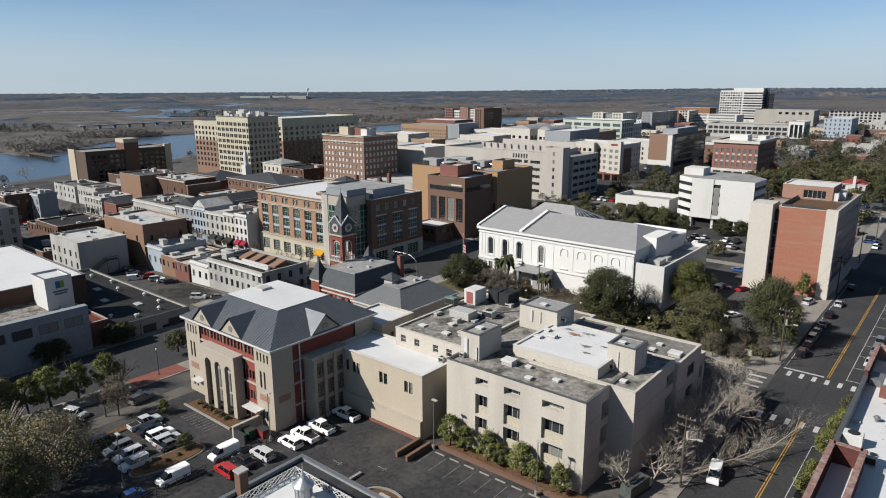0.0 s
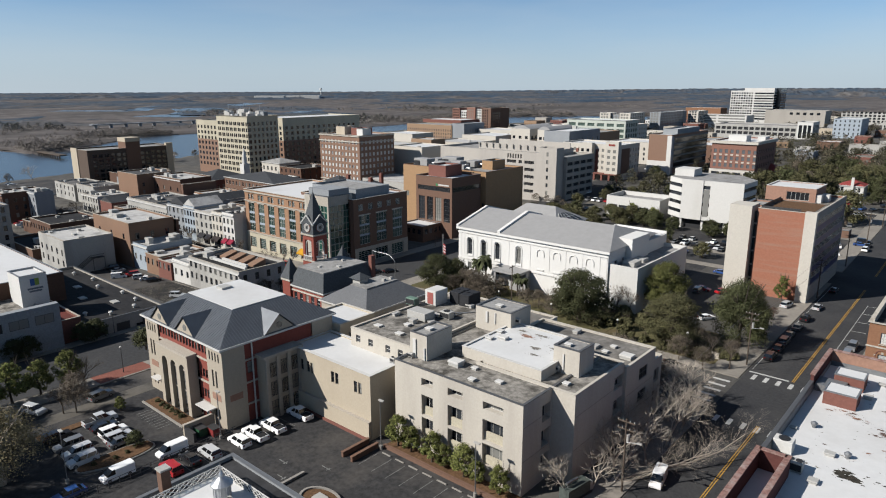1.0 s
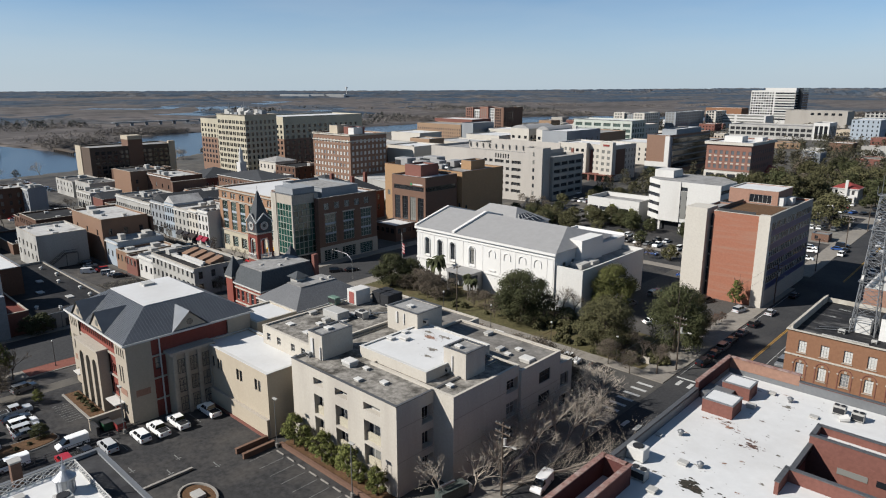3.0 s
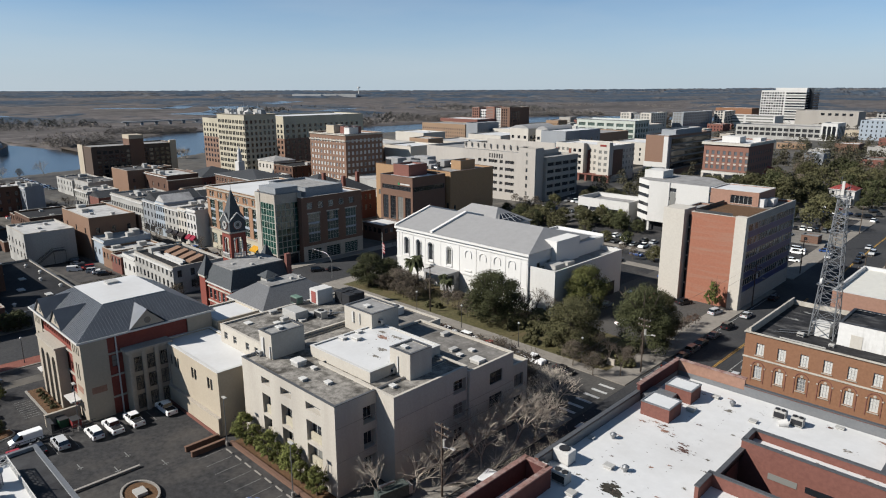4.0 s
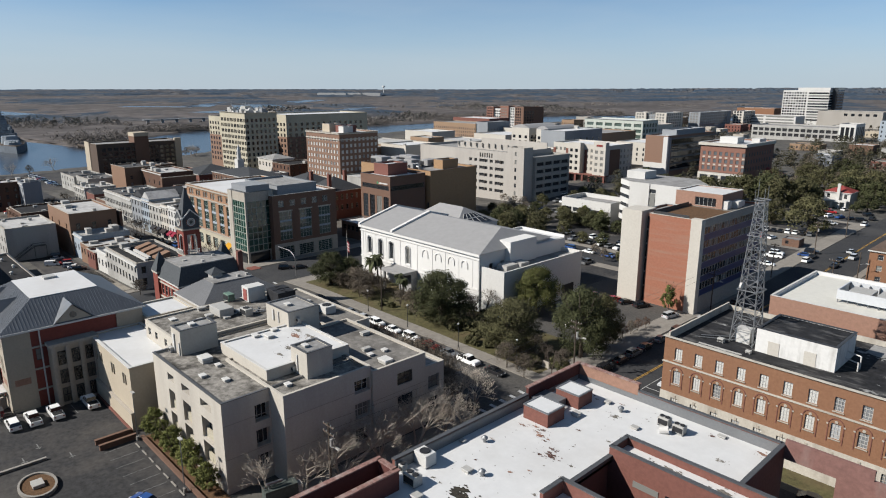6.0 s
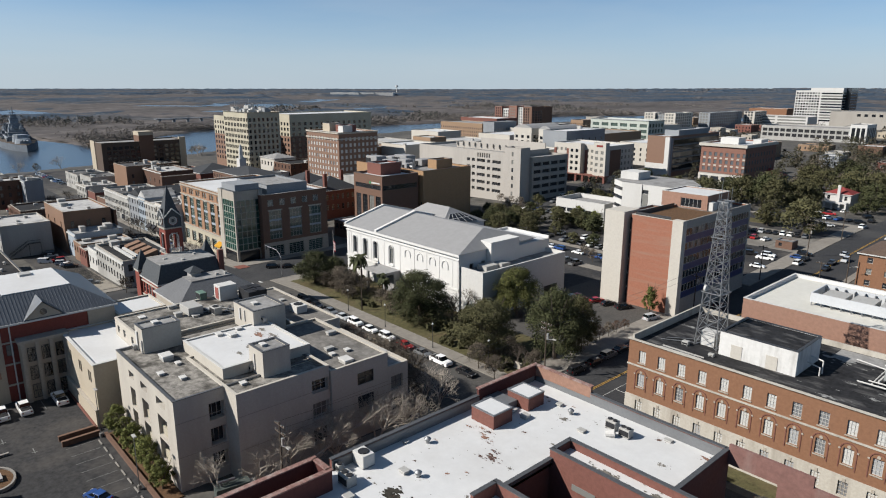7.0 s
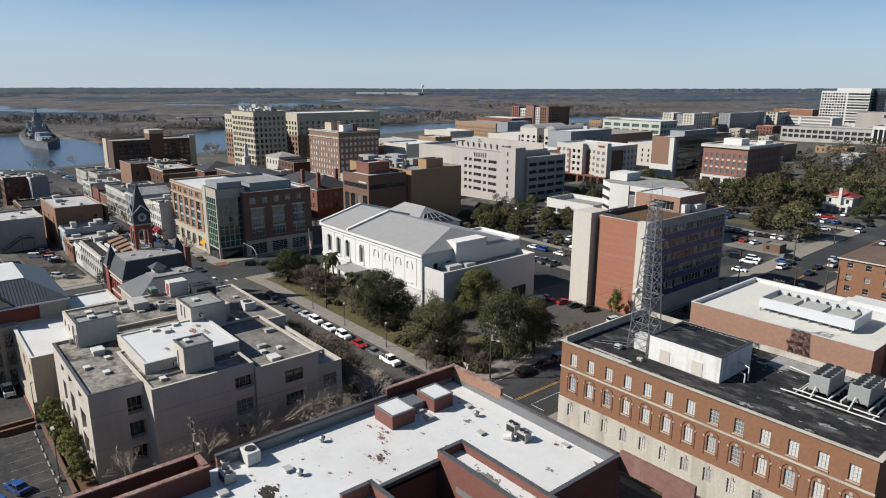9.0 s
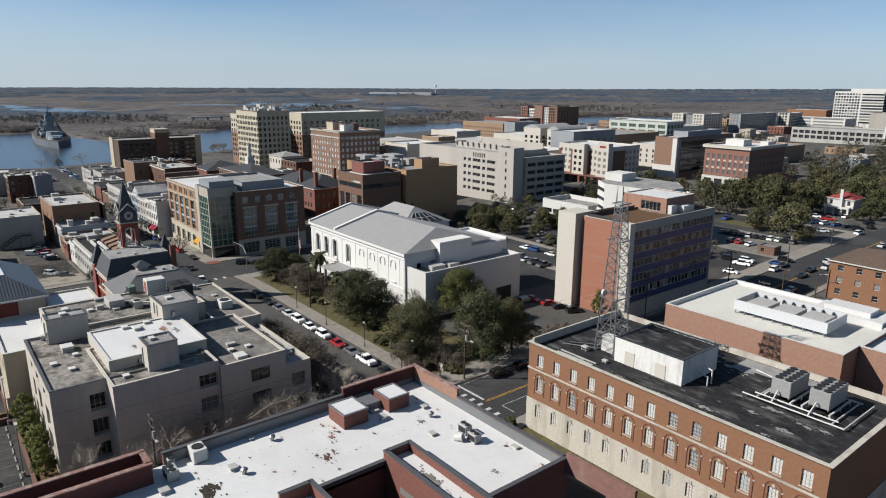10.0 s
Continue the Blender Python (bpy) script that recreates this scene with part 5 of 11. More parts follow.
# ---- red courthouse with the clock tower ----
def mansard(name, label, x0, x1, y0, y1, eave, top, inset, wall, roof, category="building", wins_s=(), wins_e=(), flat=None):
    z0 = min(gz(x0, y0), gz(x1, y1)) - 1
    t = thing(name, label, category, at=((x0 + x1) / 2, (y0 + y1) / 2, z0))
    bm = bmesh.new()
    wall_face(bm, (x0, y0), (1, 0), x1 - x0, z0, eave, list(wins_s), 0.2)
    wall_face(bm, (x1, y0), (0, 1), y1 - y0, z0, eave, list(wins_e), 0.2)
    wall_face(bm, (x1, y1), (-1, 0), x1 - x0, z0, eave, [])
    wall_face(bm, (x0, y1), (0, -1), y1 - y0, z0, eave, [])
    add_mesh(t, "wall", bm, wall)
    for o, u, wins in (((x0, y0), (1, 0), wins_s), ((x1, y0), (0, 1), wins_e)):
        for q in wins:
            ob = put_window(t, o, u, q, 0.2, 1, 2, FRAME_PALE, GLASS)
            ob.matrix_basis = Matrix.Translation(-t.matrix_world.translation) @ ob.matrix_basis
    bm = bmesh.new()
    c = 0.4
    lo = ((x0 - c, y0 - c, eave), (x1 + c, y0 - c, eave), (x1 + c, y1 + c, eave), (x0 - c, y1 + c, eave))
    ix, iy = min(inset, (x1 - x0) / 2 - 0.05), min(inset, (y1 - y0) / 2 - 0.05)
    hi = ((x0 + ix, y0 + iy, top), (x1 - ix, y0 + iy, top), (x1 - ix, y1 - iy, top), (x0 + ix, y1 - iy, top))
    for i in range(4):
        j = (i + 1) % 4
        quad(bm, lo[i], lo[j], hi[j], hi[i])
    if not flat:
        quad(bm, *hi)
    quad(bm, *lo[::-1])
    add_mesh(t, "roof", bm, roof)
    if flat:
        add_mesh(t, "roof_deck", boxes((hi[0][0] - 0.12, hi[2][0] + 0.12, hi[0][1] - 0.12, hi[2][1] + 0.12, top - 0.15, top + 0.08)), flat)
    add_mesh(t, "eaves_board", boxes((x0 - c - 0.05, x1 + c + 0.05, y0 - c - 0.05, y0 - c + 0.05, eave - 0.25, eave + 0.05), (x1 + c - 0.05, x1 + c + 0.05, y0 - c + 0.05, y1 + c, eave - 0.25, eave + 0.05)), TRIM_WHITE)
    return t


rc = mansard("old_courthouse", "red-brick Victorian courthouse with steep slate roof and pale trim", -112.2, -100.8, 92.5, 107.6, 9.4, 13.4, 1.3, BRICK_COURT, SLATE, "courthouse", flat=ROOF_GREY, wins_s=
             [(1 + i * 2.0, 2.1 + i * 2.0, z, z + 2.4) for i in range(5) for z in (5.4, 1.4)], wins_e=[(1.5 + i * 3, 2.7 + i * 3, z, z + 2.4) for i in range(5) for z in (5.4, 1.4)])
for z in (4.7, 8.1, 8.9):
    add_box(rc, "stone_band", LIMESTONE, -112.3, -100.7, 92.3, 92.49, z, z + 0.3)
for a in ((-104, -103, 99, 99.6, 13.48, 13.8), (-107, -106.2, 96, 96.8, 13.48, 13.75), (-107, -106.4, 103, 103.6, 13.48, 13.9)):
    add_box(rc, "roof_vent", UNIT_GREY, *a)
add_box(rc, "chimney", BRICK_RED, -101.6, -100.6, 106.6, 107.8, 9, 15)
rc2 = mansard("courthouse_wing", "low wing with grey hipped metal roof and a louvred cupola", -100.5, -86.4, 91.6, 109.6, 8.4, 11.6, 4.6, STONE, material("grey_slate", (0.17, 0.175, 0.185), 0.75, spread=0.15, stain=(0.11, 0.115, 0.125)), flat=ROOF_GREY)
bm = boxes((-97.0, -94.6, 97.6, 99.8, 10.4, 12.6))
add_mesh(rc2, "cupola", bm, UNIT_GREY)
add_box(rc2, "roof_vent", UNIT_GREY, -92.6, -91.9, 102, 102.7, 11.68, 12.2)
add_box(rc2, "roof_vent", UNIT_GREY, -92.4, -91.8, 104, 104.6, 11.68, 12.2)
bm = bmesh.new()
for a, b in (((-97.6, 97.0), (-94.0, 97.0)), ((-94.0, 97.0), (-94.0, 100.4)), ((-94.0, 100.4), (-97.6, 100.4)), ((-97.6, 100.4), (-97.6, 97.0))):
    tri3(bm, (*a, 12.6), (*b, 12.6), (-95.8, 98.7, 13.8))
add_mesh(rc2, "cupola_roof", bm, SLATE)


def clock_tower():
    cx, cy = -113.2, 100.6
    t = thing("clock_tower", "red-brick clock tower with white trim and a steep slate spire", "clock tower", at=(cx, cy, 0))
    bm = boxes((cx - 2.1, cx + 2.1, cy - 2.1, cy + 2.1, -1, 13.4), (cx - 1.95, cx + 1.95, cy - 1.95, cy + 1.95, 18.3, 19.6))
    for sx in (-1.6, 1.6):
        for sy in (-1.6, 1.6):
            box(bm, cx + sx - 0.42, cx + sx + 0.42, cy + sy - 0.42, cy + sy + 0.42, 13.4, 18.3)
    add_mesh(t, "shaft", bm, BRICK_COURT)
    for dx, dy in ((0, -1), (1, 0), (0, 1), (-1, 0)):
        # white arch and balustrade in each side of the open belfry
        side = Vector((-dy, dx, 0))
        o = Vector((cx + dx * 1.75, cy + dy * 1.75, 0))
        bm = bmesh.new()
        for k in range(8):
            a, b = math.pi * k / 8, math.pi * (k + 1) / 8
            tube(bm, o + side * math.cos(a) * 1.08 + Vector((0, 0, 17.1 + math.sin(a) * 1.08)), o + side * math.cos(b) * 1.08 + Vector((0, 0, 17.1 + math.sin(b) * 1.08)), 0.13, 0.13, 4, 0, False)
        for f in (-1.08, 1.08):
            tube(bm, o + side * f + Vector((0, 0, 13.5)), o + side * f + Vector((0, 0, 17.1)), 0.13, 0.13, 4)
        add_mesh(t, "belfry_arch", bm, TRIM_WHITE)
        bm = bmesh.new()
        q = Vector((cx + dx * 2.25, cy + dy * 2.25, 0))
        tube(bm, q - side * 1.5 + Vector((0, 0, 14.6)), q + side * 1.5 + Vector((0, 0, 14.6)), 0.12, 0.12, 4)
        for k in range(9):
            tube(bm, q + side * (k * 0.35 - 1.4) + Vector((0, 0, 13.6)), q + side * (k * 0.35 - 1.4) + Vector((0, 0, 14.6)), 0.07, 0.07, 4)
        add_mesh(t, "balustrade", bm, TRIM_WHITE)
    for z in (9.5, 13.3, 19.4):
        add_box(t, "stone_band", STONE, cx - 2.3, cx + 2.3, cy - 2.3, cy + 2.3, z, z + 0.3)
    bm = bmesh.new()
    prism(bm, [(cx + x, cy + y) for x, y in ((-2, -2), (2, -2), (2, 2), (-2, 2))], 19.6, 22.2)
    add_mesh(t, "clock_stage", bm, SLATE)
    for dx, dy in ((0, -1), (1, 0)):
        bm = bmesh.new()
        c = Vector((cx + dx * 2.05, cy + dy * 2.05, 21.3))
        tube(bm, c, c + Vector((dx, dy, 0)) * 0.12, 0.85, 0.85, 24)
        add_mesh(t, "clock_face", bm, material("clock_dial", (0.42, 0.41, 0.38), 0.5))
        bm = bmesh.new()
        for k in range(24):
            a, b = k * math.tau / 24, (k + 1) * math.tau / 24
            side = Vector((-dy, dx, 0))
            p = c + Vector((dx, dy, 0)) * 0.1 + side * math.cos(a) * 0.9 + Vector((0, 0, math.sin(a) * 0.9))
            q = c + Vector((dx, dy, 0)) * 0.1 + side * math.cos(b) * 0.9 + Vector((0, 0, math.sin(b) * 0.9))
            tube(bm, p, q, 0.09, 0.09, 4, 0, False)
        add_mesh(t, "clock_rim", bm, TRIM_WHITE)
        bm = bmesh.new()
        tube(bm, c - Vector((dx, dy, 0)) * 0.02, c + Vector((dx, dy, 0)) * 0.05, 1.15, 1.15, 20)
        add_mesh(t, "dial_surround", bm, BRICK_RED)
        bm = bmesh.new()
        tube(bm, c + Vector((dx, dy, 0)) * 0.06, c + Vector((dx, dy, 0)) * 0.135, 0.4, 0.4, 16)
        for ang, ln in ((0.9, 0.75), (2.4, 0.5)):
            side = Vector((-dy, dx, 0))
            tube(bm, c + Vector((dx, dy, 0)) * 0.16, c + Vector((dx, dy, 0)) * 0.16 + side * math.cos(ang) * ln + Vector((0, 0, math.sin(ang) * ln)), 0.06, 0.04, 4)
        add_mesh(t, "dial_centre", bm, FRAME_DARK)
        # gable over the dial
        side = Vector((-dy, dx, 0))
        o = Vector((cx + dx * 2.15, cy + dy * 2.15, 0))
        bm = bmesh.new()
        tube(bm, o + side * -2.3 + Vector((0, 0, 22.0)), o + Vector((0, 0, 24.2)), 0.16, 0.16, 4)
        tube(bm, o + side * 2.3 + Vector((0, 0, 22.0)), o + Vector((0, 0, 24.2)), 0.16, 0.16, 4)
        add_mesh(t, "gable_trim", bm, TRIM_WHITE)
        bm = bmesh.new()
        back = Vector((-dx, -dy, 0)) * 2
        tri3(bm, o + side * -2.2 + Vector((0, 0, 22.0)), o + side * 2.2 + Vector((0, 0, 22.0)), o + Vector((0, 0, 24.1)))
        quad(bm, o + side * -2.2 + Vector((0, 0, 22.0)), o + Vector((0, 0, 24.1)), o + back + Vector((0, 0, 24.1)), o + back + side * -2.2 + Vector((0, 0, 22.0)))
        quad(bm, o + side * 2.2 + Vector((0, 0, 22.0)), o + Vector((0, 0, 24.1)), o + back + Vector((0, 0, 24.1)), o + back + side * 2.2 + Vector((0, 0, 22.0)))
        add_mesh(t, "gable", bm, SLATE)
    bm = bmesh.new()
    rim = [(cx + x, cy + y, 22.2) for x, y in ((-2.2, -2.2), (2.2, -2.2), (2.2, 2.2), (-2.2, 2.2))]
    mid = [(cx + x, cy + y, 24.0) for x, y in ((-1.4, -1.4), (1.4, -1.4), (1.4, 1.4), (-1.4, 1.4))]
    tip = [(cx + x, cy + y, 29.2) for x, y in ((-0.1, -0.1), (0.1, -0.1), (0.1, 0.1), (-0.1, 0.1))]
    for a, b in ((rim, mid), (mid, tip)):
        for i in range(4):
            quad(bm, a[i], a[(i + 1) % 4], b[(i + 1) % 4], b[i])
    tube(bm, (cx, cy, 29), (cx, cy, 30.4), 0.06, 0.03, 5)
    add_mesh(t, "spire", bm, SLATE)


clock_tower()
for x, y in ((-113.4, 93.4), (-113.4, 109)):
    t = thing("courthouse_turret", "small brick turret with a pointed slate cap", "turret", at=(x, y, 0))
    add_mesh(t, "shaft", boxes((x - 1.4, x + 1.4, y - 1.4, y + 1.4, -1, 10.6)), BRICK_COURT)
    add_mesh(t, "stone_band", boxes((x - 1.6, x + 1.6, y - 1.6, y + 1.6, 10.1, 10.55)), LIMESTONE)
    bm = bmesh.new()
    rim = [(x - 1.7, y - 1.7, 10.6), (x + 1.7, y - 1.7, 10.6), (x + 1.7, y + 1.7, 10.6), (x - 1.7, y + 1.7, 10.6)]
    for i in range(4):
        tri3(bm, rim[i], rim[(i + 1) % 4], (x, y, 15.2))
    add_mesh(t, "cap", bm, SLATE)

building("pavilion", "dark one-storey brick restaurant with a white roof", -161, -149.5, 177.5, 187.3, 3.6, BRICK_BROWN, ROOF_WHITE, [(1 + i * 2.6, 2.6 + i * 2.6, 0.6, 2.4) for i in range(4)], [(1 + i * 2.6, 2.6 + i * 2.6, 0.6, 2.4) for i in range(5)], parapet=0.3)
# ---- mid-distance blocks ----
building("brown_office", "red-brown brick office with tall dark windows and white roof", -162, -144.3, 187.6, 204.6, 20.4, BRICK_BROWN, ROOF_WHITE,
         [(1.4 + i * 4.1, 4.4 + i * 4.1, 4, 12.8) for i in range(4)] + [(1.0, 16.8, 15.2, 16.9)], [(0.4, 16.4, 15.2, 16.9)], cap=COPING_DARK, style=(3, 6, FRAME_DARK, GLASS))
building("rooftop_penthouse", "dark red brick plant room on the brown office", -160, -151.5, 192.5, 202, 24.0, BRICK_RED, ROOF_WHITE, (), (), base=19.5)
building("ochre_block", "ochre-brick store block with brown parapet and crowded roof", -186.4, -142.9, 206, 231, 21.0, BRICK_OCHRE, ROOF_GREY, [(41.6, 42.6, 3, 9), (1.5, 3.2, 8, 10)], [(2, 3.2, 2, 8)], cap=BRICK_BROWN)
building("rooftop_penthouse", "ochre-brick lift housing on the store roof", -153.6, -148.4, 217.5, 226, 23.9, BRICK_OCHRE, ROOF_GREY, (), (), base=20.0)
for x, y, w, d, h in ((-178, 210, 7.5, 5, 3.4), (-169, 211, 6, 4, 2.6), (-170, 219, 8, 5, 3.8), (-162, 213, 5, 4, 3.2), (-160, 221, 4.5, 6, 2.8), (-180, 221, 5, 6, 2.4), (-156.8, 209.5, 3, 3, 2.2)):
    ac = thing("air_conditioner", "large silver rooftop air handler on the store", "air conditioner", at=(x, y, 20.3))
    bm = boxes((-w / 2, w / 2, -d / 2, d / 2, 0.3, h))
    bmesh.ops.bevel(bm, geom=bm.edges[:], offset=0.12, segments=1, affect="EDGES")
    part("casing", bm, ROOF_PALE, ac)
    part("intake", boxes((-w / 2 + 0.4, -w / 2 + w * 0.45, -d / 2 - 0.25, -d / 2 - 0.004, 0.6, h * 0.75)), UNIT_DARK, ac)
    part("curb", boxes((-w / 2 + 0.2, w / 2 - 0.2, -d / 2 + 0.2, d / 2 - 0.2, 0, 0.296)), COPING_DARK, ac)
    bm = bmesh.new()
    tube(bm, (w / 2, 0, h * 0.5), (w / 2 + 2.2, 0, h * 0.5), 0.55, 0.55, 8)
    tube(bm, (w / 2 + 2.2, 0, h * 0.5 + 0.4), (w / 2 + 2.2, 0, 0), 0.55, 0.55, 8)
    part("duct", bm, STEEL, ac)
DECK_WALL = material("weathered_deck_concrete", (0.53, 0.495, 0.45), 0.88, spread=0.08, stain=(0.38, 0.355, 0.33), stain_amount=0.6, streak=True)
# near-black panes close the deck openings, painting in the levels' shade
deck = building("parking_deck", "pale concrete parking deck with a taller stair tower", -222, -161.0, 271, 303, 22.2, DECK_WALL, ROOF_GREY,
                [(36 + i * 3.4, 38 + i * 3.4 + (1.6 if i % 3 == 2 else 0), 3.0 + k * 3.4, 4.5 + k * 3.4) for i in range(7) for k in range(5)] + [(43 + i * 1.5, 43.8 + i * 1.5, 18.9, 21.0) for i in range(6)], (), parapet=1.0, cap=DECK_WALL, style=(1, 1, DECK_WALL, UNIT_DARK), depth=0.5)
building("parking_deck", "stair tower of the parking deck", -160.9, -151.2, 270.6, 277, 24.8, DECK_WALL, ROOF_GREY, [(4.3, 5.4, 3 + k * 3.6, 4.8 + k * 3.6) for k in range(6)], (), cap=CONCRETE, style=(1, 1, FRAME_DARK, GLASS))
# east openings too: dark panes put the shade inside into colour
building("parking_deck", "east side of the parking deck, openings shaded with dark panes", -160.9, -149.6, 277.1, 303, 20.4, CONCRETE, ROOF_GREY, (),
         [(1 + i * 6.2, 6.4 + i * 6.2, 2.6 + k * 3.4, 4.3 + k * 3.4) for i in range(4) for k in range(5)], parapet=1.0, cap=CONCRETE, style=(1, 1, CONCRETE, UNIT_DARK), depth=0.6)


def banded_office():
    ring = [(-90.5, 253.5), (-84.5, 249.2), (-62, 249.2), (-61.5, 262), (-70, 272), (-90.5, 272)]
    t = thing("banded_office", "white concrete office with ribbon windows and canted corners", "office building", at=(-76, 260, 0))
    z = 4.6
    for k in range(5):
        bm = bmesh.new()
        prism(bm, ring, z, z + 1.85)
        add_mesh(t, "band", bm, WHITE)
        if k < 4:
            bm = bmesh.new()
            cx, cy = -76, 260.5
            prism(bm, [(cx + (x - cx) * 0.975, cy + (y - cy) * 0.975) for x, y in ring], z + 1.85, z + 3.2)
            add_mesh(t, "ribbon_window", bm, GLASS, "dark ribbon of glass")
        z += 3.2
    bm = bmesh.new()
    prism(bm, [(-76 + (x + 76) * 0.8, 260 + (y - 260) * 0.8) for x, y in ring], 0, 4.6)
    add_mesh(t, "ground_storey", bm, UNIT_DARK)
    for x, y in ((-84, 249.8), (-76, 249.8), (-68, 249.8), (-62.4, 250), (-62.2, 260), (-89.6, 256)):
        add_box(t, "column", WHITE, x - 0.4, x + 0.4, y, y + 0.8, 0, 4.6)
    bm = bmesh.new()
    prism(bm, [(-76 + (x + 76) * 0.985, 260 + (y - 260) * 0.985) for x, y in ring], z - 1.35 + 0.01, z - 1.3)
    add_mesh(t, "roof", bm, ROOF_GREY)
    for x0, x1 in ((-84.0, -76.3), (-73.7, -62.1)):
        add_box(t, "pier", WHITE, x0, x1, 248.9, 249.19, 4.6, z - 1.35)
    add_box(t, "stair_window", GLASS, -76.0, -74, 249.1, 249.3, 6, 16)
    add_box(t, "roof_house", WHITE, -90.3, -82.9, 257, 265, z - 1.3, 22)
    return t


banded_office()
building("low_office", "low white concrete office with open roof terrace", -116, -93.5, 252.5, 268, 9.4, WHITE, ROOF_GREY, [(1 + i * 4.4, 4.8 + i * 4.4, 4.4, 6.0) for i in range(5)], (), parapet=1.6, cap=WHITE, style=(3, 1, FRAME_DARK, GLASS))
building("brick_office", "rose-brick office with white stone base and arcade", -113.2, -91.0, 363, 398, 25.0, BRICK_PLUM, ROOF_WHITE,
         [(1.3 + i * 2.8, 2.8 + i * 2.8, z, z + 1.9) for i in range(8) for z in (11.6, 15.2, 18.8)], [(1.5 + i * 3.2, 3 + i * 3.2, z, z + 1.9) for i in range(10) for z in (11.6, 15.2, 18.8)], cap=TRIM_WHITE, cap_out=0.5, style=(2, 2, FRAME_PALE, GLASS_MID))
bo = bpy.data.objects["brick_office"]
for i in range(8):
    for z in (14.4, 18.0):
        add_box(bo, "white_panel", LIMESTONE, -113.2 + 1.4 + i * 2.8, -113.2 + 2.7 + i * 2.8, 362.93, 362.996, z - 0.5, z + 0.3)
add_box(bo, "cornice", OFFWHITE, -114.2, -90.2, 362.2, 362.99, 23.6, 24.9)
add_box(bo, "cornice", OFFWHITE, -90.99, -90.2, 363, 398.4, 23.6, 24.9)
add_mesh(bo, "roof_house", boxes((-108, -99, 372, 380, 24.3, 27.4), (-97, -93, 384, 392, 24.3, 26.4)), WHITE)
building("brick_office", "white stone base of the rose-brick office", -113.5, -90.7, 362.7, 362.95, 10.4, OFFWHITE, ROOF_WHITE, [(1.2 + i * 5.4, 5.2 + i * 5.4, 3, 9) for i in range(4)], (), style=(4, 4, FRAME_PALE, GLASS))
building("glass_office", "brick and grey glass office on pale stone base", -160, -146, 391, 450, 24.5, BRICK_HOTEL, ROOF_WHITE, (), [(4.5, 58.4, 5.2 + k * 3.6, 7.9 + k * 3.6) for k in range(5)], cap=COPING, style=(4, 1, FRAME_DARK, GLASS))
go = bpy.data.objects["glass_office"]
add_box(go, "side_cladding", GREY, -145.99, -145.8, 392, 394.6, -1, 23.4)
add_box(go, "corner_shaft", WHITE, -148.4, -145.7, 390.2, 391.9, -1, 24.0)
for k in range(6):
    add_box(go, "floor_band", COPING_DARK, -145.99, -145.7, 395.2, 449.8, 4.3 + k * 3.6, 5.15 + k * 3.6)
building("rooftop_penthouse", "grey metal plant room on the glass office", -157, -148, 404, 440, 27.2, GREY, ROOF_WHITE, (), (), base=23.8)
add_box(go, "stone_base", WHITE, -160.3, -148.5, 390.5, 390.99, -1, 9)
HZ = (6.4, 9.7, 13.0, 16.3)
hotel = building("hotel", "cream and brick chain hotel with stepped bays and a brick arcade", -195, -158, 350, 374, 20.6, OFFWHITE, ROOF_WHITE,
                 [(1.4 + i * 3.0, 2.9 + i * 3.0, z, z + 1.7) for i in range(12) for z in HZ], [(1.6 + i * 3.4, 3.2 + i * 3.4, z, z + 1.7) for i in range(7) for z in HZ], cap=WHITE)
for x0, x1, h in ((-182, -174, 21.2), (-165.5, -157.8, 22.4)):
    bay = building("hotel_bay", "projecting cream bay of the hotel above the arcade", x0, x1, 346.5, 349.9, h, OFFWHITE, ROOF_WHITE, [(1.2, 3.0, z, z + 1.7) for z in HZ] + [(4.6, 6.4, z, z + 1.7) for z in HZ], (), cap=WHITE, base=4.6)
for x in (-194.9, -186, -173.4, -166.8):
    add_box(hotel, "brick_pier", BRICK_RED, x, x + 1.6, 349.7, 349.99, 4.6, 17.6)
add_mesh(hotel, "arcade", boxes(*[(-195 + i * 4.6, -193.8 + i * 4.6, 345.4, 346.4, -1, 4.2) for i in range(9)], (-195, -157, 345.2, 350, 4.2, 4.7)), BRICK_RED, "brick arcade along the pavement")
add_box(hotel, "side_cladding", BRICK_BROWN, -157.99, -157.8, 351, 361, 4.6, 18.4)
add_box(hotel, "sign_bar", TILE_RED, -163.6, -159.8, 346.35, 346.49, 20.2, 21.2)
# brick hotel and the high-rises by the river
building("old_hotel", "nine-storey red-brick hotel with pale cornice and rows of windows", -282, -250, 239.2, 264.5, 27.8, BRICK_HOTEL, ROOF_WHITE,
         [(1.2 + i * 2.75 , 2.7 + i * 2.75, -2 + k * 3.15, -0.2 + k * 3.15) for i in range(11) for k in range(9)],
         [(1.2 + i * 2.75, 2.7 + i * 2.75, -2 + k * 3.15, -0.2 + k * 3.15) for i in range(9) for k in range(9)], cap=LIMESTONE, cap_out=0.5, style=(1, 2, FRAME_PALE, GLASS_PALE))
oh = bpy.data.objects["old_hotel"]
for z, m in ((24.0, LIMESTONE), (27.0, LIMESTONE), (3.2, LIMESTONE)):
    add_box(oh, "cornice", m, -282.3, -249.7, 238.8, 239.19, z, z + 0.6)
    add_box(oh, "cornice", m, -249.99, -249.6, 238.8, 264.6, z, z + 0.6)
building("rooftop_penthouse", "tan lift house on the hotel roof", -276, -269, 246, 254, 31.5, TAN, ROOF_GREY, (), (), base=27)
building("rooftop_penthouse", "red lift house on the hotel roof", -266, -258, 248, 256, 31, BRICK_RED, ROOF_GREY, (), (), base=27)
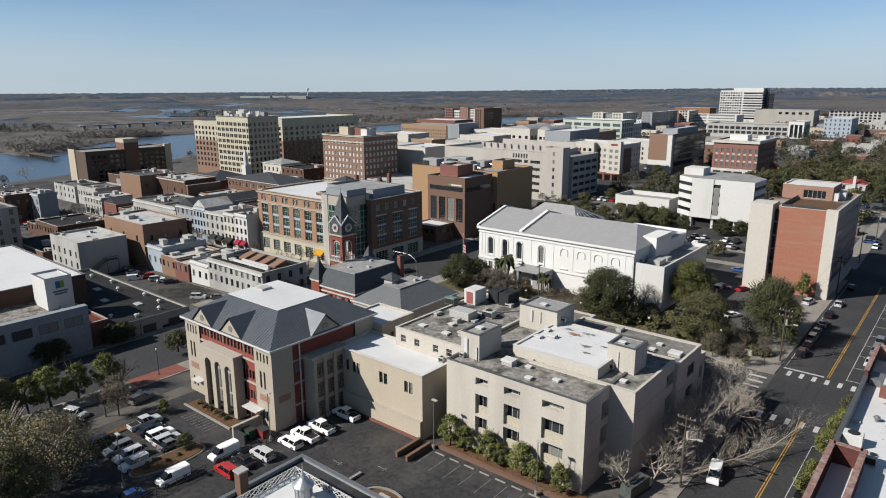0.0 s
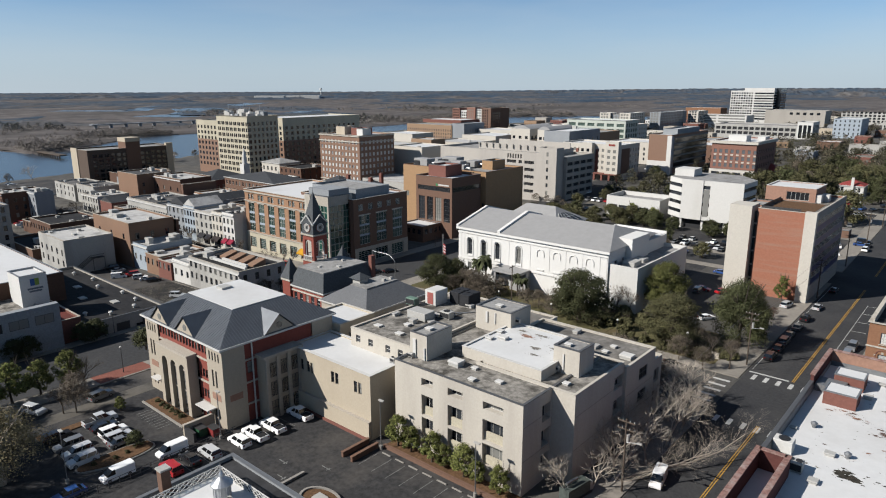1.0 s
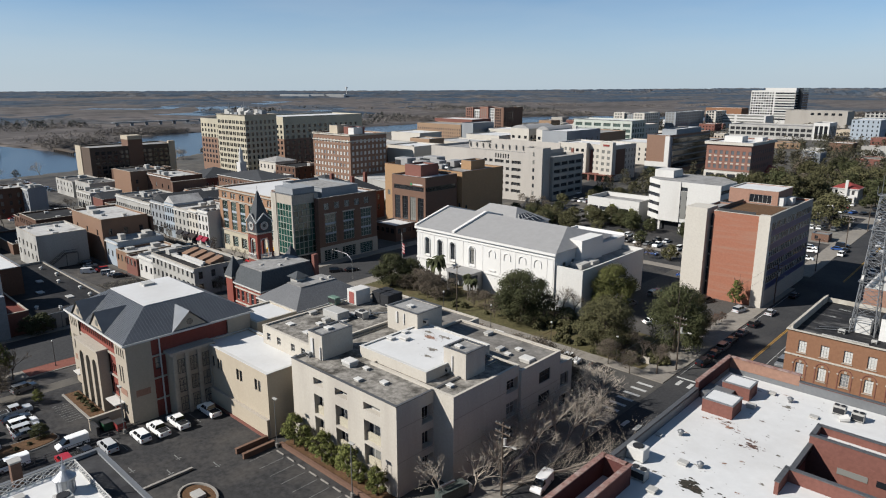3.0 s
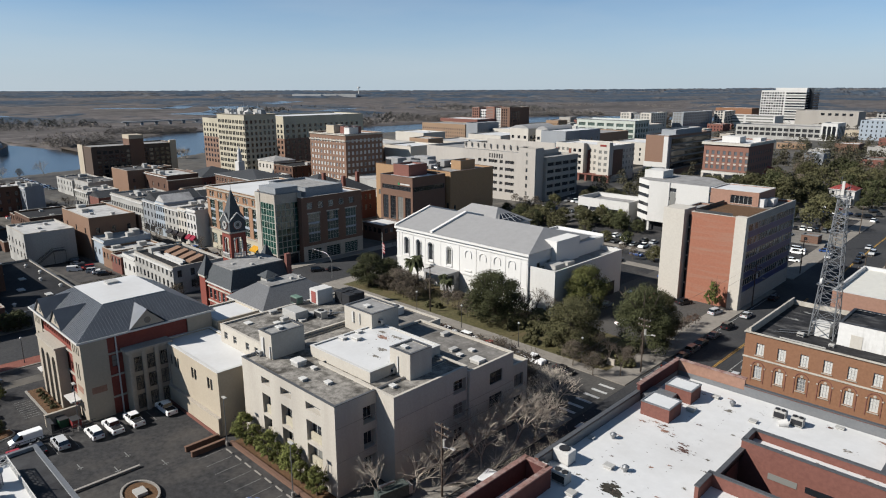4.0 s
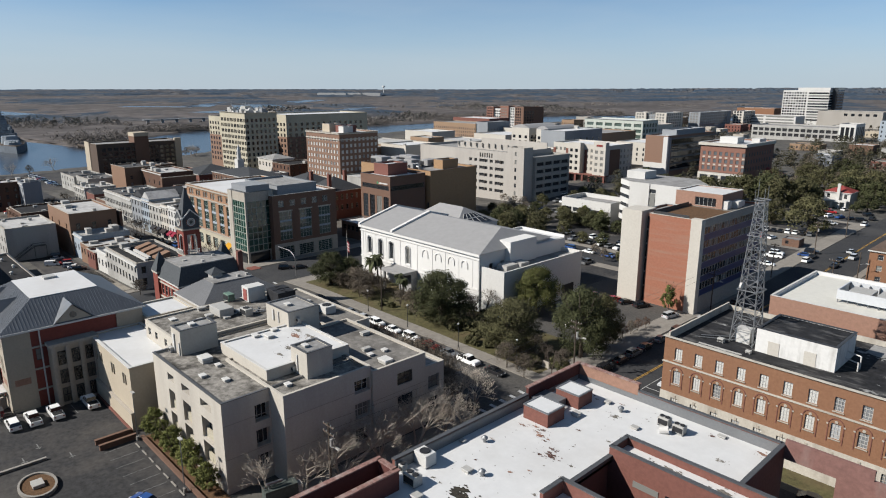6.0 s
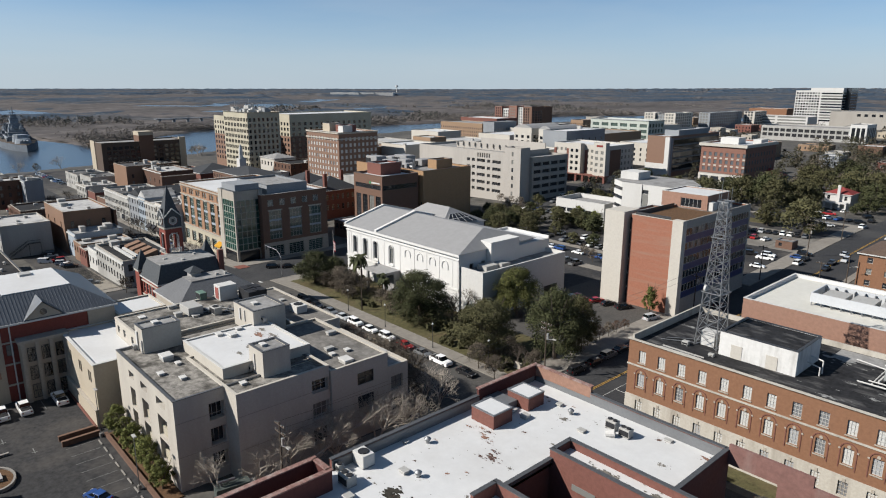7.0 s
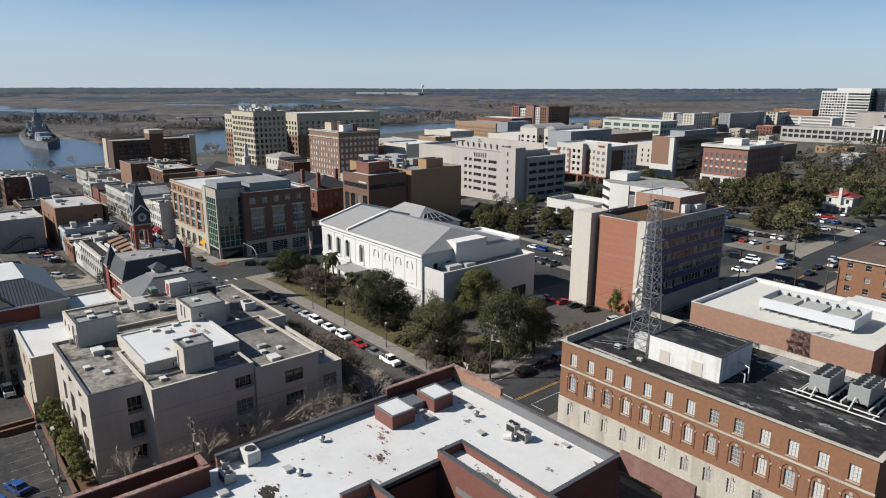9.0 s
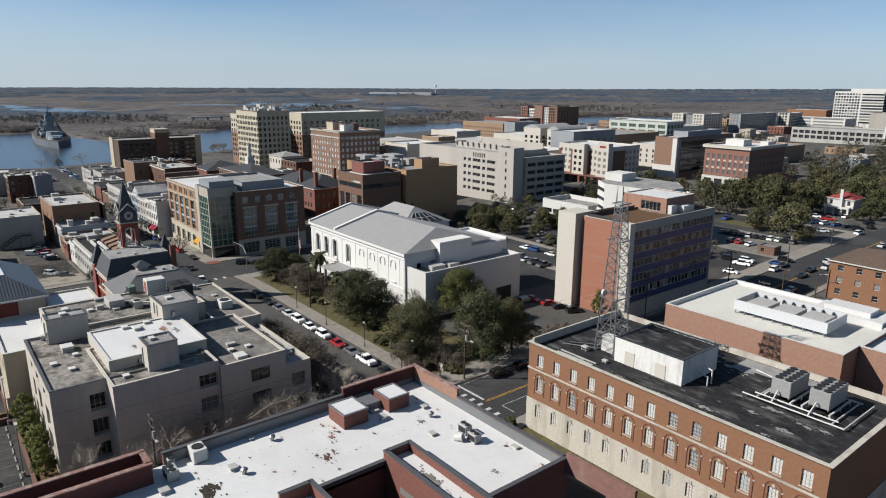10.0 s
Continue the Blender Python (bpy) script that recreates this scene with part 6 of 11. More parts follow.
building("rooftop_penthouse", "white lift house on the hotel roof", -256, -251.5, 243, 249, 31, WHITE, ROOF_WHITE, (), (), base=27)
building("tower_block", "cream eleven-storey block with pairs of windows and roof aerials", -377, -343, 234, 256, 35.2, CREAM, ROOF_GREY,
         [(1.2 + i * 4.4 + d, 2.7 + i * 4.4 + d, -2 + k * 3.5, 0.1 + k * 3.5) for i in range(8) for d in (0, 1.8) for k in range(10)],
         [(1.0 + i * 3.0, 2.4 + i * 3.0, -2 + k * 3.5, 0.1 + k * 3.5) for i in range(7) for k in range(10)], cap=STONE, cap_out=0.6, style=(1, 2, FRAME_DARK, GLASS))
for i, (x, y, w, h) in enumerate(((-372, 240, 4, 3.2), (-364, 246, 6, 4.2), (-356, 240, 3, 2.4), (-350, 248, 4, 3.4), (-346, 238, 2, 2))):
    ht = thing("roof_plant_house", "pale rooftop plant house on the cream tower", "plant room", at=(x, y, 34.4))
    part("housing", boxes((-w / 2, w / 2, -2, 2, 0, h + 0.2)), UNIT_GREY, ht)
    bm = bmesh.new()
    tube(bm, (0, 0, h), (0, 0, h + 4), 0.12, 0.06, 5)
    part("aerial", bm, STEEL, ht)
r = random.Random(70)
for i in range(16):
    x, y, w, h = r.uniform(-375, -345), r.uniform(236, 254), r.uniform(0.8, 2.2), r.uniform(1.2, 3.6)
    ht = thing("roof_plant_box", "small weathered plant box on the cream tower roof", "plant box", at=(x, y, 34.4))
    part("housing", boxes((-w, w, -w * 0.7, w * 0.7, 0, h)), r.choice((UNIT_GREY, WHITE, GREY)), ht)
    if i % 2:
        bm = bmesh.new()
        tube(bm, (0, 0, h), (0, 0, h + r.uniform(1.5, 3.5)), 0.14, 0.08, 5)
        part("aerial", bm, STEEL, ht)
bs = thing("wall_sign", "small green emblem beside a white bar on brick", "sign", at=(-152, 187.58, 17.2))
part("emblem", boxes((0, 0.8, -0.06, -0.004, 0, 0.8)), material("emblem_green", (0.02, 0.30, 0.10), 0.5, bump=0), bs)
part("bar", boxes((1.2, 6.2, -0.06, -0.004, 0.15, 0.65)), TRIM_WHITE, bs)
for low, high, wall, note in ((None, 17.0, BRICK_HOTEL, "brick lower storeys"), (17.01, 30.0, CREAM, "cream upper storeys")):
    rows = [k for k in range(8) if (k < 5) == (low is None)]
    building("apartment_block", f"tall riverside apartment block, {note}", -434, -390, 252, 275, high, wall, ROOF_GREY,
             [(1.2 + i * 4.3, 3.4 + i * 4.3, -0.9 + k * 3.6, 1.2 + k * 3.6) for i in range(10) for k in rows], (), cap=STONE, base=low)
    building("apartment_block", f"long shaded apartment block, {note}", -402, -366, 276, 345, high + (2 if low else 0), wall, ROOF_WHITE, [(2 + i * 4.3, 4.2 + i * 4.3, -0.9 + k * 3.6, 1.2 + k * 3.6) for i in range(8) for k in rows],
             [(2 + i * 4.6, 4.0 + i * 4.6, -0.9 + k * 3.6, 1.2 + k * 3.6) for i in range(14) for k in rows], cap=STONE, base=low)
lh = building("riverside_hotel", "brown riverside hotel slab with pale end wall and stacked balconies", -433, -410, 167, 220, 15.6, brickwork("dark_hotel_brick", (0.13, 0.095, 0.075), (0.12, 0.095, 0.08)), ROOF_GREY, (),
              [(3 + i * 3.6, 5.4 + i * 3.6, -3.5 + k * 2.9, -1.6 + k * 2.9) for i in range(13) for k in range(6)], cap=STONE)
add_box(lh, "end_wall", TAN, -433.2, -424, 166.6, 166.99, -7, 16.2)
add_box(lh, "lift_tower", BRICK_BROWN, -420, -409.6, 190, 199, -7, 19.4)
add_box(lh, "lift_tower_head", TAN, -420.1, -409.5, 189.9, 199.1, 19.404, 21.8)
add_box(lh, "end_pier", TAN, -412, -409.7, 216, 220.2, -7, 17.2)

# ---- the old town to the west ----
SMALL = {"R": BRICK_RED, "O": BRICK_ORANGE, "N": BRICK_BROWN, "T": TAN, "W": WHITE, "G": GREY, "B": BLUEGREY, "S": STONE, "C": BRICK_TAN, "P": OFFWHITE, "K": CONCRETE, "D": material("dark_brown_brick", (0.15, 0.085, 0.06), 0.88, stain=(0.11, 0.07, 0.055), streak=True), "M": material("umber_brick", (0.30, 0.185, 0.125), 0.88, stain=(0.21, 0.14, 0.10), streak=True), "L": material("greyed_render", (0.50, 0.49, 0.46), 0.9, stain=(0.28, 0.27, 0.26), stain_amount=0.7, streak=True)}
ROOFS = {"w": ROOF_WHITE, "g": ROOF_GREY, "k": FELT_DARK, "v": ROOF_GRAVEL, "r": material("dark_red_membrane", (0.17, 0.045, 0.035), 0.85, stain=(0.08, 0.04, 0.035), stain_amount=0.8), "s": material("streaked_felt", (0.09, 0.088, 0.088), 0.85, spread=0.4, fine=0.5, coarse=0.15, stain=(0.34, 0.33, 0.32), stain_amount=0.75), "d": material("soiled_white_membrane", (0.60, 0.59, 0.57), 0.75, spread=0.12, fine=0.7, coarse=0.16, stain=(0.24, 0.23, 0.22), stain_amount=0.85)}
WORDS = {"R": "red-brick", "O": "orange-brick", "N": "brown-brick", "T": "tan stucco", "W": "white-painted", "G": "grey", "B": "blue-grey painted", "S": "stone-fronted", "C": "tan-brick", "P": "cream", "K": "concrete", "D": "dark brown brick", "M": "umber-brick", "L": "grey weathered render"}
ROOFWORDS = {"w": "white", "g": "grey", "k": "black felt", "v": "gravel", "r": "dark red", "s": "streaked dark felt", "d": "soiled white"}


CLUTTER = []


def shop(x0, x1, y0, y1, top, wall, roof, s=(), e=(), name="shop_building", parapet=0.6, note="old commercial building", style=None):
    """s, e: (columns, storeys, first sill above the ground, storey height)."""
    g = min(gz(x0, y0), gz(x1, y0))
    south = grid(x1 - x0, s[0], 1.2, [(g + s[2] + i * s[3], 1.95) for i in range(s[1])]) if s else ()
    east = grid(y1 - y0, e[0], 1.2, [(g + e[2] + i * e[3], 1.95) for i in range(e[1])]) if e else ()
    south = [q for q in south if q[3] < top - 0.5]
    east = [q for q in east if q[3] < top - 0.5]
    CLUTTER.append((x0, x1, y0, y1, top - parapet))
    b = building(name, f"{WORDS[wall]} {note}, {ROOFWORDS[roof]} roof", x0, x1, y0, y1, top, SMALL[wall], ROOFS[roof], south, east, parapet=parapet, cap=COPING if wall in "WBGK" else STONE,
                 style=style or (1, 2, FRAME_DARK, GLASS))
    if 95 < y0 < 190 and x0 > -345 and s and s[1] > 1:
        add_box(b, "cornice", STONE if wall in "RNCM" else TRIM_WHITE, x0 - 0.1, x1 + 0.1, y0 - 0.4, y0 - 0.01, top - 1.0, top - 0.6)
        if y0 > 128:
            for i in range(max(1, int((x1 - x0) / 5))):
                a = x0 + 0.6 + i * 5
                add_box(b, "shop_window", GLASS, a, min(a + 4.0, x1 - 0.4), y0 - 0.06, y0 - 0.012, g + 0.5, g + 2.9)
    return b


# houses with pitched roofs
def house(x0, x1, y0, y1, eave, ridge, wall, roof, label, wins_s=(), wins_e=()):
    return mansard("house", label, x0, x1, y0, y1, eave, ridge, 50, wall, roof, "house", wins_s, wins_e)


# left edge: white garage-style building, black-roofed market hall, white cube and brick block
wl_ = building("white_showroom", "white two-storey building with dark ribbon windows and a white roof", -200, -142, 20, 54, 4.8, WHITE, ROOF_GRAVEL, (), (), parapet=0.4)
add_mesh(wl_, "street_front", boxes((-143.5, -141.8, 20, 54.2, -4, 8.2)), GREY)
for i in range(7):
    ob = put_window(wl_, (-141.8, 20), (0, 1), (32.9 - i * 4.8 - 3.6, 32.9 - i * 4.8, 4.4, 6.4), 0.0, 2, 1, FRAME_DARK, GLASS)
    ob.matrix_basis = Matrix.Translation(-wl_.matrix_world.translation) @ ob.matrix_basis
building("sign_tower", "white stucco tower with a small coloured sign panel", -164, -156.4, 51.6, 57.2, 11.6, WHITE, ROOF_WHITE, (), (), parapet=0.3, base=3)
building("white_showroom", "plain brown-walled hall with a bright white roof", -215, -166.2, 40, 64, 8.4, SMALL["D"], ROOF_WHITE, (), (), parapet=0.2)
building("market_hall", "long low building with black felt roof and roof vents", -196, -142.2, 59, 77, 1.8, CONCRETE, FELT_DARK, (), [(2 + i * 4.5, 4.6 + i * 4.5, -3.6, -1.0) for i in range(4)], parapet=0.5, cap=COPING_DARK)
t = thing("wall_sign", "small blue and green square sign on the white tower", "sign", at=(-156.38, 54.6, 9.2))
part("panel", boxes((0, 0.06, -0.9, 0.0, -0.1, 1.5)), material("sign_blue", (0.02, 0.10, 0.34), 0.5, bump=0), t)
part("panel", boxes((0, 0.06, 0.02, 0.9, -0.1, 1.5)), material("sign_green", (0.22, 0.34, 0.04), 0.5, bump=0), t)
for i in range(2):
    part("bar", boxes((0, 0.05, -1.6 + 0.3 * i, 1.6 - 0.3 * i, -1.0 - 0.6 * i, -0.6 - 0.6 * i)), material("sign_grey", (0.12, 0.15, 0.19), 0.5, bump=0), t)
for x, y, w in ((-186, 66, 2.4), (-176, 69, 2.4), (-165, 66, 2.4), (-156, 70, 2.4)):
    add_box(thing("skylight", "flat grey rooflight on the black felt roof", "skylight", at=(x, y, 1.3)), "dome", UNIT_GREY, x, x + w, y, y + 1.5, 1.3, 1.55)
for x, y in ((-188, 74), (-178, 75), (-170, 73), (-160, 75), (-152, 74.6), (-147, 72), (-146, 66), (-150, 62)):
    hood = thing("roof_vent", "small white mushroom vent on the black felt roof", "vent", at=(x, y, 1.3))
    bm = bmesh.new()
    tube(bm, (0, 0, 0), (0, 0, 0.6), 0.3, 0.3, 8)
    tube(bm, (0, 0, 0.6), (0, 0, 0.9), 0.55, 0.3, 8)
    part("cowl", bm, TRIM_WHITE, hood)
mk = bpy.data.objects["market_hall"]
for y in (60.5, 65.5, 71.5):
    add_box(mk, "shutter", FRAME_DARK, -142.19, -142.1, y, y + 3.0, -3, 0.2)
slab("yard", -176, -144, 84.2, 95.8, material("worn_yard_concrete", (0.34, 0.31, 0.26), 0.92, spread=0.2, coarse=0.2, stain=(0.12, 0.105, 0.09), stain_amount=0.9), 0.06, "worn pale concrete yard behind the shops", "yard", 0.05)
shop(-176, -143.8, 54.3, 58.8, 3.4, "R", "r", note="low street building")
shop(-229, -208.3, 79.2, 94.0, 7.0, "L", "d", (5, 2, 3.0, 3.4), note="plain two-storey building")
shop(-229.8, -203, 97, 112, 10.4, "M", "d", (3, 1, 9.0, 3.6), (3, 1, 9.4, 3.6), note="four-storey side building")
shop(-211, -203.2, 113, 113.9, 9.2, "N", "k", (), (), note="rear stair block")
shop(-203, -193, 97.6, 112.5, 4.4, "B", "d", (3, 2, 3, 3.4), (), note="painted shop")
shop(-192.8, -184, 96.8, 112, 2.6, "M", "d", (3, 1, 3.0, 3.4), (), note="low brick shop")
shop(-183.8, -176, 96.2, 112, 2.2, "R", "d", (3, 1, 3.0, 3.4), (), note="low brick shop")
shop(-175.8, -166, 96.8, 112, 3.8, "W", "d", (3, 2, 2.2, 3.2), (), note="narrow shop")
shop(-165.8, -140.2, 96.6, 111, 6.0, "L", "k", (10, 2, 2.6, 3.3), (4, 2, 2.4, 3.3), note="three-storey row building")
st = thing("outside_stair", "dark steel fire stair against the grey rendered wall", "stair", at=(-208, 86, -4))
bm = bmesh.new()
for p, q in (((-207.6, 80.5, -3.6), (-207.6, 86.5, 0.4)), ((-206.6, 80.5, -3.6), (-206.6, 86.5, 0.4)), ((-207.6, 86.5, 1.4), (-207.6, 80.5, -2.6)), ((-206.6, 90, 0.4), (-206.6, 90, -4)), ((-206.6, 86.5, 0.4), (-206.6, 86.5, -4)), ((-206.6, 86.5, 1.4), (-206.6, 90, 1.4)), ((-206.6, 86.5, 1.4), (-206.6, 80.5, -2.6))):
    tube(bm, p, q, 0.09, 0.09, 4)
box(bm, -208.28, -206.6, 86.5, 90, 0.3, 0.45)
for i in range(14):
    box(bm, -207.6, -206.6, 80.6 + i * 0.42, 80.95 + i * 0.42, -3.6 + i * 0.28, -3.55 + i * 0.28)
add_mesh(st, "flight", bm, FRAME_DARK)
for i in range(4):
    x = -160 + i * 4.6
    t = thing("roof_monitor", "tan wedge-shaped rooflight on the dark roof", "skylight", at=(x, 105, 5.4))
    bm = bmesh.new()
    for a, b in (((x, 103), (x + 2.8, 103)), ((x + 2.8, 103), (x + 2.8, 107)), ((x + 2.8, 107), (x, 107)), ((x, 107), (x, 103))):
        quad(bm, (*a, 5.4), (*b, 5.4), (b[0], b[1], 7.0 if b[1] > 105 else 5.9), (a[0], a[1], 7.0 if a[1] > 105 else 5.9))
    quad(bm, (x, 103, 5.9), (x + 2.8, 103, 5.9), (x + 2.8, 107, 7.0), (x, 107, 7.0))
    add_mesh(t, "hood", bm, SMALL["M"])
for x0, x1, y in ((-158, -142, 99.6), (-156, -144, 101.2)):
    t = thing("roof_duct", "long white sheet-metal duct on the dark roof", "duct", at=(x0, y, 5.4))
    add_box(t, "duct_run", TRIM_WHITE, x0, x1, y, y + 0.7, 5.7, 6.3)
    for i in range(4):
        add_box(t, "bracket", FRAME_DARK, x0 + 1 + i * 3.5, x0 + 1.15 + i * 3.5, y, y + 0.7, 5.4, 5.7)
# north side of the shopping street
shop(-208.6, -201.8, 129.2, 144, 9.2, "P", "s", (3, 3, 3.6, 3.1), (), note="shop")
shop(-201.6, -194.2, 129.2, 146, 9.8, "W", "k", (3, 3, 3.6, 3.1), (), note="shop with red awnings")
shop(-221.4, -208.8, 129.6, 144, 8.2, "L", "d", (4, 3, 3.4, 3.1), (), note="shop row")
shop(-229.6, -221.6, 129.8, 142, 9.0, "B", "g", (4, 3, 3.2, 3.2), (), note="painted gabled shop")
shop(-242.8, -230, 130.2, 150, 8.2, "G", "k", (4, 3, 3.2, 3.2), (4, 2, 4, 3), note="dark slate-grey shop")
shop(-280, -256, 131, 150, 6.4, "L", "s", (12, 2, 3.0, 3.4), (), note="long arcaded shop row")
shop(-255.8, -244, 130.4, 152, 6.6, "L", "s", (6, 2, 3.2, 3.4), (3, 1, 4, 3), note="shop row")
shop(-330, -312, 131.4, 146, 3.0, "L", "d", (6, 2, 2.4, 3.2), (), note="shop")
shop(-310, -298, 131.6, 141, 1.6, "R", "k", (), (2, 1, 3, 3), note="low shop")
shop(-296.5, -281, 131.8, 148, 0.4, "N", "g", (), (), note="low shop")
shop(-287.4, -266, 95, 113.4, 1.8, "D", "k", (8, 1, 3.6, 3.2), (4, 1, 3.6, 3.2), note="single-storey hall with dark roof")
shop(-300, -289, 96, 113, -0.6, "D", "s", (3, 1, 2.4, 3.2), (), note="low shop")
shop(-268, -240, 80, 93, -1.0, "N", "k", (), (), note="low dark workshop")
shop(-335, -322, 96, 113, 7.8, "D", "d", (4, 3, 2.4, 3.4), (5, 3, 2.4, 3.4), note="four-storey building")
shop(-321.8, -313, 106, 113.5, 8.0, "G", "d", (2, 3, 2.6, 3.3), (), note="plain building")
shop(-352, -337, 98, 113.5, 5.2, "L", "d", (4, 2, 2.8, 3.3), (), note="building")
shop(-372, -354, 86, 106, 6.0, "L", "d", (5, 3, 2.8, 3.3), (4, 2, 3, 3), note="building")
shop(-276, -257.2, 52, 80, 12.6, "K", "s", (6, 5, 2.0, 3.3), (7, 5, 2.0, 3.3), note="apartment building", name="apartment_block")
shop(-318, -290, 58, 84, 1.4, "D", "k", (6, 2, 2.4, 3.2), (4, 2, 2.4, 3.2), note="warehouse")
shop(-350, -324, 56, 80, 3.2, "D", "s", (6, 2, 2.4, 3.2), (4, 2, 2.4, 3.2), note="warehouse")
shop(-388, -362, 140, 156, 2.6, "L", "s", (5, 2, 2.4, 3.2), (), note="warehouse")
shop(-361, -340, 141, 156, 3.6, "L", "s", (7, 1, 5.0, 3.2), (3, 1, 4, 3), note="arcaded store")
shop(-336, -315, 152, 170, 11.0, "M", "s", (), (3, 3, 3.4, 3.6), note="four-storey store")
shop(-314.6, -288, 160, 176, 10.2, "D", "d", (4, 3, 3, 3.3), (6, 2, 4, 3.4), note="long dark store")
shop(-284, -282.4, 158, 175, 8.5, "N", "k", (), (), note="party wall")
shop(-279.6, -267, 162, 178, 5.0, "O", "d", (4, 2, 3, 3.2), (4, 2, 3, 3.2), note="store")
shop(-266, -256, 160, 180, 3.4, "L", "d", (), (), note="store")
shop(-244, -226, 158, 182, 4.6, "D", "k", (5, 2, 3, 3.2), (5, 2, 3, 3.2), note="store")
shop(-224, -197, 168, 186, 6.0, "D", "s", (5, 2, 3, 3.2), (5, 2, 3, 3.2), note="store")
shop(-385, -366, 172, 196, 1.8, "G", "s", (), (6, 2, 2.4, 3.2), note="store")
shop(-405, -387, 176, 206, 2.8, "D", "s", (), (6, 2, 3, 3), note="store")
shop(-362, -344, 178, 204, 3.0, "R", "k", (5, 2, 2.4, 3), (5, 2, 2.4, 3), note="store")
house(-336, -314, 190, 214, 4.2, 8.4, BRICK_RED, SLATE_DARK, "red-brick civic hall with dark slate hipped roof", [(1.2 + i * 3, 2.4 + i * 3, -1, 1.4) for i in range(7)], [(1.2 + i * 3, 2.4 + i * 3, -1, 1.4) for i in range(7)])
house(-306, -262, 194, 214, 6.6, 10.2, BRICK_BROWN, SLATE_DARK, "long brown-brick building with dark slate roof", [(1.2 + i * 3, 2.4 + i * 3, z, z + 2) for i in range(14) for z in (-1, 3)], [(1.2 + i * 3, 2.4 + i * 3, z, z + 2) for i in range(6) for z in (-1, 3)])
t = thing("steeple", "small white wooden church steeple", "steeple", at=(-330, 222, -5))
part("tower", boxes((-2, 2, -2, 2, 0, 14)), WHITE, t)
bm = bmesh.new()
tube(bm, (0, 0, 14), (0, 0, 19), 1.5, 1.2, 8)
tube(bm, (0, 0, 19), (0, 0, 23), 1.3, 0.1, 8)
part("lantern", bm, WHITE, t)
house(-336, -318, 237.5, 252, 8.6, 11.0, OFFWHITE, ROOF_GREY, "cream stone customs building with grey hipped roof", [(1.4 + i * 4, 2.8 + i * 4, z, z + 2.4) for i in range(4) for z in (-2, 4)], [(1.4 + i * 4, 2.8 + i * 4, z, z + 2.4) for i in range(3) for z in (-2, 4)])
shop(-316, -296, 236, 258, 7.4, "D", "k", (5, 3, 3.0, 3.2), (5, 3, 3.0, 3.2), note="building")
shop(-308, -298, 228.5, 235.8, 3.0, "W", "g", (3, 1, 4.2, 3.2), (), note="small building")
house(-240, -216, 196, 216, 7.4, 12.6, BRICK_BROWN, SLATE_DARK, "church hall with steep dark slate roof", [(1.4 + i * 3.6, 2.8 + i * 3.6, 1, 4.4) for i in range(6)], [(1.4 + i * 3.6, 2.8 + i * 3.6, 1, 4.4) for i in range(5)])
house(-212, -194, 194, 212, 8.4, 13.4, BRICK_RED, SLATE_DARK, "red-brick civic hall with dark mansard roof and chimneys", [(1.2 + i * 2.6, 2.3 + i * 2.6, z, z + 2.2) for i in range(6) for z in (0, 4.4)], [(1.2 + i * 2.6, 2.3 + i * 2.6, z, z + 2.2) for i in range(6) for z in (0, 4.4)])
for x, y in ((-210, 196), (-196, 196), (-203, 209)):
    add_box(thing("chimney", "tall brick chimney on the slate roof", "chimney", at=(x, y, 8)), "shaft", BRICK_RED, x - 0.7, x + 0.7, y - 0.7, y + 0.7, 8, 15.5)
shop(-246, -186, 237, 262, 6.6, "L", "d", (), (), note="store block", parapet=0.5)
shop(-232, -212, 264, 269, 8.0, "P", "g", (), (), note="store block")
def gable_roof(x0, x1, y0, y1, z, h, mat, label):
    t = thing("gabled_roof", label, "roof", at=((x0 + x1) / 2, (y0 + y1) / 2, z))
    m = (x0 + x1) / 2
    bm = bmesh.new()
    quad(bm, (x0, y0, z), (m, y0, z + h), (m, y1, z + h), (x0, y1, z))
    quad(bm, (m, y0, z + h), (x1, y0, z), (x1, y1, z), (m, y1, z + h))
    quad(bm, (x0, y0, z), (x0, y1, z), (x1, y1, z), (x1, y0, z))
    tri3(bm, (x0, y0, z), (x1, y0, z), (m, y0, z + h))
    tri3(bm, (x1, y1, z), (x0, y1, z), (m, y1, z + h))
    bmesh.ops.recalc_face_normals(bm, faces=bm.faces)
    add_mesh(t, "slopes", bm, mat)


gable_roof(-229.5, -221.7, 130, 142, 9.1, 2.6, ROOFS["d"], "pale pitched roof on the painted shop")
gable_roof(-242.6, -230.2, 131, 149, 8.3, 2.8, SLATE_DARK, "dark pitched roof on the slate-grey shop")
gable_roof(-265.8, -256.2, 162, 179, 3.5, 2.6, SLATE_DARK, "dark pitched roof on the low store")
gable_roof(-351.8, -337.2, 99, 113, 5.3, 3.0, ROOFS["s"], "worn pitched roof by the river car park")
gable_roof(-310, -298, 131.6, 141, 1.7, 2.2, SLATE_DARK, "dark pitched roof on the low shop")
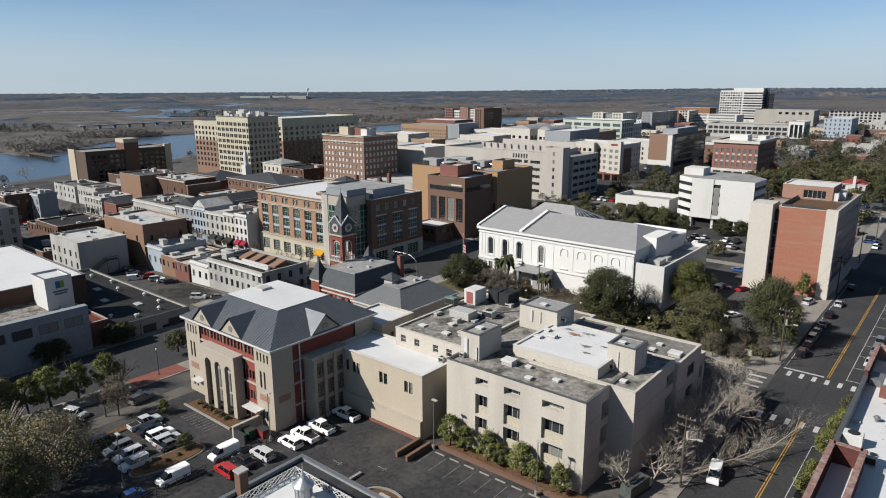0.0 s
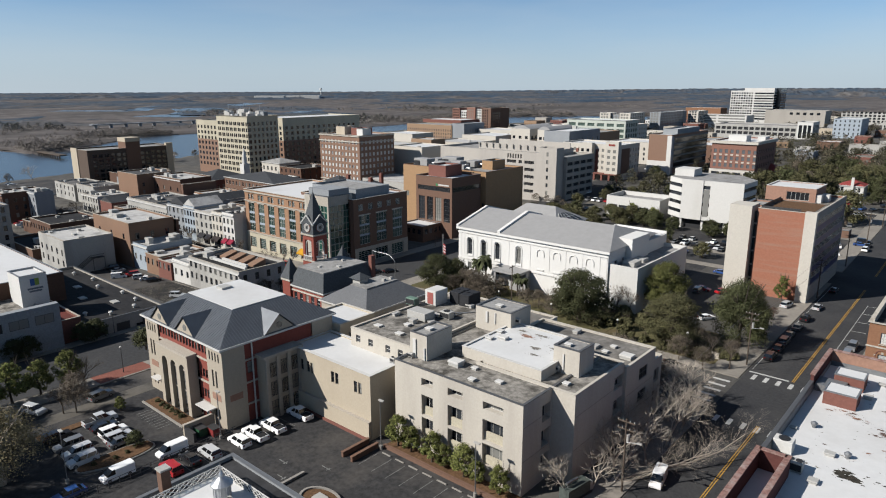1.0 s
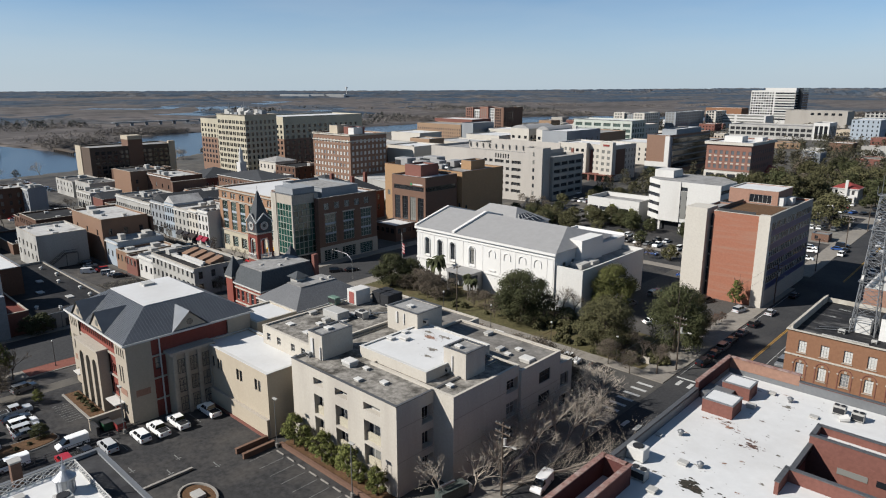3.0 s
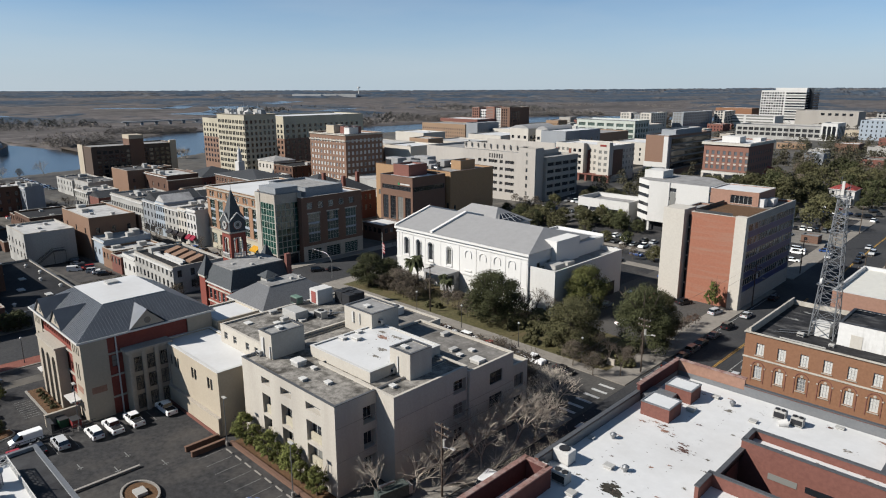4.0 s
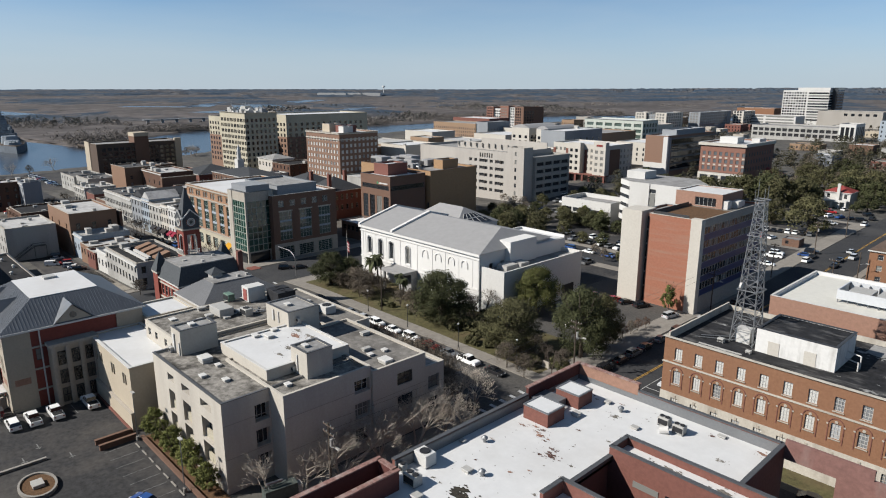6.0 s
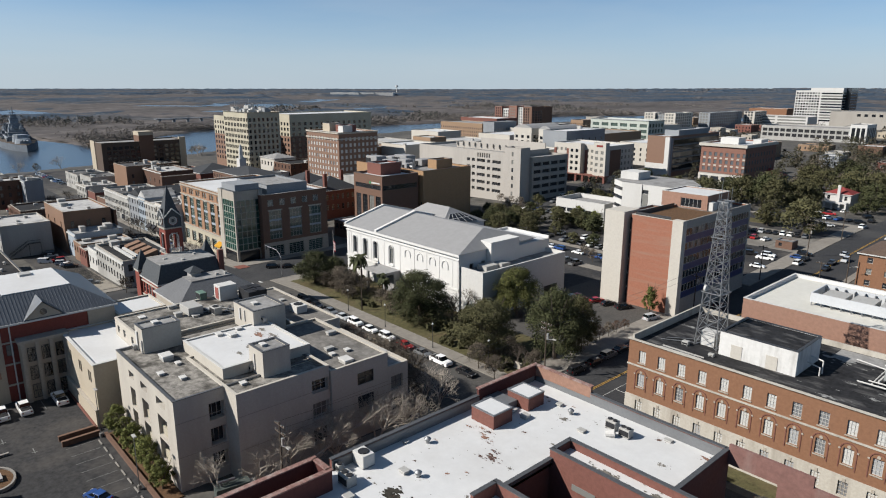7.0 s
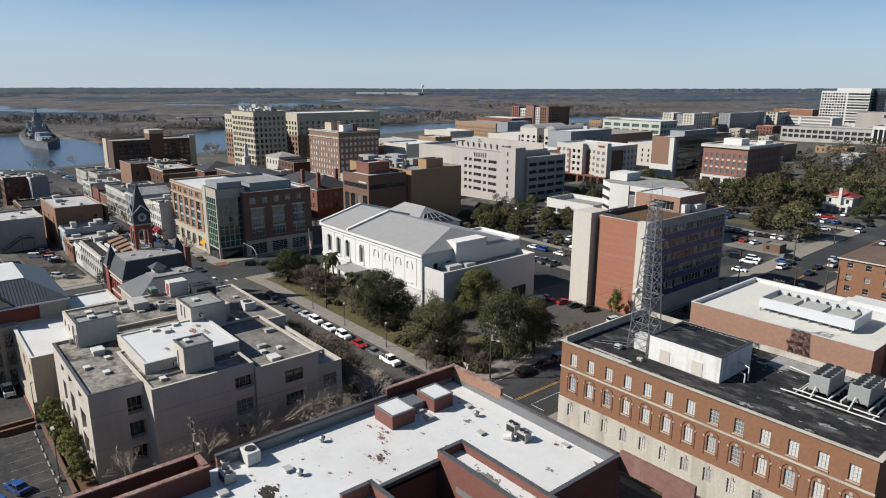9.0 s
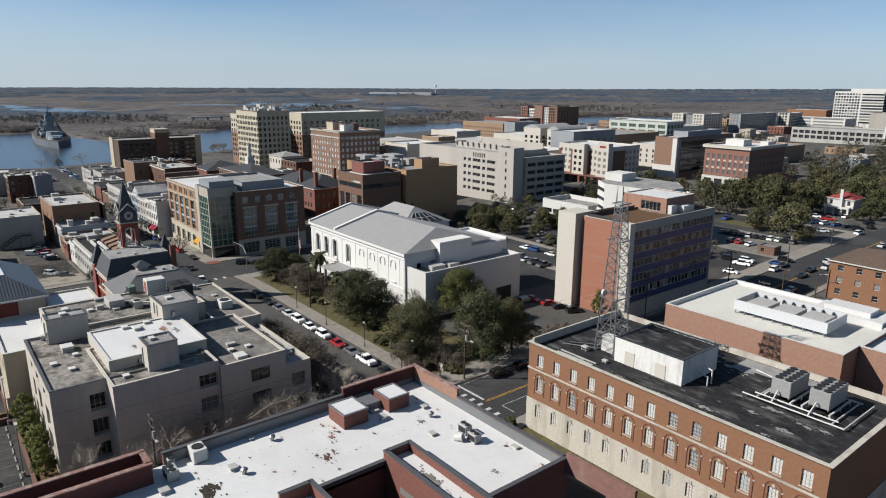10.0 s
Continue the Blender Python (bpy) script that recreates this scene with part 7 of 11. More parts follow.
# awnings over the shop windows
for x0, x1, c in ((-207.8, -203.4, (0.04, 0.03, 0.03)), (-201.2, -198.4, (0.30, 0.02, 0.05)), (-197.6, -194.8, (0.30, 0.02, 0.05)), (-212.4, -209.4, (0.03, 0.03, 0.04)), (-217.4, -213.6, (0.03, 0.03, 0.035))):
    g = gz(x0, 128) + 3.2
    bm = bmesh.new()
    for p in (((x0, 129.1, g + 1.2), (x0, 127.6, g), (x1, 127.6, g), (x1, 129.1, g + 1.2)), ((x0, 127.6, g), (x0, 127.6, g - 0.4), (x1, 127.6, g - 0.4), (x1, 127.6, g)),
              ((x0, 129.1, g + 1.2), (x0, 129.1, g), (x0, 127.6, g), (x0, 127.6, g)), ((x1, 129.1, g), (x1, 129.1, g + 1.2), (x1, 127.6, g), (x1, 127.6, g))):
        quad(bm, *p) if len(set(p)) == 4 else tri3(bm, *dict.fromkeys(p))
    bmesh.ops.recalc_face_normals(bm, faces=bm.faces)
    part("canvas", bm, material("awning_canvas", c, 0.85), thing("awning", "sloping canvas shop awning on the street front", "awning"))
# mall-like white blocks behind the deck
add_box(deck, "ramp_wall", DECK_WALL, -205, -161.2, 282, 282.4, 21.2, 24.0, "upper ramp wall of the top level")
add_box(deck, "ramp_wall", DECK_WALL, -205, -161.2, 300, 300.4, 21.2, 25.0, "upper ramp wall of the top level")
for i in range(11):
    add_box(deck, "beam_stub", CONCRETE, -204.5 + i * 4.2, -203.9 + i * 4.2, 281.2, 281.99, 22.4, 24.3)
shop(-262, -240, 276, 300, 19.8, "P", "w", (), (), note="windowless store block")
shop(-280, -263, 274, 284, 17.4, "C", "g", (), (), note="tan-brick store end")
shop(-330, -262, 306, 330, 16.2, "L", "d", (12, 1, 11, 3), (), note="large store block")
shop(-300, -282, 331, 345, 18.6, "C", "d", (5, 3, 6, 4), (3, 3, 6, 4), note="brick store block")
shop(-300, -260, 285, 304, 15.2, "C", "w", (), (), note="store block")
shop(-258, -226, 306, 330, 16.0, "P", "g", (8, 2, 8, 4), (), note="large store block")
shop(-225, -190, 308, 330, 17.6, "L", "d", (9, 3, 6, 3.8), (6, 3, 6, 3.8), note="office block")
for x0, x1, top in ((-253, -238, 24.8), (-232, -222, 24.6)):
    ap = building("apartment_block", "cream apartment tower with balconies and a low barrel roof", x0, x1, 380, 412, top, OFFWHITE, ROOF_PALE,
                  [(1.2 + i * (x1 - x0) / 3, 3.4 + i * (x1 - x0) / 3, 5 + k * 3.3, 6.9 + k * 3.3) for i in range(3) for k in range(5)], [(2 + i * 4.2, 4.4 + i * 4.2, 5 + k * 3.3, 7.1 + k * 3.3) for i in range(7) for k in range(5)], cap=WHITE, parapet=0.3)
    for k in range(5):
        add_box(ap, "balcony", TAN, x1 + 0.01, x1 + 1.6, 382, 390, 4.4 + k * 3.3, 4.7 + k * 3.3)
        add_box(ap, "balcony_rail", FRAME_DARK, x1 + 1.5, x1 + 1.6, 382, 390, 4.75 + k * 3.3, 5.7 + k * 3.3)
    bm = bmesh.new()
    for a, b in zip(range(8), range(1, 9)):
        p = [(x0 + (x1 - x0) * q / 8, top + 0.1 + 2.2 * math.sin(math.pi * q / 8)) for q in (a, b)]
        quad(bm, (p[0][0], 380, p[0][1]), (p[1][0], 380, p[1][1]), (p[1][0], 411, p[1][1]), (p[0][0], 411, p[0][1]))
        quad(bm, (p[0][0], 380, top + 0.1), (p[1][0], 380, top + 0.1), (p[1][0], 380, p[1][1]), (p[0][0], 380, p[0][1]))
    add_mesh(ap, "barrel_roof", bm, ROOF_PALE)
shop(-221.8, -203.5, 372, 412, 25.0, "G", "w", (), (6, 5, 5, 3.4), note="grey-walled apartment wing", name="apartment_block")
shop(-238, -200, 340, 366, 15.5, "P", "w", (8, 3, 4, 3.6), (6, 3, 4, 3.6), note="apartment building", name="apartment_block")
shop(-300, -266, 350, 380, 16, "P", "d", (8, 3, 4, 4), (), note="office building")
shop(-504, -440, 540, 572, 12.6, "C", "g", (20, 4, 2, 3.6), (8, 4, 2, 3.6), note="riverside office building", name="office_building")
shop(-439.8, -424, 541, 575, 14.8, "G", "g", (), (8, 4, 2, 3.6), note="glazed end of the riverside offices", name="office_building")
shop(-535, -476, 600, 634, 14.4, "R", "w", (14, 4, 2, 3.6), (8, 4, 2, 3.6), note="riverside apartment row", name="apartment_block")
shop(-420, -372, 560, 590, 9.0, "P", "w", (10, 2, 2, 3.8), (), note="riverside hall")
for i, (x0, x1, y0, y1, top, m, w) in enumerate(((-564, -552, 690, 712, 24.0, BRICK_PLUM, "plum-brick"), (-551.8, -540, 692, 712, 21.6, WHITE, "white"), (-539.8, -526, 690, 714, 25.4, BRICK_PLUM, "plum-brick"), (-525.8, -516, 692, 714, 23.6, WHITE, "white"), (-515.8, -501, 690, 730, 25.0, BRICK_BROWN, "brown-brick"))):
    building("apartment_block", f"{w} bay of the tall riverside apartments", x0, x1, y0, y1, top, m, ROOF_WHITE, [(1.5 + a * 3.4, 3.6 + a * 3.4, -3 + k * 3.4, -0.8 + k * 3.4) for a in range(max(2, int((x1 - x0) / 3.8))) for k in range(8 if top > 23 else 7)],
             [(2 + a * 5, 5 + a * 5, -3 + k * 3.4, -0.8 + k * 3.4) for a in range(4) for k in range(7)] if i == 4 else (), cap=TRIM_WHITE)
shop(-470, -430, 470, 500, 8, "P", "w", (), (), note="boat shed")
shop(-300, -238, 455, 512, 17.4, "C", "g", (12, 3, 4, 4), (10, 1, 9, 4), note="courthouse annex")
shop(-338, -304, 432, 470, 14.0, "P", "w", (8, 2, 4, 4), (6, 2, 4, 4), note="low offices")
MINT = material("pale_mint_render", (0.58, 0.62, 0.56), 0.85, spread=0.06, stain=(0.44, 0.48, 0.43), streak=True)
building("office_building", "pale mint office with deep green-tinted window bays", -293, -238, 522, 546, 24.6, MINT, ROOF_WHITE, [(2 + i * 9, 8.6 + i * 9, 6 + k * 4.4, 8.6 + k * 4.4) for i in range(6) for k in range(4)],
         [(1.5 + i * 4.4, 4.6 + i * 4.4, 6 + k * 4.4, 8.8 + k * 4.4) for i in range(5) for k in range(4)], cap=WHITE, cap_out=0.6, style=(2, 1, FRAME_PALE, GLASS_GREEN), depth=0.6)
for i, (x0, x1, y0, y1, top, m) in enumerate(((-386, -372, 760, 776, 20.4, OFFWHITE), (-371.8, -360, 763, 790, 18.8, GREY), (-359.8, -346, 760, 800, 20.6, OFFWHITE), (-345.8, -332, 815, 900, 20.0, GREY), (-331.8, -318, 905, 940, 19.6, OFFWHITE))):
    building("apartment_block", "apartment row of pale fins and dark grey bays", x0, x1, y0, y1, top, m, ROOF_WHITE, [(1.5 + a * 3.6, 3.9 + a * 3.6, 4 + k * 3.3, 6.2 + k * 3.3) for a in range(int((x1 - x0) / 3.8)) for k in range(5)],
             [(2 + a * 5, 5.4 + a * 5, 4 + k * 3.3, 6.4 + k * 3.3) for a in range(int((y1 - y0) / 5.4)) for k in range(5)], cap=WHITE)
shop(-186, -146, 470, 500, 13.0, "N", "w", (6, 2, 4, 4), (), note="low brick store")
shop(-132, -108, 760, 800, 20.5, "B", "w", (6, 4, 4, 4), (8, 4, 4, 4), note="blue-grey glazed office", name="office_building")
shop(-410, -354, 1100, 1130, 17.5, "O", "w", (10, 3, 4, 4), (), note="ochre apartment row", name="apartment_block")

shop(-324, -258, 570, 610, 18.0, "P", "g", (14, 4, 4, 4), (9, 4, 4, 4), note="long office building", name="office_building")
shop(-210, -168, 440, 470, 15.0, "P", "w", (9, 3, 3, 3.4), (6, 3, 3, 3.4), note="inn")
shop(-190, -150, 520, 560, 12.0, "C", "g", (8, 2, 3, 3.6), (8, 2, 3, 3.6), note="offices")


def tall_office():
    x0, x1, y0, y1, top = -318.5, -260.0, 1030, 1066, 45.0
    t = building("tower_block", "tall white office tower with dark window grid and bands", x0, x1, y0, y1, top, WHITE, ROOF_GREY, (), (), cap=WHITE)
    for k in range(11):
        z = 5 + k * 3.55
        for i in range(9):
            add_box(t, "window", GLASS, x0 + 1.2 + i * 3.4, x0 + 3.4 + i * 3.4, y0 - 0.3, y0 - 0.01, z, z + 2.2)
        add_box(t, "window_band", GLASS, x0 + 33, x1 - 0.4, y0 - 0.3, y0 - 0.01, z, z + 2.0)
        add_box(t, "window_band", GLASS, x1 + 0.01, x1 + 0.4, y0 + 0.4, y1 - 1, z, z + 2.5)
    add_box(t, "crown", WHITE, x0 + 18, x1 - 0.2, y0 + 2, y1 - 1, top + 0.1, 48.6)
    add_box(t, "dark_shaft", GLASS, x1 + 0.41, x1 + 6, y0 + 12, y1 + 3, 0, 48.8, "dark glazed lift shaft")
    for k in range(12):
        add_box(t, "spandrel", BLUEGREY, x1 + 6.01, x1 + 6.3, y0 + 12.2, y1 + 2.8, 5.2 + k * 3.55, 6.2 + k * 3.55, "blue-grey spandrel band")


tall_office()
building("podium", "broad grey concrete podium of the tower", -254, -182, 975, 1010, 20.5, CONCRETE, ROOF_GREY, [(30 + i * 8, 34 + i * 8, 15, 18) for i in range(5)], (), cap=CONCRETE)
building("podium", "low white offices with long window bands", -337, -264, 930, 962, 14, WHITE, ROOF_GREY, [(2, 34, 5 + k * 3.6, 6.8 + k * 3.6) for k in range(3)] + [(37, 71, 5 + k * 3.6, 6.8 + k * 3.6) for k in range(3)], (), cap=WHITE)
building("podium", "blue-grey apartment terrace beside the tower", -176, -110, 1040, 1070, 16.5, SMALL["L"], ROOF_GREY, [(2 + i * 5, 5 + i * 5, 5 + k * 3.6, 7.4 + k * 3.6) for i in range(12) for k in range(4)], [(2 + i * 5, 5 + i * 5, 5 + k * 3.6, 7.4 + k * 3.6) for i in range(5) for k in range(4)], cap=WHITE)
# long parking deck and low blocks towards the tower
# arcade filled with dark panes, the parking levels' shade painted in
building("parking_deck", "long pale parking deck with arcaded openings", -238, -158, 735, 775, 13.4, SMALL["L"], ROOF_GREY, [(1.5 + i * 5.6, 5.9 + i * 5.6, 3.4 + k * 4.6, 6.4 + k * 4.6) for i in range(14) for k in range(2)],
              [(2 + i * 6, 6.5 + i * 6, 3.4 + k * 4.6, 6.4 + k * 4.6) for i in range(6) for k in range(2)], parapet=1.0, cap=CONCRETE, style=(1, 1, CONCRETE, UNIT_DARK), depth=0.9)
building("parking_deck", "taller glazed stair corner of the long deck", -157.8, -144, 733, 760, 17.6, WHITE, ROOF_GREY, [(1.4 + i * 4, 4.4 + i * 4, 2, 14.6) for i in range(3)], [(2 + i * 5, 6 + i * 5, 2, 14.6) for i in range(5)], cap=WHITE, style=(1, 1, FRAME_DARK, GLASS), depth=0.5)
rng = random.Random(5)
spots = []
for _ in range(2600):
    x, y = rng.uniform(-560, 130), rng.uniform(410, 1250)
    w, d = rng.uniform(9, 23), rng.uniform(9, 23)
    if x - w < ramp_at(y, EAST_BANK) + 20 or x < -330 and y < 620 or (-340 < x < -130 and y < 620) or (-280 < x + w and x < -100 and 660 < y < 812) or (-345 < x + w and x < -105 and 915 < y < 1090) or (-400 < x + w and x < -310 and 745 < y < 950) or x > -60 and y < 470 or -130 < x + w and x < -80 and y < 420:
        continue
    if any(abs(x - a) < (w + b) / 2 + 6 and abs(y - c) < (d + e) / 2 + 6 for a, b, c, e in spots):
        continue
    spots.append((x, w, y, d))
for x, w, y, d in spots[:170]:
    if x > -100 and y < 600 and w * d < 260:
        continue
    tall = rng.choice((5, 6, 7, 9, 11)) if x < -80 else rng.choice((4, 5, 6, 7))
    n, st = max(3, int(w / 3.4)), max(1, int(tall / 3.8))
    shop(x - w / 2, x + w / 2, y - d / 2, y + d / 2, gz(x, y) + tall, rng.choice("WPCRNGKSTLL"), rng.choice("wdgsv"), (n, st, 1.6, 3.5), (max(3, int(d / 3.4)), st, 1.6, 3.5), note="low-rise town building")


house(-5.0, 22, 238.5, 258, 10.4, 13.6, BRICK_ORANGE, SHINGLE_BROWN, "three-storey orange-brick apartment house with brown hipped roof", [(2 + i * 4.2, 3.3 + i * 4.2, z, z + 1.5) for i in range(6) for z in (2, 5, 8)], [(2 + i * 5, 3.3 + i * 5, z, z + 1.5) for i in range(3) for z in (2, 5, 8)])
mission = house(-51, -41, 352, 362, 8.6, 11.0, WHITE, TILE_RED, "white stucco mission house with red tile roof and arched porch", [(1.0, 2.2, 6.0, 7.8), (7.6, 8.8, 6.0, 7.8)])
add_box(mission, "chimney", WHITE, -46.0, -44.9, 350.8, 351.5, 0, 12.4, "tall white stucco chimney")
add_box(mission, "porch", WHITE, -50.5, -41.5, 348.9, 351.55, 4.9, 5.4)
for x in (-50.4, -47.4, -44.6, -42.2):
    add_box(mission, "porch_pier", WHITE, x, x + 0.7, 349.0, 349.6, -1, 4.89)
house(-98, -84, 386, 399, 8.4, 12.0, material("ochre_stucco", (0.62, 0.40, 0.12), 0.85), TILE_RED, "ochre house with bright red tile roof among the trees")
for x in (-97.4, -94.6):
    add_box(thing("chimney", "ochre chimney stack beside the red roof", "chimney", at=(x, 385, 2)), "shaft", TAN, x, x + 1.2, 384.4, 385.6, 2, 13.6)

# ---- plants ----
LOT_CARS = []


def quads_mesh(name, centres, normals_out, sizes, mat, rng, aspect=0.7, ruffle=0.7):
    """Many small leaf sprays: a tilted quad at every centre."""
    n = len(centres)
    d = normals_out + rng.normal(0, ruffle, (n, 3))
    d /= np.linalg.norm(d, axis=1)[:, None] + 1e-9
    a = np.cross(d, rng.normal(0, 1, (n, 3)))
    a /= np.linalg.norm(a, axis=1)[:, None] + 1e-9
    b = np.cross(d, a)
    s = sizes[:, None]
    v = np.empty((n, 4, 3))
    v[:, 0] = centres - a * s - b * s * aspect * 0.5
    v[:, 1] = centres + a * s * 0.4 - b * s * aspect
    v[:, 2] = centres + a * s + b * s * aspect * 0.4
    v[:, 3] = centres - a * s * 0.5 + b * s * aspect
    data = bpy.data.meshes.new(name)
    data.from_pydata(v.reshape(-1, 3).tolist(), [], np.arange(n * 4).reshape(n, 4).tolist())
    data.materials.append(mat)
    return data


def crown_mesh(seed, radius, height, base, lobes, per, size, mat, name="crown", flat=1.0, slack=1.0):
    """A crown of leaf sprays gathered on uneven lobes, with gaps between them."""
    rng = np.random.default_rng(seed)
    cs, ns = [], []
    for k in range(lobes):
        ang, f = rng.uniform(0, math.tau), (k + 0.5) / lobes
        h = rng.uniform(0.02, 1)
        reach = math.sqrt(max(0.05, 1 - (h * 1.02) ** 2.2)) * (0.72 + 0.28 * min(1, h * 3))
        rr = radius * 0.74 * reach * math.sqrt(rng.uniform(0.15, 1))
        c = np.array((rr * math.cos(ang), rr * math.sin(ang), base + height * (0.1 + 0.74 * h)))
        r = radius * rng.uniform(0.16, 0.34) * slack
        m = int(per * rng.uniform(0.6, 1.3))
        d = rng.normal(0, 1, (m, 3))
        d /= np.linalg.norm(d, axis=1)[:, None]
        q = rng.uniform(0.5, 1.08, m)[:, None]
        cs.append(c + d * r * q * (1, 1, 0.72 * flat))
        ns.append(d + np.array((0, 0, 0.5)))
    c, nrm = np.vstack(cs), np.vstack(ns)
    return quads_mesh(name, c, nrm, rng.uniform(0.5, 1.2, len(c)) * size, mat, rng, ruffle=0.42)


def trunk_mesh(seed, height, r0, limbs, spread, mat):
    rng = random.Random(seed)
    bm = bmesh.new()
    p, r = Vector((0, 0, -0.3)), r0
    top = Vector((rng.uniform(-0.4, 0.4), rng.uniform(-0.4, 0.4), height * 0.45))
    mid = (p + top) / 2 + Vector((rng.uniform(-0.2, 0.2), rng.uniform(-0.2, 0.2), 0))
    tube(bm, p, mid, r, r * 0.8, 7)
    tube(bm, mid, top, r * 0.8, r * 0.65, 7)
    for i in range(limbs):
        a = math.tau * i / limbs + rng.uniform(-0.4, 0.4)
        s = rng.uniform(0.4, 1.0) * spread
        k = top + Vector((math.cos(a) * s * 0.5, math.sin(a) * s * 0.5, height * rng.uniform(0.12, 0.25)))
        e = k + Vector((math.cos(a) * s * 0.5, math.sin(a) * s * 0.5, height * rng.uniform(0.1, 0.3)))
        start = mid.lerp(top, rng.uniform(0.5, 1))
        tube(bm, start, k, r * 0.42, r * 0.28, 5)
        tube(bm, k, e, r * 0.28, r * 0.1, 5)
        for _ in range(2):
            b = a + rng.uniform(-0.9, 0.9)
            tube(bm, k, k + Vector((math.cos(b) * s * 0.4, math.sin(b) * s * 0.4, height * rng.uniform(0.08, 0.25))), r * 0.2, r * 0.07, 4)
    return mesh_of("trunk", bm, mat)


def bare_mesh(seed, height, r0, lean, mat, depth=5, spread=0.6, first=3):
    """A leafless tree: limbs that fork down to thin twigs."""
    rng = random.Random(seed)
    bm = bmesh.new()
    def grow(p, d, ln, r, left):
        q = p + d * ln
        tube(bm, p, q, r, r * 0.68, 6 if left > 3 else 4 if left > 1 else 3, 0, False)
        if left == 0:
            return
        for _ in range(first if left == depth else rng.choice((2, 3, 3))):
            w = Vector((rng.gauss(0, 1), rng.gauss(0, 1), rng.gauss(0, 0.7)))
            nd = (d + w * spread * (0.55 if left == depth else 0.75) + Vector((0, 0, 0.06)) + lean * 0.12).normalized()
            grow(q, nd, ln * rng.uniform(0.62, 0.88), r * 0.62, left - 1)
    grow(Vector((0, 0, -0.3)), (Vector((0, 0, 1)) + lean).normalized(), height * 0.27, r0, depth)
    return mesh_of("branches", bm, mat)


TREES = {}


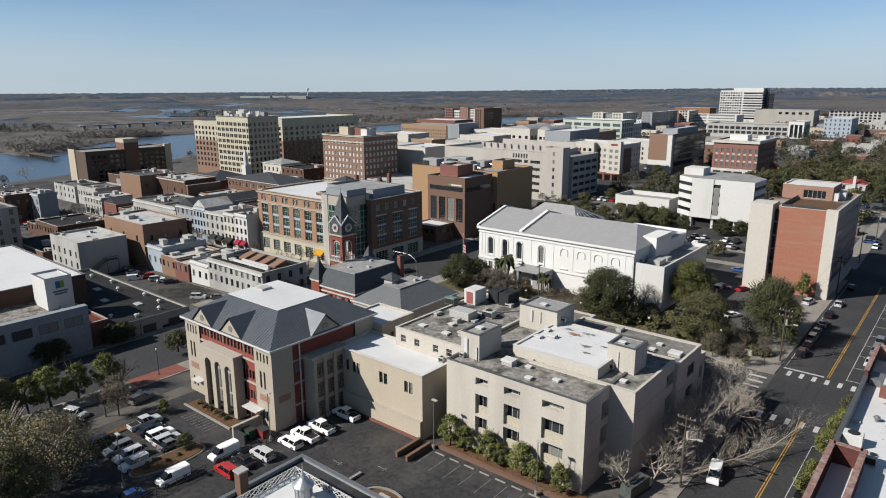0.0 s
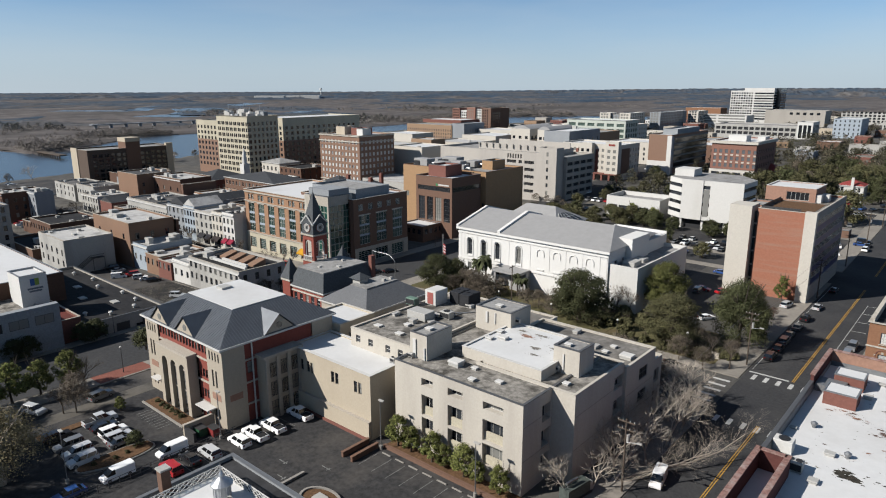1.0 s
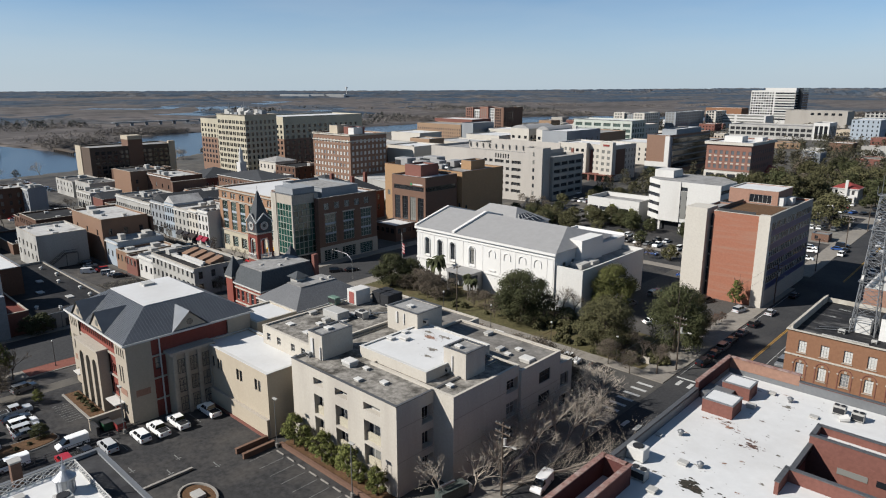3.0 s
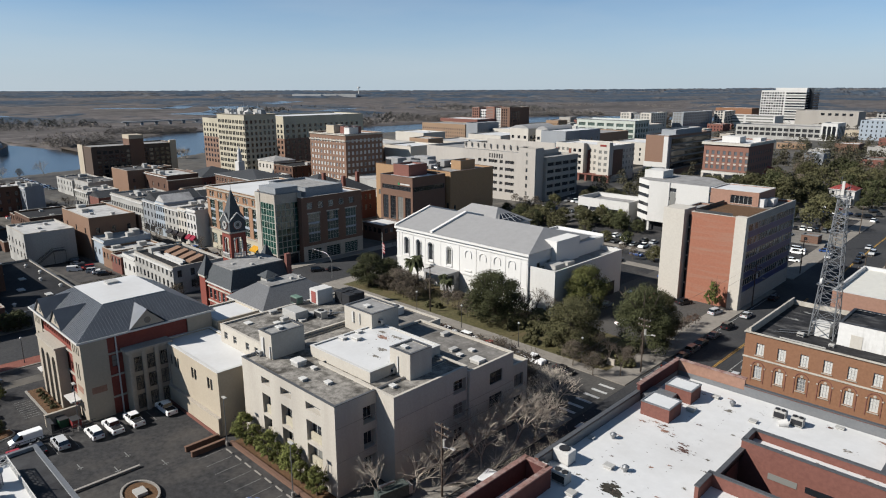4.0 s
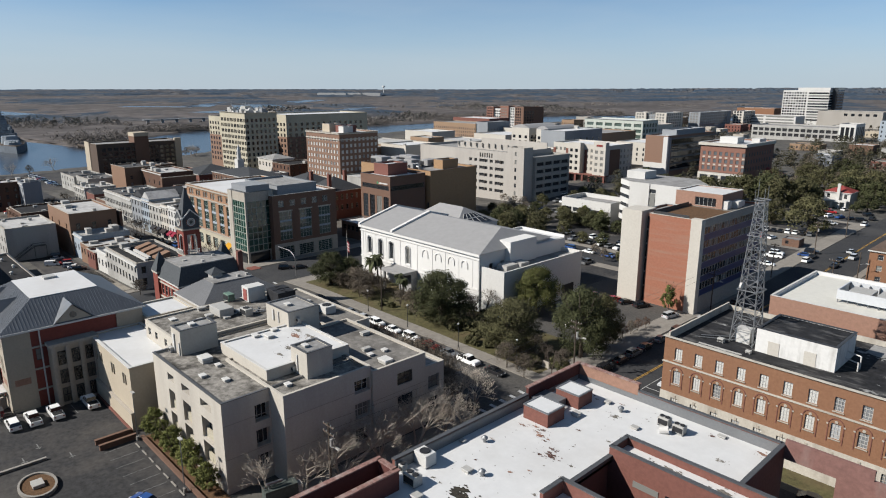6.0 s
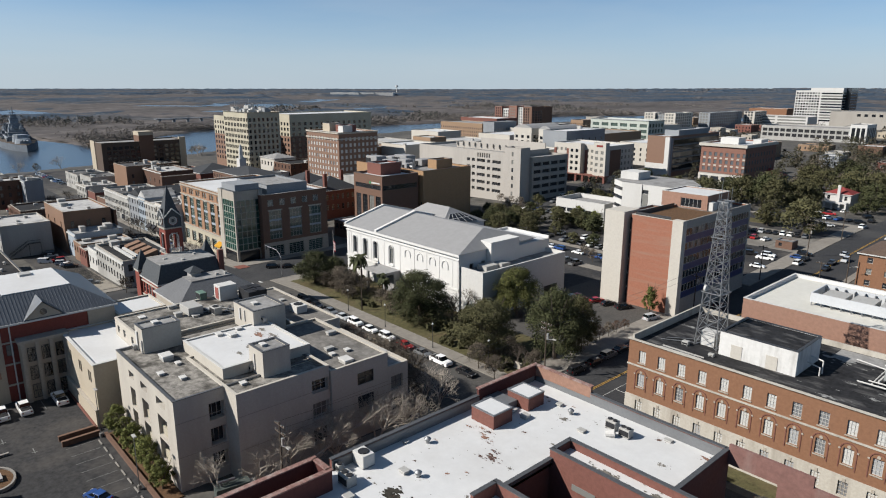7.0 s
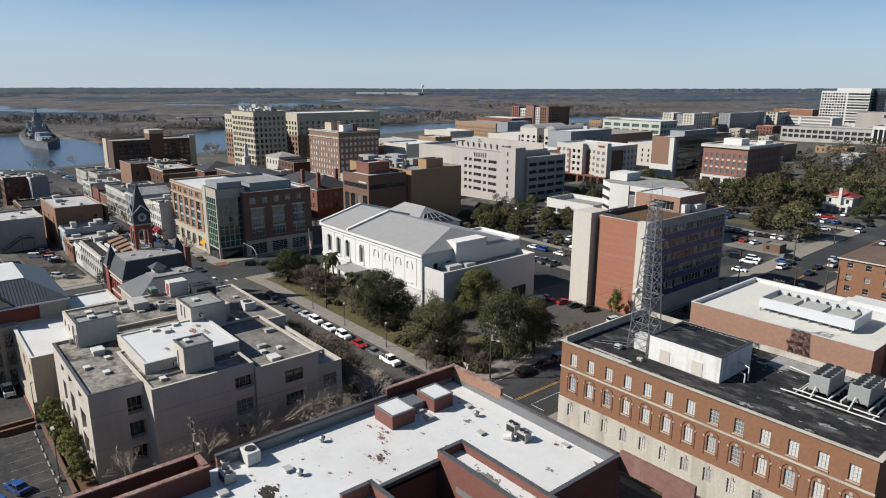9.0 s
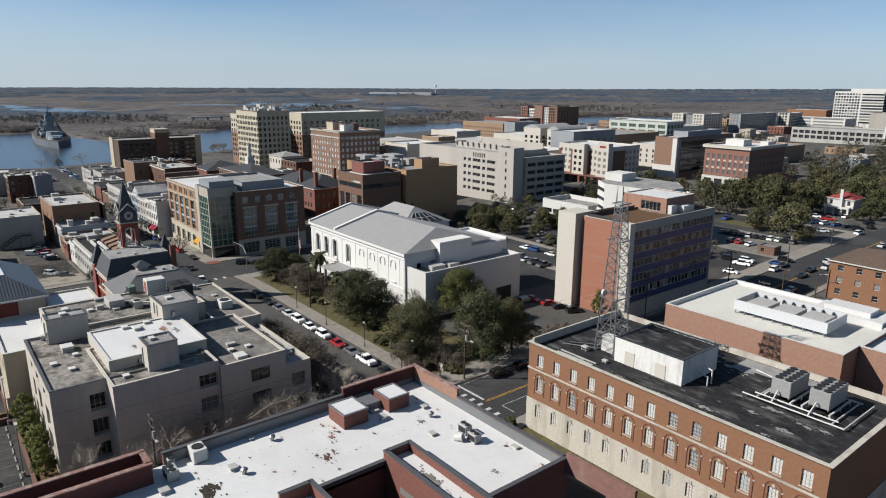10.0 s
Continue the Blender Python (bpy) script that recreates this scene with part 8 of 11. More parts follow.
def tree(kind, x, y, scale=1.0, turn=0.0, label="", category="tree", z=None):
    """One tree standing on the ground; alike trees share their meshes."""
    if (y > 200 or x < -150 or scale < 0.6) and kind[:-1] in ("oak", "olive", "thin"):
        kind = "far" + kind
    if kind not in TREES:
        if kind.startswith("farthin"):
            k = int(kind[-1])
            TREES[kind] = (("trunk", bare_mesh(k, 8, 0.16, Vector((0, 0, 0)), BARK, 3, 0.6)), ("crown", crown_mesh(k, 3.8, 5.8, 1.4, 36, 40, 0.15, TWIGS)))
        elif kind.startswith("far"):
            k = int(kind[-1])
            TREES[kind] = (("trunk", trunk_mesh(k, 9, 0.38, 4, 4.5, BARK)), ("crown", crown_mesh(k, 6.4, 8.6, 0.7, 64, 80, 0.215, LEAF_OAK if "oak" in kind else LEAF_OLIVE, slack=0.85)))
        elif kind.startswith("haze"):
            k = int(kind[4:])
            TREES[kind] = (("trunk", trunk_mesh(k, 9, 0.35, 8, 4.6, BARK_PALE)), ("crown", crown_mesh(k, 6.2, 8.0, 0.9, 120, 130, 0.085, LEAF_HAZE, slack=0.9)))
        elif kind.startswith("oak"):
            k = int(kind[3:])
            TREES[kind] = (("trunk", trunk_mesh(k, 9, 0.42, 7, 4.5, BARK)), ("crown", crown_mesh(k, 6.6, 8.8, 0.7, 110, 260, 0.105, LEAF_OAK, slack=0.8)))
        elif kind.startswith("olive"):
            k = int(kind[5:])
            TREES[kind] = (("trunk", trunk_mesh(k, 9, 0.35, 7, 4, BARK)), ("crown", crown_mesh(k, 5.8, 8.6, 1.0, 110, 260, 0.10, LEAF_OLIVE, slack=0.8)))
        elif kind.startswith("moss"):
            TREES[kind] = (("trunk", trunk_mesh(5, 9, 0.35, 7, 4, BARK)), ("crown", crown_mesh(5, 5.8, 8.6, 1.0, 110, 280, 0.10, LEAF_MOSS, slack=0.8)))
        elif kind.startswith("green"):
            k = int(kind[5:])
            TREES[kind] = (("trunk", trunk_mesh(k, 6, 0.16, 6, 1.8, BARK)), ("crown", crown_mesh(k, 2.6, 5.2, 0.6, 60, 100, 0.10, LEAF_GREEN, slack=0.78)))
        elif kind.startswith("shrub"):
            k = int(kind[5:])
            TREES[kind] = (("stem", trunk_mesh(k, 2, 0.06, 6, 0.8, BARK)), ("crown", crown_mesh(k, 1.5, 1.9, -0.2, 24, 80, 0.14, LEAF_OLIVE)))
        elif kind.startswith("bare"):
            k = int(kind[4:])
            TREES[kind] = (("trunk", bare_mesh(k, 9, 0.2, Vector((0, 0, 0)), BARK, 6, 0.6)),)
        elif kind.startswith("wide"):
            k = int(kind[4:])
            TREES[kind] = (("trunk", bare_mesh(k + 50, 8.5, 0.2, Vector((0.1, 0.35, 0)), BARK_PALE, 6, 0.62, 4)),)
        elif kind.startswith("rust"):
            k = int(kind[4:])
            TREES[kind] = (("trunk", bare_mesh(k + 20, 8, 0.16, Vector((0, 0, 0)), BARK, 5, 0.6)), ("crown", crown_mesh(k + 20, 3.6, 5.4, 1.6, 60, 80, 0.08, TWIGS_RUST)))
        elif kind.startswith("thin"):
            k = int(kind[4:])
            TREES[kind] = (("trunk", bare_mesh(k, 8, 0.16, Vector((0, 0, 0)), BARK, 5, 0.6)), ("crown", crown_mesh(k, 3.8, 5.8, 1.4, 56, 80, 0.09, TWIGS)))
        elif kind.startswith("palm"):
            bm = bmesh.new()
            rng = random.Random(int(kind[4:]))
            for i in range(6):
                tube(bm, (0.05 * i, 0, i * 1.1 - 0.3), (0.05 * (i + 1), 0, (i + 1) * 1.1 - 0.3), 0.2 - 0.008 * i, 0.2 - 0.008 * (i + 1), 8, 0, False)
            trunk = mesh_of("trunk", bm, BARK)
            bm = bmesh.new()
            for i in range(34):
                a, up = rng.uniform(0, math.tau), rng.uniform(-0.7, 1.0)
                d = Vector((math.cos(a), math.sin(a), 0))
                side = Vector((-d.y, d.x, 0))
                p, ln = Vector((0.3, 0, 6.3)), rng.uniform(1.7, 2.4)
                prev = None
                for s in range(6):
                    f = s / 5
                    c = p + d * ln * f * (1 - 0.15 * f) + Vector((0, 0, ln * (up * f - 1.0 * f * f)))
                    w = 0.5 * math.sin(math.pi * min(1, f * 0.85 + 0.12))
                    row = (bm.verts.new(c - side * w - Vector((0, 0, w * 0.5))), bm.verts.new(c), bm.verts.new(c + side * w - Vector((0, 0, w * 0.5))))
                    if prev:
                        bm.faces.new((prev[0], prev[1], row[1], row[0]))
                        bm.faces.new((prev[1], prev[2], row[2], row[1]))
                    prev = row
            TREES[kind] = (("trunk", trunk), ("fronds", mesh_of("fronds", bm, LEAF_PALM)))
    t = thing("tree" if not kind.startswith("shrub") else "shrub", label, category, at=(x, y, gz(x, y) + 0.1 if z is None else z), turn=turn)
    t.scale = (scale,) * 3
    for name, data in TREES[kind]:
        part(name, data, None, t)
    return t


OAK = "dense dark green live oak on the thin park lawn"
for kind, x, y, s, w, up in (("oak1", -105.8, 135.4, 1.2, OAK, 0.85), ("oak2", -102.4, 139.5, 0.85, OAK, 1.0), ("oak3", -63.2, 136.8, 1.5, OAK, 0.92), ("olive3", -40.8, 135.0, 1.5, "broad grey-green tree with bare lower limbs", 0.85),
                             ("moss1", -50.6, 155.6, 1.25, "tall yellow-green tree beside the white wing", 1.12), ("oak2", -29.8, 143.4, 1.2, "tall ragged dark evergreen at the street corner", 1.4), ("olive2", -30.2, 151.8, 0.95, "tall tan-green tree near the street corner", 1.35),
                             ("thin1", -94.2, 136.2, 1.35, "broad leafless brown tree before the hall", 0.75), ("thin2", -90.6, 136.8, 1.25, "broad leafless brown tree before the hall", 0.72)):
    tree(kind, x, y, s, 40 * x, w).scale.z = s * up
tree("green2", -31.0, 180.6, 0.95, 40, "small round-headed tree on a thin trunk before the brick end wall").scale.z = 1.35
for kind, x, y, s in (("thin1", -98.5, 138, 0.85), ("thin2", -93.5, 138, 0.8), ("thin1", -74.5, 137, 0.75), ("thin2", -71, 138.5, 0.85), ("thin1", -69.4, 134.6, 0.7), ("thin2", -77.5, 136.5, 0.7), ("bare1", -58.8, 147.0, 0.9), ("bare2", -55.5, 146.5, 0.8), ("bare2", -70, 145, 0.7)):
    tree(kind, x, y, s, 30 * x, "leafless grey-brown tree by the white hall")
for k in range(9):
    tree(f"bare{1 + k % 3}", -46 + 1.7 * k + (k % 2), 133.8 + (k * 1.7) % 2.4, 0.45 + 0.06 * (k % 3), 70 * k, "thin leafless shrub tree under the park trees", "shrub")
for x, y, s in ((-95.4, 143.6, 1.28), (-97.6, 143.2, 1.1), (-83.8, 141.6, 0.9), (-81.6, 141.0, 0.84)):
    tree("palm1" if x < -90 else "palm2", x, y, s, 50 * x, "cabbage palm with a rough trunk before the hall")
for kind, x, y, s in (("green1", -56.2, 69.8, 1.0), ("green2", -53.6, 69.9, 0.8), ("green2", -49.4, 69.8, 0.95), ("green3", -47.2, 69.9, 0.7), ("green1", -43.6, 69.9, 0.98), ("green3", -41.2, 69.8, 0.7), ("green2", -37.4, 69.7, 0.85)):
    tree(kind, x, y, s, 77 * x, "bright green young tree in the planting bed")
for kind, x, y, s in (("green1", -116.2, 46, 1.4), ("green2", -117.4, 41.4, 1.3), ("green3", -117.6, 37.0, 1.5), ("green1", -118, 33.6, 1.3), ("green2", -117, 30.0, 1.5), ("green3", -116, 26.6, 1.4)):
    tree(kind, x, y, s, 57 * x, "yellow-green street tree in the pavement")
tree("thin1", -109.5, 44.5, 0.8, 0, "leafless bush at the edge of the lot")
tree("bare2", -106, 41.0, 0.7, 0, "leafless tree at the edge of the lot")
tree("bare1", -114.2, 47.6, 0.8, 0, "small leafless street tree")
tree("thin2", -104.5, 42.5, 0.9, 0, "leafless tree at the edge of the lot")
for kind, x, y, s in (("haze1", -90.4, 27.6, 1.35), ("haze2", -96.5, 23.6, 1.3), ("olive3", -103, 24, 1.15), ("olive2", -114, 26, 1.2), ("olive3", -88, 21, 1.1)):
    tree(kind, x, y, s, 91 * x, "broad olive-green tree shading the car park")
tree("oak2", -122.5, 63.0, 0.55, 0, "dark evergreen at the courthouse corner", z=0.1)
for i, (x, y) in enumerate(((-140.9, 44.5), (-140.9, 47), (-140.9, 58), (-140.9, 60.5))):
    tree(f"oak{1 + i % 3}", x, y, 0.55, 60 * i, "dark evergreen against the white building")
tree("oak1", -86.3, 44.0, 0.3, 0, "small dark tree on the mulched island")
tree("green2", -99.5, 47.6, 0.5, 0, "small green tree by the railing")
# bare street trees along the shaded side street
for i, x in enumerate((-33.5, -40, -47, -53.5)):
    tree(f"thin{1 + i % 2}", x, 111.9 - 1.5, (1.0, 0.9, 0.85, 0.9)[i], 70 * i, "leafless street tree on the side street")
for kind, x, y, s in (("rust1", -55.0, 111.0, 1.35), ("rust2", -50.0, 111.0, 1.25), ("thin2", -45.4, 111.0, 1.35), ("thin1", -40.8, 111.0, 1.45), ("thin2", -36.4, 110.9, 1.3)):
    tree(kind, x, y, s, 47 * x, "leafless red-brown street tree on the side street")
tree("thin1", -36.5, 128.8, 0.8, 0, "leafless tree at the park corner")
tree("thin2", -31.5, 127.9, 0.7, 30, "leafless tree at the park corner")
for x, y, k, s in ((-30.8, 109.6, 2, 0.9), (-27.6, 110.2, 1, 1.0), (-33.5, 112.6, 3, 0.7), (-37, 110.4, 1, 0.8), (-26.4, 106, 3, 0.8), (-43.5, 110.2, 2, 0.75), (-50, 110.3, 3, 0.8), (-57, 110.2, 1, 0.8)):
    tree(f"wide{k}", x, y, s, 33 * y, "spreading leafless tree on the shaded pavement")
# tall bare trees in the shade of the concrete wing
for x, y, k, s in ((-25.5, 95.6, 2, 1.1), (-25.6, 101.6, 1, 1.0), (-25.7, 89.4, 3, 0.95), (-28.2, 84.6, 1, 1.0), (-28.3, 91.5, 3, 1.05), (-27.6, 97.8, 2, 1.0), (-28.4, 103.5, 1, 0.85), (-29.4, 74.2, 2, 0.8), (-28.8, 79.0, 3, 0.8)):
    tree(f"wide{k}", x, y, s, 45 * y, "leafless pale tree close to the concrete wall")


def leaning_tree():
    t = thing("leaning_tree", "big pale leafless tree leaning far over the street", "tree", at=(-27.6, 81.8, 0))
    rng = random.Random(11)
    bm = bmesh.new()
    def grow(p, d, ln, r, left):
        q = p + d * ln
        tube(bm, p, q, r, r * 0.7, 5 if left > 1 else 3, 0, False)
        if left == 0:
            return
        for _ in range(rng.choice((2, 3))):
            w = Vector((rng.gauss(0, 1), rng.gauss(0, 0.7), rng.gauss(0, 0.6)))
            grow(q, (d + w * 0.6 + Vector((0.02, 0.06, 0.05))).normalized(), ln * rng.uniform(0.66, 0.9), r * 0.62, left - 1)
    for k, (dx, up, n) in enumerate(((0.22, 0.20, 9), (0.42, 0.16, 9), (0.10, 0.34, 7), (0.60, 0.12, 6))):
        p, d, r = Vector((0.2 * k, 0.2 * k, -0.2)), Vector((dx, 0.9, up + 0.25)).normalized(), 0.24 - 0.02 * k
        for s in range(n):
            d = (d + Vector((rng.gauss(0, 0.10) + (dx - d.x) * 0.3, 0.05, rng.gauss(0, 0.07) + (up - d.z) * 0.35))).normalized()
            q = p + d * 2.5
            tube(bm, p, q, r, r * 0.86, 7, 0, False)
            p, r = q, r * 0.86
            for _ in range(6 if s > 1 else 3):
                side = Vector((rng.gauss(0, 0.55), rng.gauss(0.1, 0.35), abs(rng.gauss(0.1, 0.4))))
                grow(p, (d * 0.8 + side).normalized(), rng.uniform(1.1, 1.9), r * 0.22, 3)
    part("trunk", mesh_of("trunk", bm, BARK_PALE), None, t)


leaning_tree()
mon = thing("stone_marker", "low pale stone marker between clipped shrubs", "monument", at=(-31.4, 134.4, 0.15))
part("plinth", boxes((-0.9, 0.9, -0.35, 0.35, 0, 0.25)), STONE, mon)
part("slab", boxes((-0.75, 0.75, -0.22, 0.22, 0.253, 1.15)), STONE, mon)
for shape, colour, x, y, a in (("sedan", "white", -40.8, 156.2, 60), ("sedan", "black", -36.4, 163.6, 70), ("suv", "grey", -50.6, 164.4, 80)):
    LOT_CARS.append((shape, colour, x, y, a))
for i, (x, y, s) in enumerate(((-11.2, 104.4, 1.25), (-11, 108.4, 1.05), (-11.2, 111.5, 0.9), (-11.4, 100.8, 1.0), (-11.2, 94.5, 0.9), (-11.3, 89.2, 1.1), (-11.2, 119.9, 0.9))):
    tree(f"green{1 + i % 3}" if i % 2 else "olive3", x, y, s * (1 if i % 2 else 0.42), 60 * i, "olive-green street tree by the brick building")
for i, (x, y) in enumerate(((-33.2, 133.4), (-34.4, 134.2), (-29.6, 135.6), (-28.6, 136.4), (-31.0, 136.6), (-46, 133.8), (-57.5, 134.6), (-8.0, 129.6), (-50.2, 132.6), (-48.4, 132.8), (-41.2, 132.2), (-39.0, 132.4), (-36.6, 132.2), (-33.2, 131.9), (-57, 138), (-54.5, 141), (-52, 137.5), (-50, 143), (-56, 144.5), (-69, 141))):
    tree(f"shrub{1 + i % 3}", x, y, 1.15 if i < 14 else 1.9, 50 * i, "clipped rounded evergreen shrub", "shrub")
for i, x in enumerate((-97.4, -95.8, -94.2, -92.6, -91, -89.4)):
    tree(f"shrub{1 + i % 3}", x, 53.0, 0.5, 50 * i, "low brown hedge plant at the courthouse foot", "shrub")
for k, x, y, s in (("rust1", -29.6, 158.5, 0.5), ("thin1", -29.4, 161.5, 0.5), ("rust2", -29.5, 164.6, 0.45), ("thin2", -29.4, 155.6, 0.5), ("rust1", -29.3, 167.6, 0.4), ("thin1", -28.8, 136.4, 0.6), ("bare2", -28.2, 150, 0.9), ("bare3", -27.5, 131, 0.8)):
    tree(k, x, y, s, 40 * y, "tree on the park's street edge")
# thickets under the park's oaks
r = random.Random(78)
for i in range(9):
    x, y = r.uniform(-72, -33), r.uniform(134, 147)
    if not (x < -54.5 and y > 146.5):
        tree(f"thin{1 + i % 2}" if i % 3 else f"bare{1 + i % 3}", x, y, r.uniform(0.55, 1.0), r.uniform(0, 360), "leafless tree in the park thicket")
for i in range(10):
    tree(f"thin{1 + i % 2}", r.uniform(-101, -86), r.uniform(134, 140), r.uniform(0.45, 0.75), r.uniform(0, 360), "leafless brown tree before the white hall")
# undergrowth and bare saplings on the park lawn
r = random.Random(77)
for i in range(18):
    x, y = r.uniform(-104, -58), r.uniform(133.6, 146.5)
    if r.random() < 0.55:
        tree(f"shrub{1 + i % 3}", x, y, r.uniform(0.6, 1.1), r.uniform(0, 360), "rounded park shrub on the winter lawn", "shrub")
    else:
        tree(f"thin{1 + i % 2}", x, y, r.uniform(0.35, 0.6), r.uniform(0, 360), "low leafless bush on the winter lawn", "shrub")
# town trees beyond the office tower
rng = random.Random(21)
FAR_TREES = ((-132, 256, 0.6), (-138, 268, 0.7), (-118, 272, 0.7), (-104, 278, 0.8), (-122, 290, 0.8), (-96, 290, 0.7), (-110, 306, 0.8), (-128, 316, 0.7), (-139, 300, 0.6), (-84, 284, 0.7), (-118, 338, 0.8), (-132, 344, 0.7), (-104, 350, 0.7), (-144, 366, 0.7), (-120, 356, 0.6), (-133, 238, 0.6), (-136, 210, 0.5), (-134, 200, 0.5), (-125, 226, 0.95), (-121, 230, 0.8), (-118, 222, 0.9), (-112, 248, 0.75), (-108, 245, 0.7), (-102, 247, 0.8), (-96, 244, 0.8), (-91, 243, 0.8), (-74, 214, 0.6), (-68, 210, 0.65), (-62, 212, 0.6), (-79, 226, 0.55), (-86, 224, 0.5),
             (-62, 330, 1.2), (-70, 336, 1.25), (-78, 334, 1.15), (-56, 338, 1.2), (-86, 338, 1.0), (-94, 334, 0.9), (-50, 352, 1.2), (-64, 356, 1.3), (-76, 360, 1.2), (-46, 372, 1.3),
             (-30, 340, 1.0), (-24, 360, 1.2), (-60, 380, 1.2), (-72, 396, 1.2), (-44, 396, 1.1), (-30, 388, 1.1), (-56, 412, 1.2), (-84, 420, 1.1), (-20, 410, 1.1), (-66, 432, 1.2), (-40, 430, 1.2))
for kind, x, y, s, up in (("olive2", -128.5, 232, 1.15, 0.85), ("olive3", -120.5, 236.5, 0.95, 0.85), ("olive1", -136.5, 228.5, 0.8, 0.8), ("olive3", -107.4, 226, 0.8, 0.9), ("green1", -111.0, 255.0, 1.3, 1.0), ("green3", -104.0, 250.5, 1.35, 1.0), ("green2", -93.4, 247.0, 1.5, 0.9),
                      ("thin1", -148, 267.5, 0.8, 0.8), ("thin2", -154, 268.2, 0.7, 0.8), ("thin1", -160, 268, 0.8, 0.8), ("thin2", -142, 262, 0.7, 0.8), ("thin1", -139, 240, 0.8, 0.9), ("thin2", -139.8, 250, 0.7, 0.9), ("thin1", -140.2, 222, 0.8, 0.9), ("thin2", -140.5, 214, 0.8, 0.9)):
    tree(kind, x, y, s, 50 * x, "broad tree beside the avenue past the parking deck", z=gz(x, y)).scale.z = s * up
for x, y, s in ((-36.4, 289.6, 1.55), (-33.4, 349, 0.9), (-36, 343.5, 0.55), (-55.5, 350, 1.1), (-57, 343, 1.0), (-34, 362, 1.3), (-47, 369, 1.4), (-40, 372, 1.2)):
    tree("olive1" if s > 1.5 else "oak2", x, y, s, 50 * x, "full olive-green tree beside the car parks", z=gz(x, y))
for i, (x, y, s) in enumerate(FAR_TREES):
    s *= 1.3 if y > 325 else 1.0
    if -56 < x < -28 and 318 < y < 366 or -103 < x < -76 and 364 < y < 403:
        continue
    tree(rng.choice(("oak1", "oak2", "oak3", "olive1", "olive2", "olive3", "thin1")), x, y, s, rng.uniform(0, 360), "town tree among car parks and roofs", z=gz(x, y))


def woods(name, label, places, mat, per=26, size=1.4, tall=7.0, wide=4.0, uneven=0.35):
    """Far trees, each a small cloud of sprays, joined because nobody could count them."""
    r = np.random.default_rng(len(places))
    p = np.array(places)
    n = len(p)
    c = np.repeat(p, per, axis=0)
    h = r.uniform(0, 1, n * per)
    grow = np.repeat(r.uniform(1 - uneven, 1 + uneven, n), per)
    width = wide * grow * np.sqrt(np.clip(1.05 - h, 0.05, 1)) * r.uniform(0.2, 1.0, n * per)
    a = r.uniform(0, math.tau, n * per)
    d = np.stack((np.cos(a) * 0.45, np.sin(a) * 0.45, 1.0 + h * 0.4), 1)
    c = c + np.stack((np.cos(a) * width, np.sin(a) * width, h * tall * grow + 0.6), 1)
    data = quads_mesh(name, c, d, r.uniform(0.6, 1.3, n * per) * size, mat, r)
    tagged(new(name, data), label, "woods", kind="stuff")


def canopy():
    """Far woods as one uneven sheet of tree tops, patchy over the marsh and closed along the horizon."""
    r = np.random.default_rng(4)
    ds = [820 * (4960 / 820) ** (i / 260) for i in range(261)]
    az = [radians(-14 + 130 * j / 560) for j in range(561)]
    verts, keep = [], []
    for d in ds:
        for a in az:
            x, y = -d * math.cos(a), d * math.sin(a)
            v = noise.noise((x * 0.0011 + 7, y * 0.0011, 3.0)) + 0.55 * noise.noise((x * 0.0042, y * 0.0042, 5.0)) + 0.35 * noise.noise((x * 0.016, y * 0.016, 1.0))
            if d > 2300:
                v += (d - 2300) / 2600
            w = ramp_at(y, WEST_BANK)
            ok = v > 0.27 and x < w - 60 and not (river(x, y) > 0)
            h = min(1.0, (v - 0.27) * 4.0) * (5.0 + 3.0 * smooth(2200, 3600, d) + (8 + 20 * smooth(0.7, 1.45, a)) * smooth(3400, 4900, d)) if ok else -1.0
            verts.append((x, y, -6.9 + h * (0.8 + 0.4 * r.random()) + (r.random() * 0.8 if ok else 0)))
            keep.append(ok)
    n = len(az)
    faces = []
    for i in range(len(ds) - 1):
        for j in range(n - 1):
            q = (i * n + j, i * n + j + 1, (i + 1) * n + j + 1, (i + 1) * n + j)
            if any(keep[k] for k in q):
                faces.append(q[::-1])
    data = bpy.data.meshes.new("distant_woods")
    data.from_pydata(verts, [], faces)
    # brown and blue-green tree tops, with distance haze put into the blue
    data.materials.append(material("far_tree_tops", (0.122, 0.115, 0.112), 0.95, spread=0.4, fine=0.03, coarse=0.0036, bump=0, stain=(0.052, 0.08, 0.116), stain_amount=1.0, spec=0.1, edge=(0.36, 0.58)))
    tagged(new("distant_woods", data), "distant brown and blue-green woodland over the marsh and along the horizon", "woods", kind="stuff")


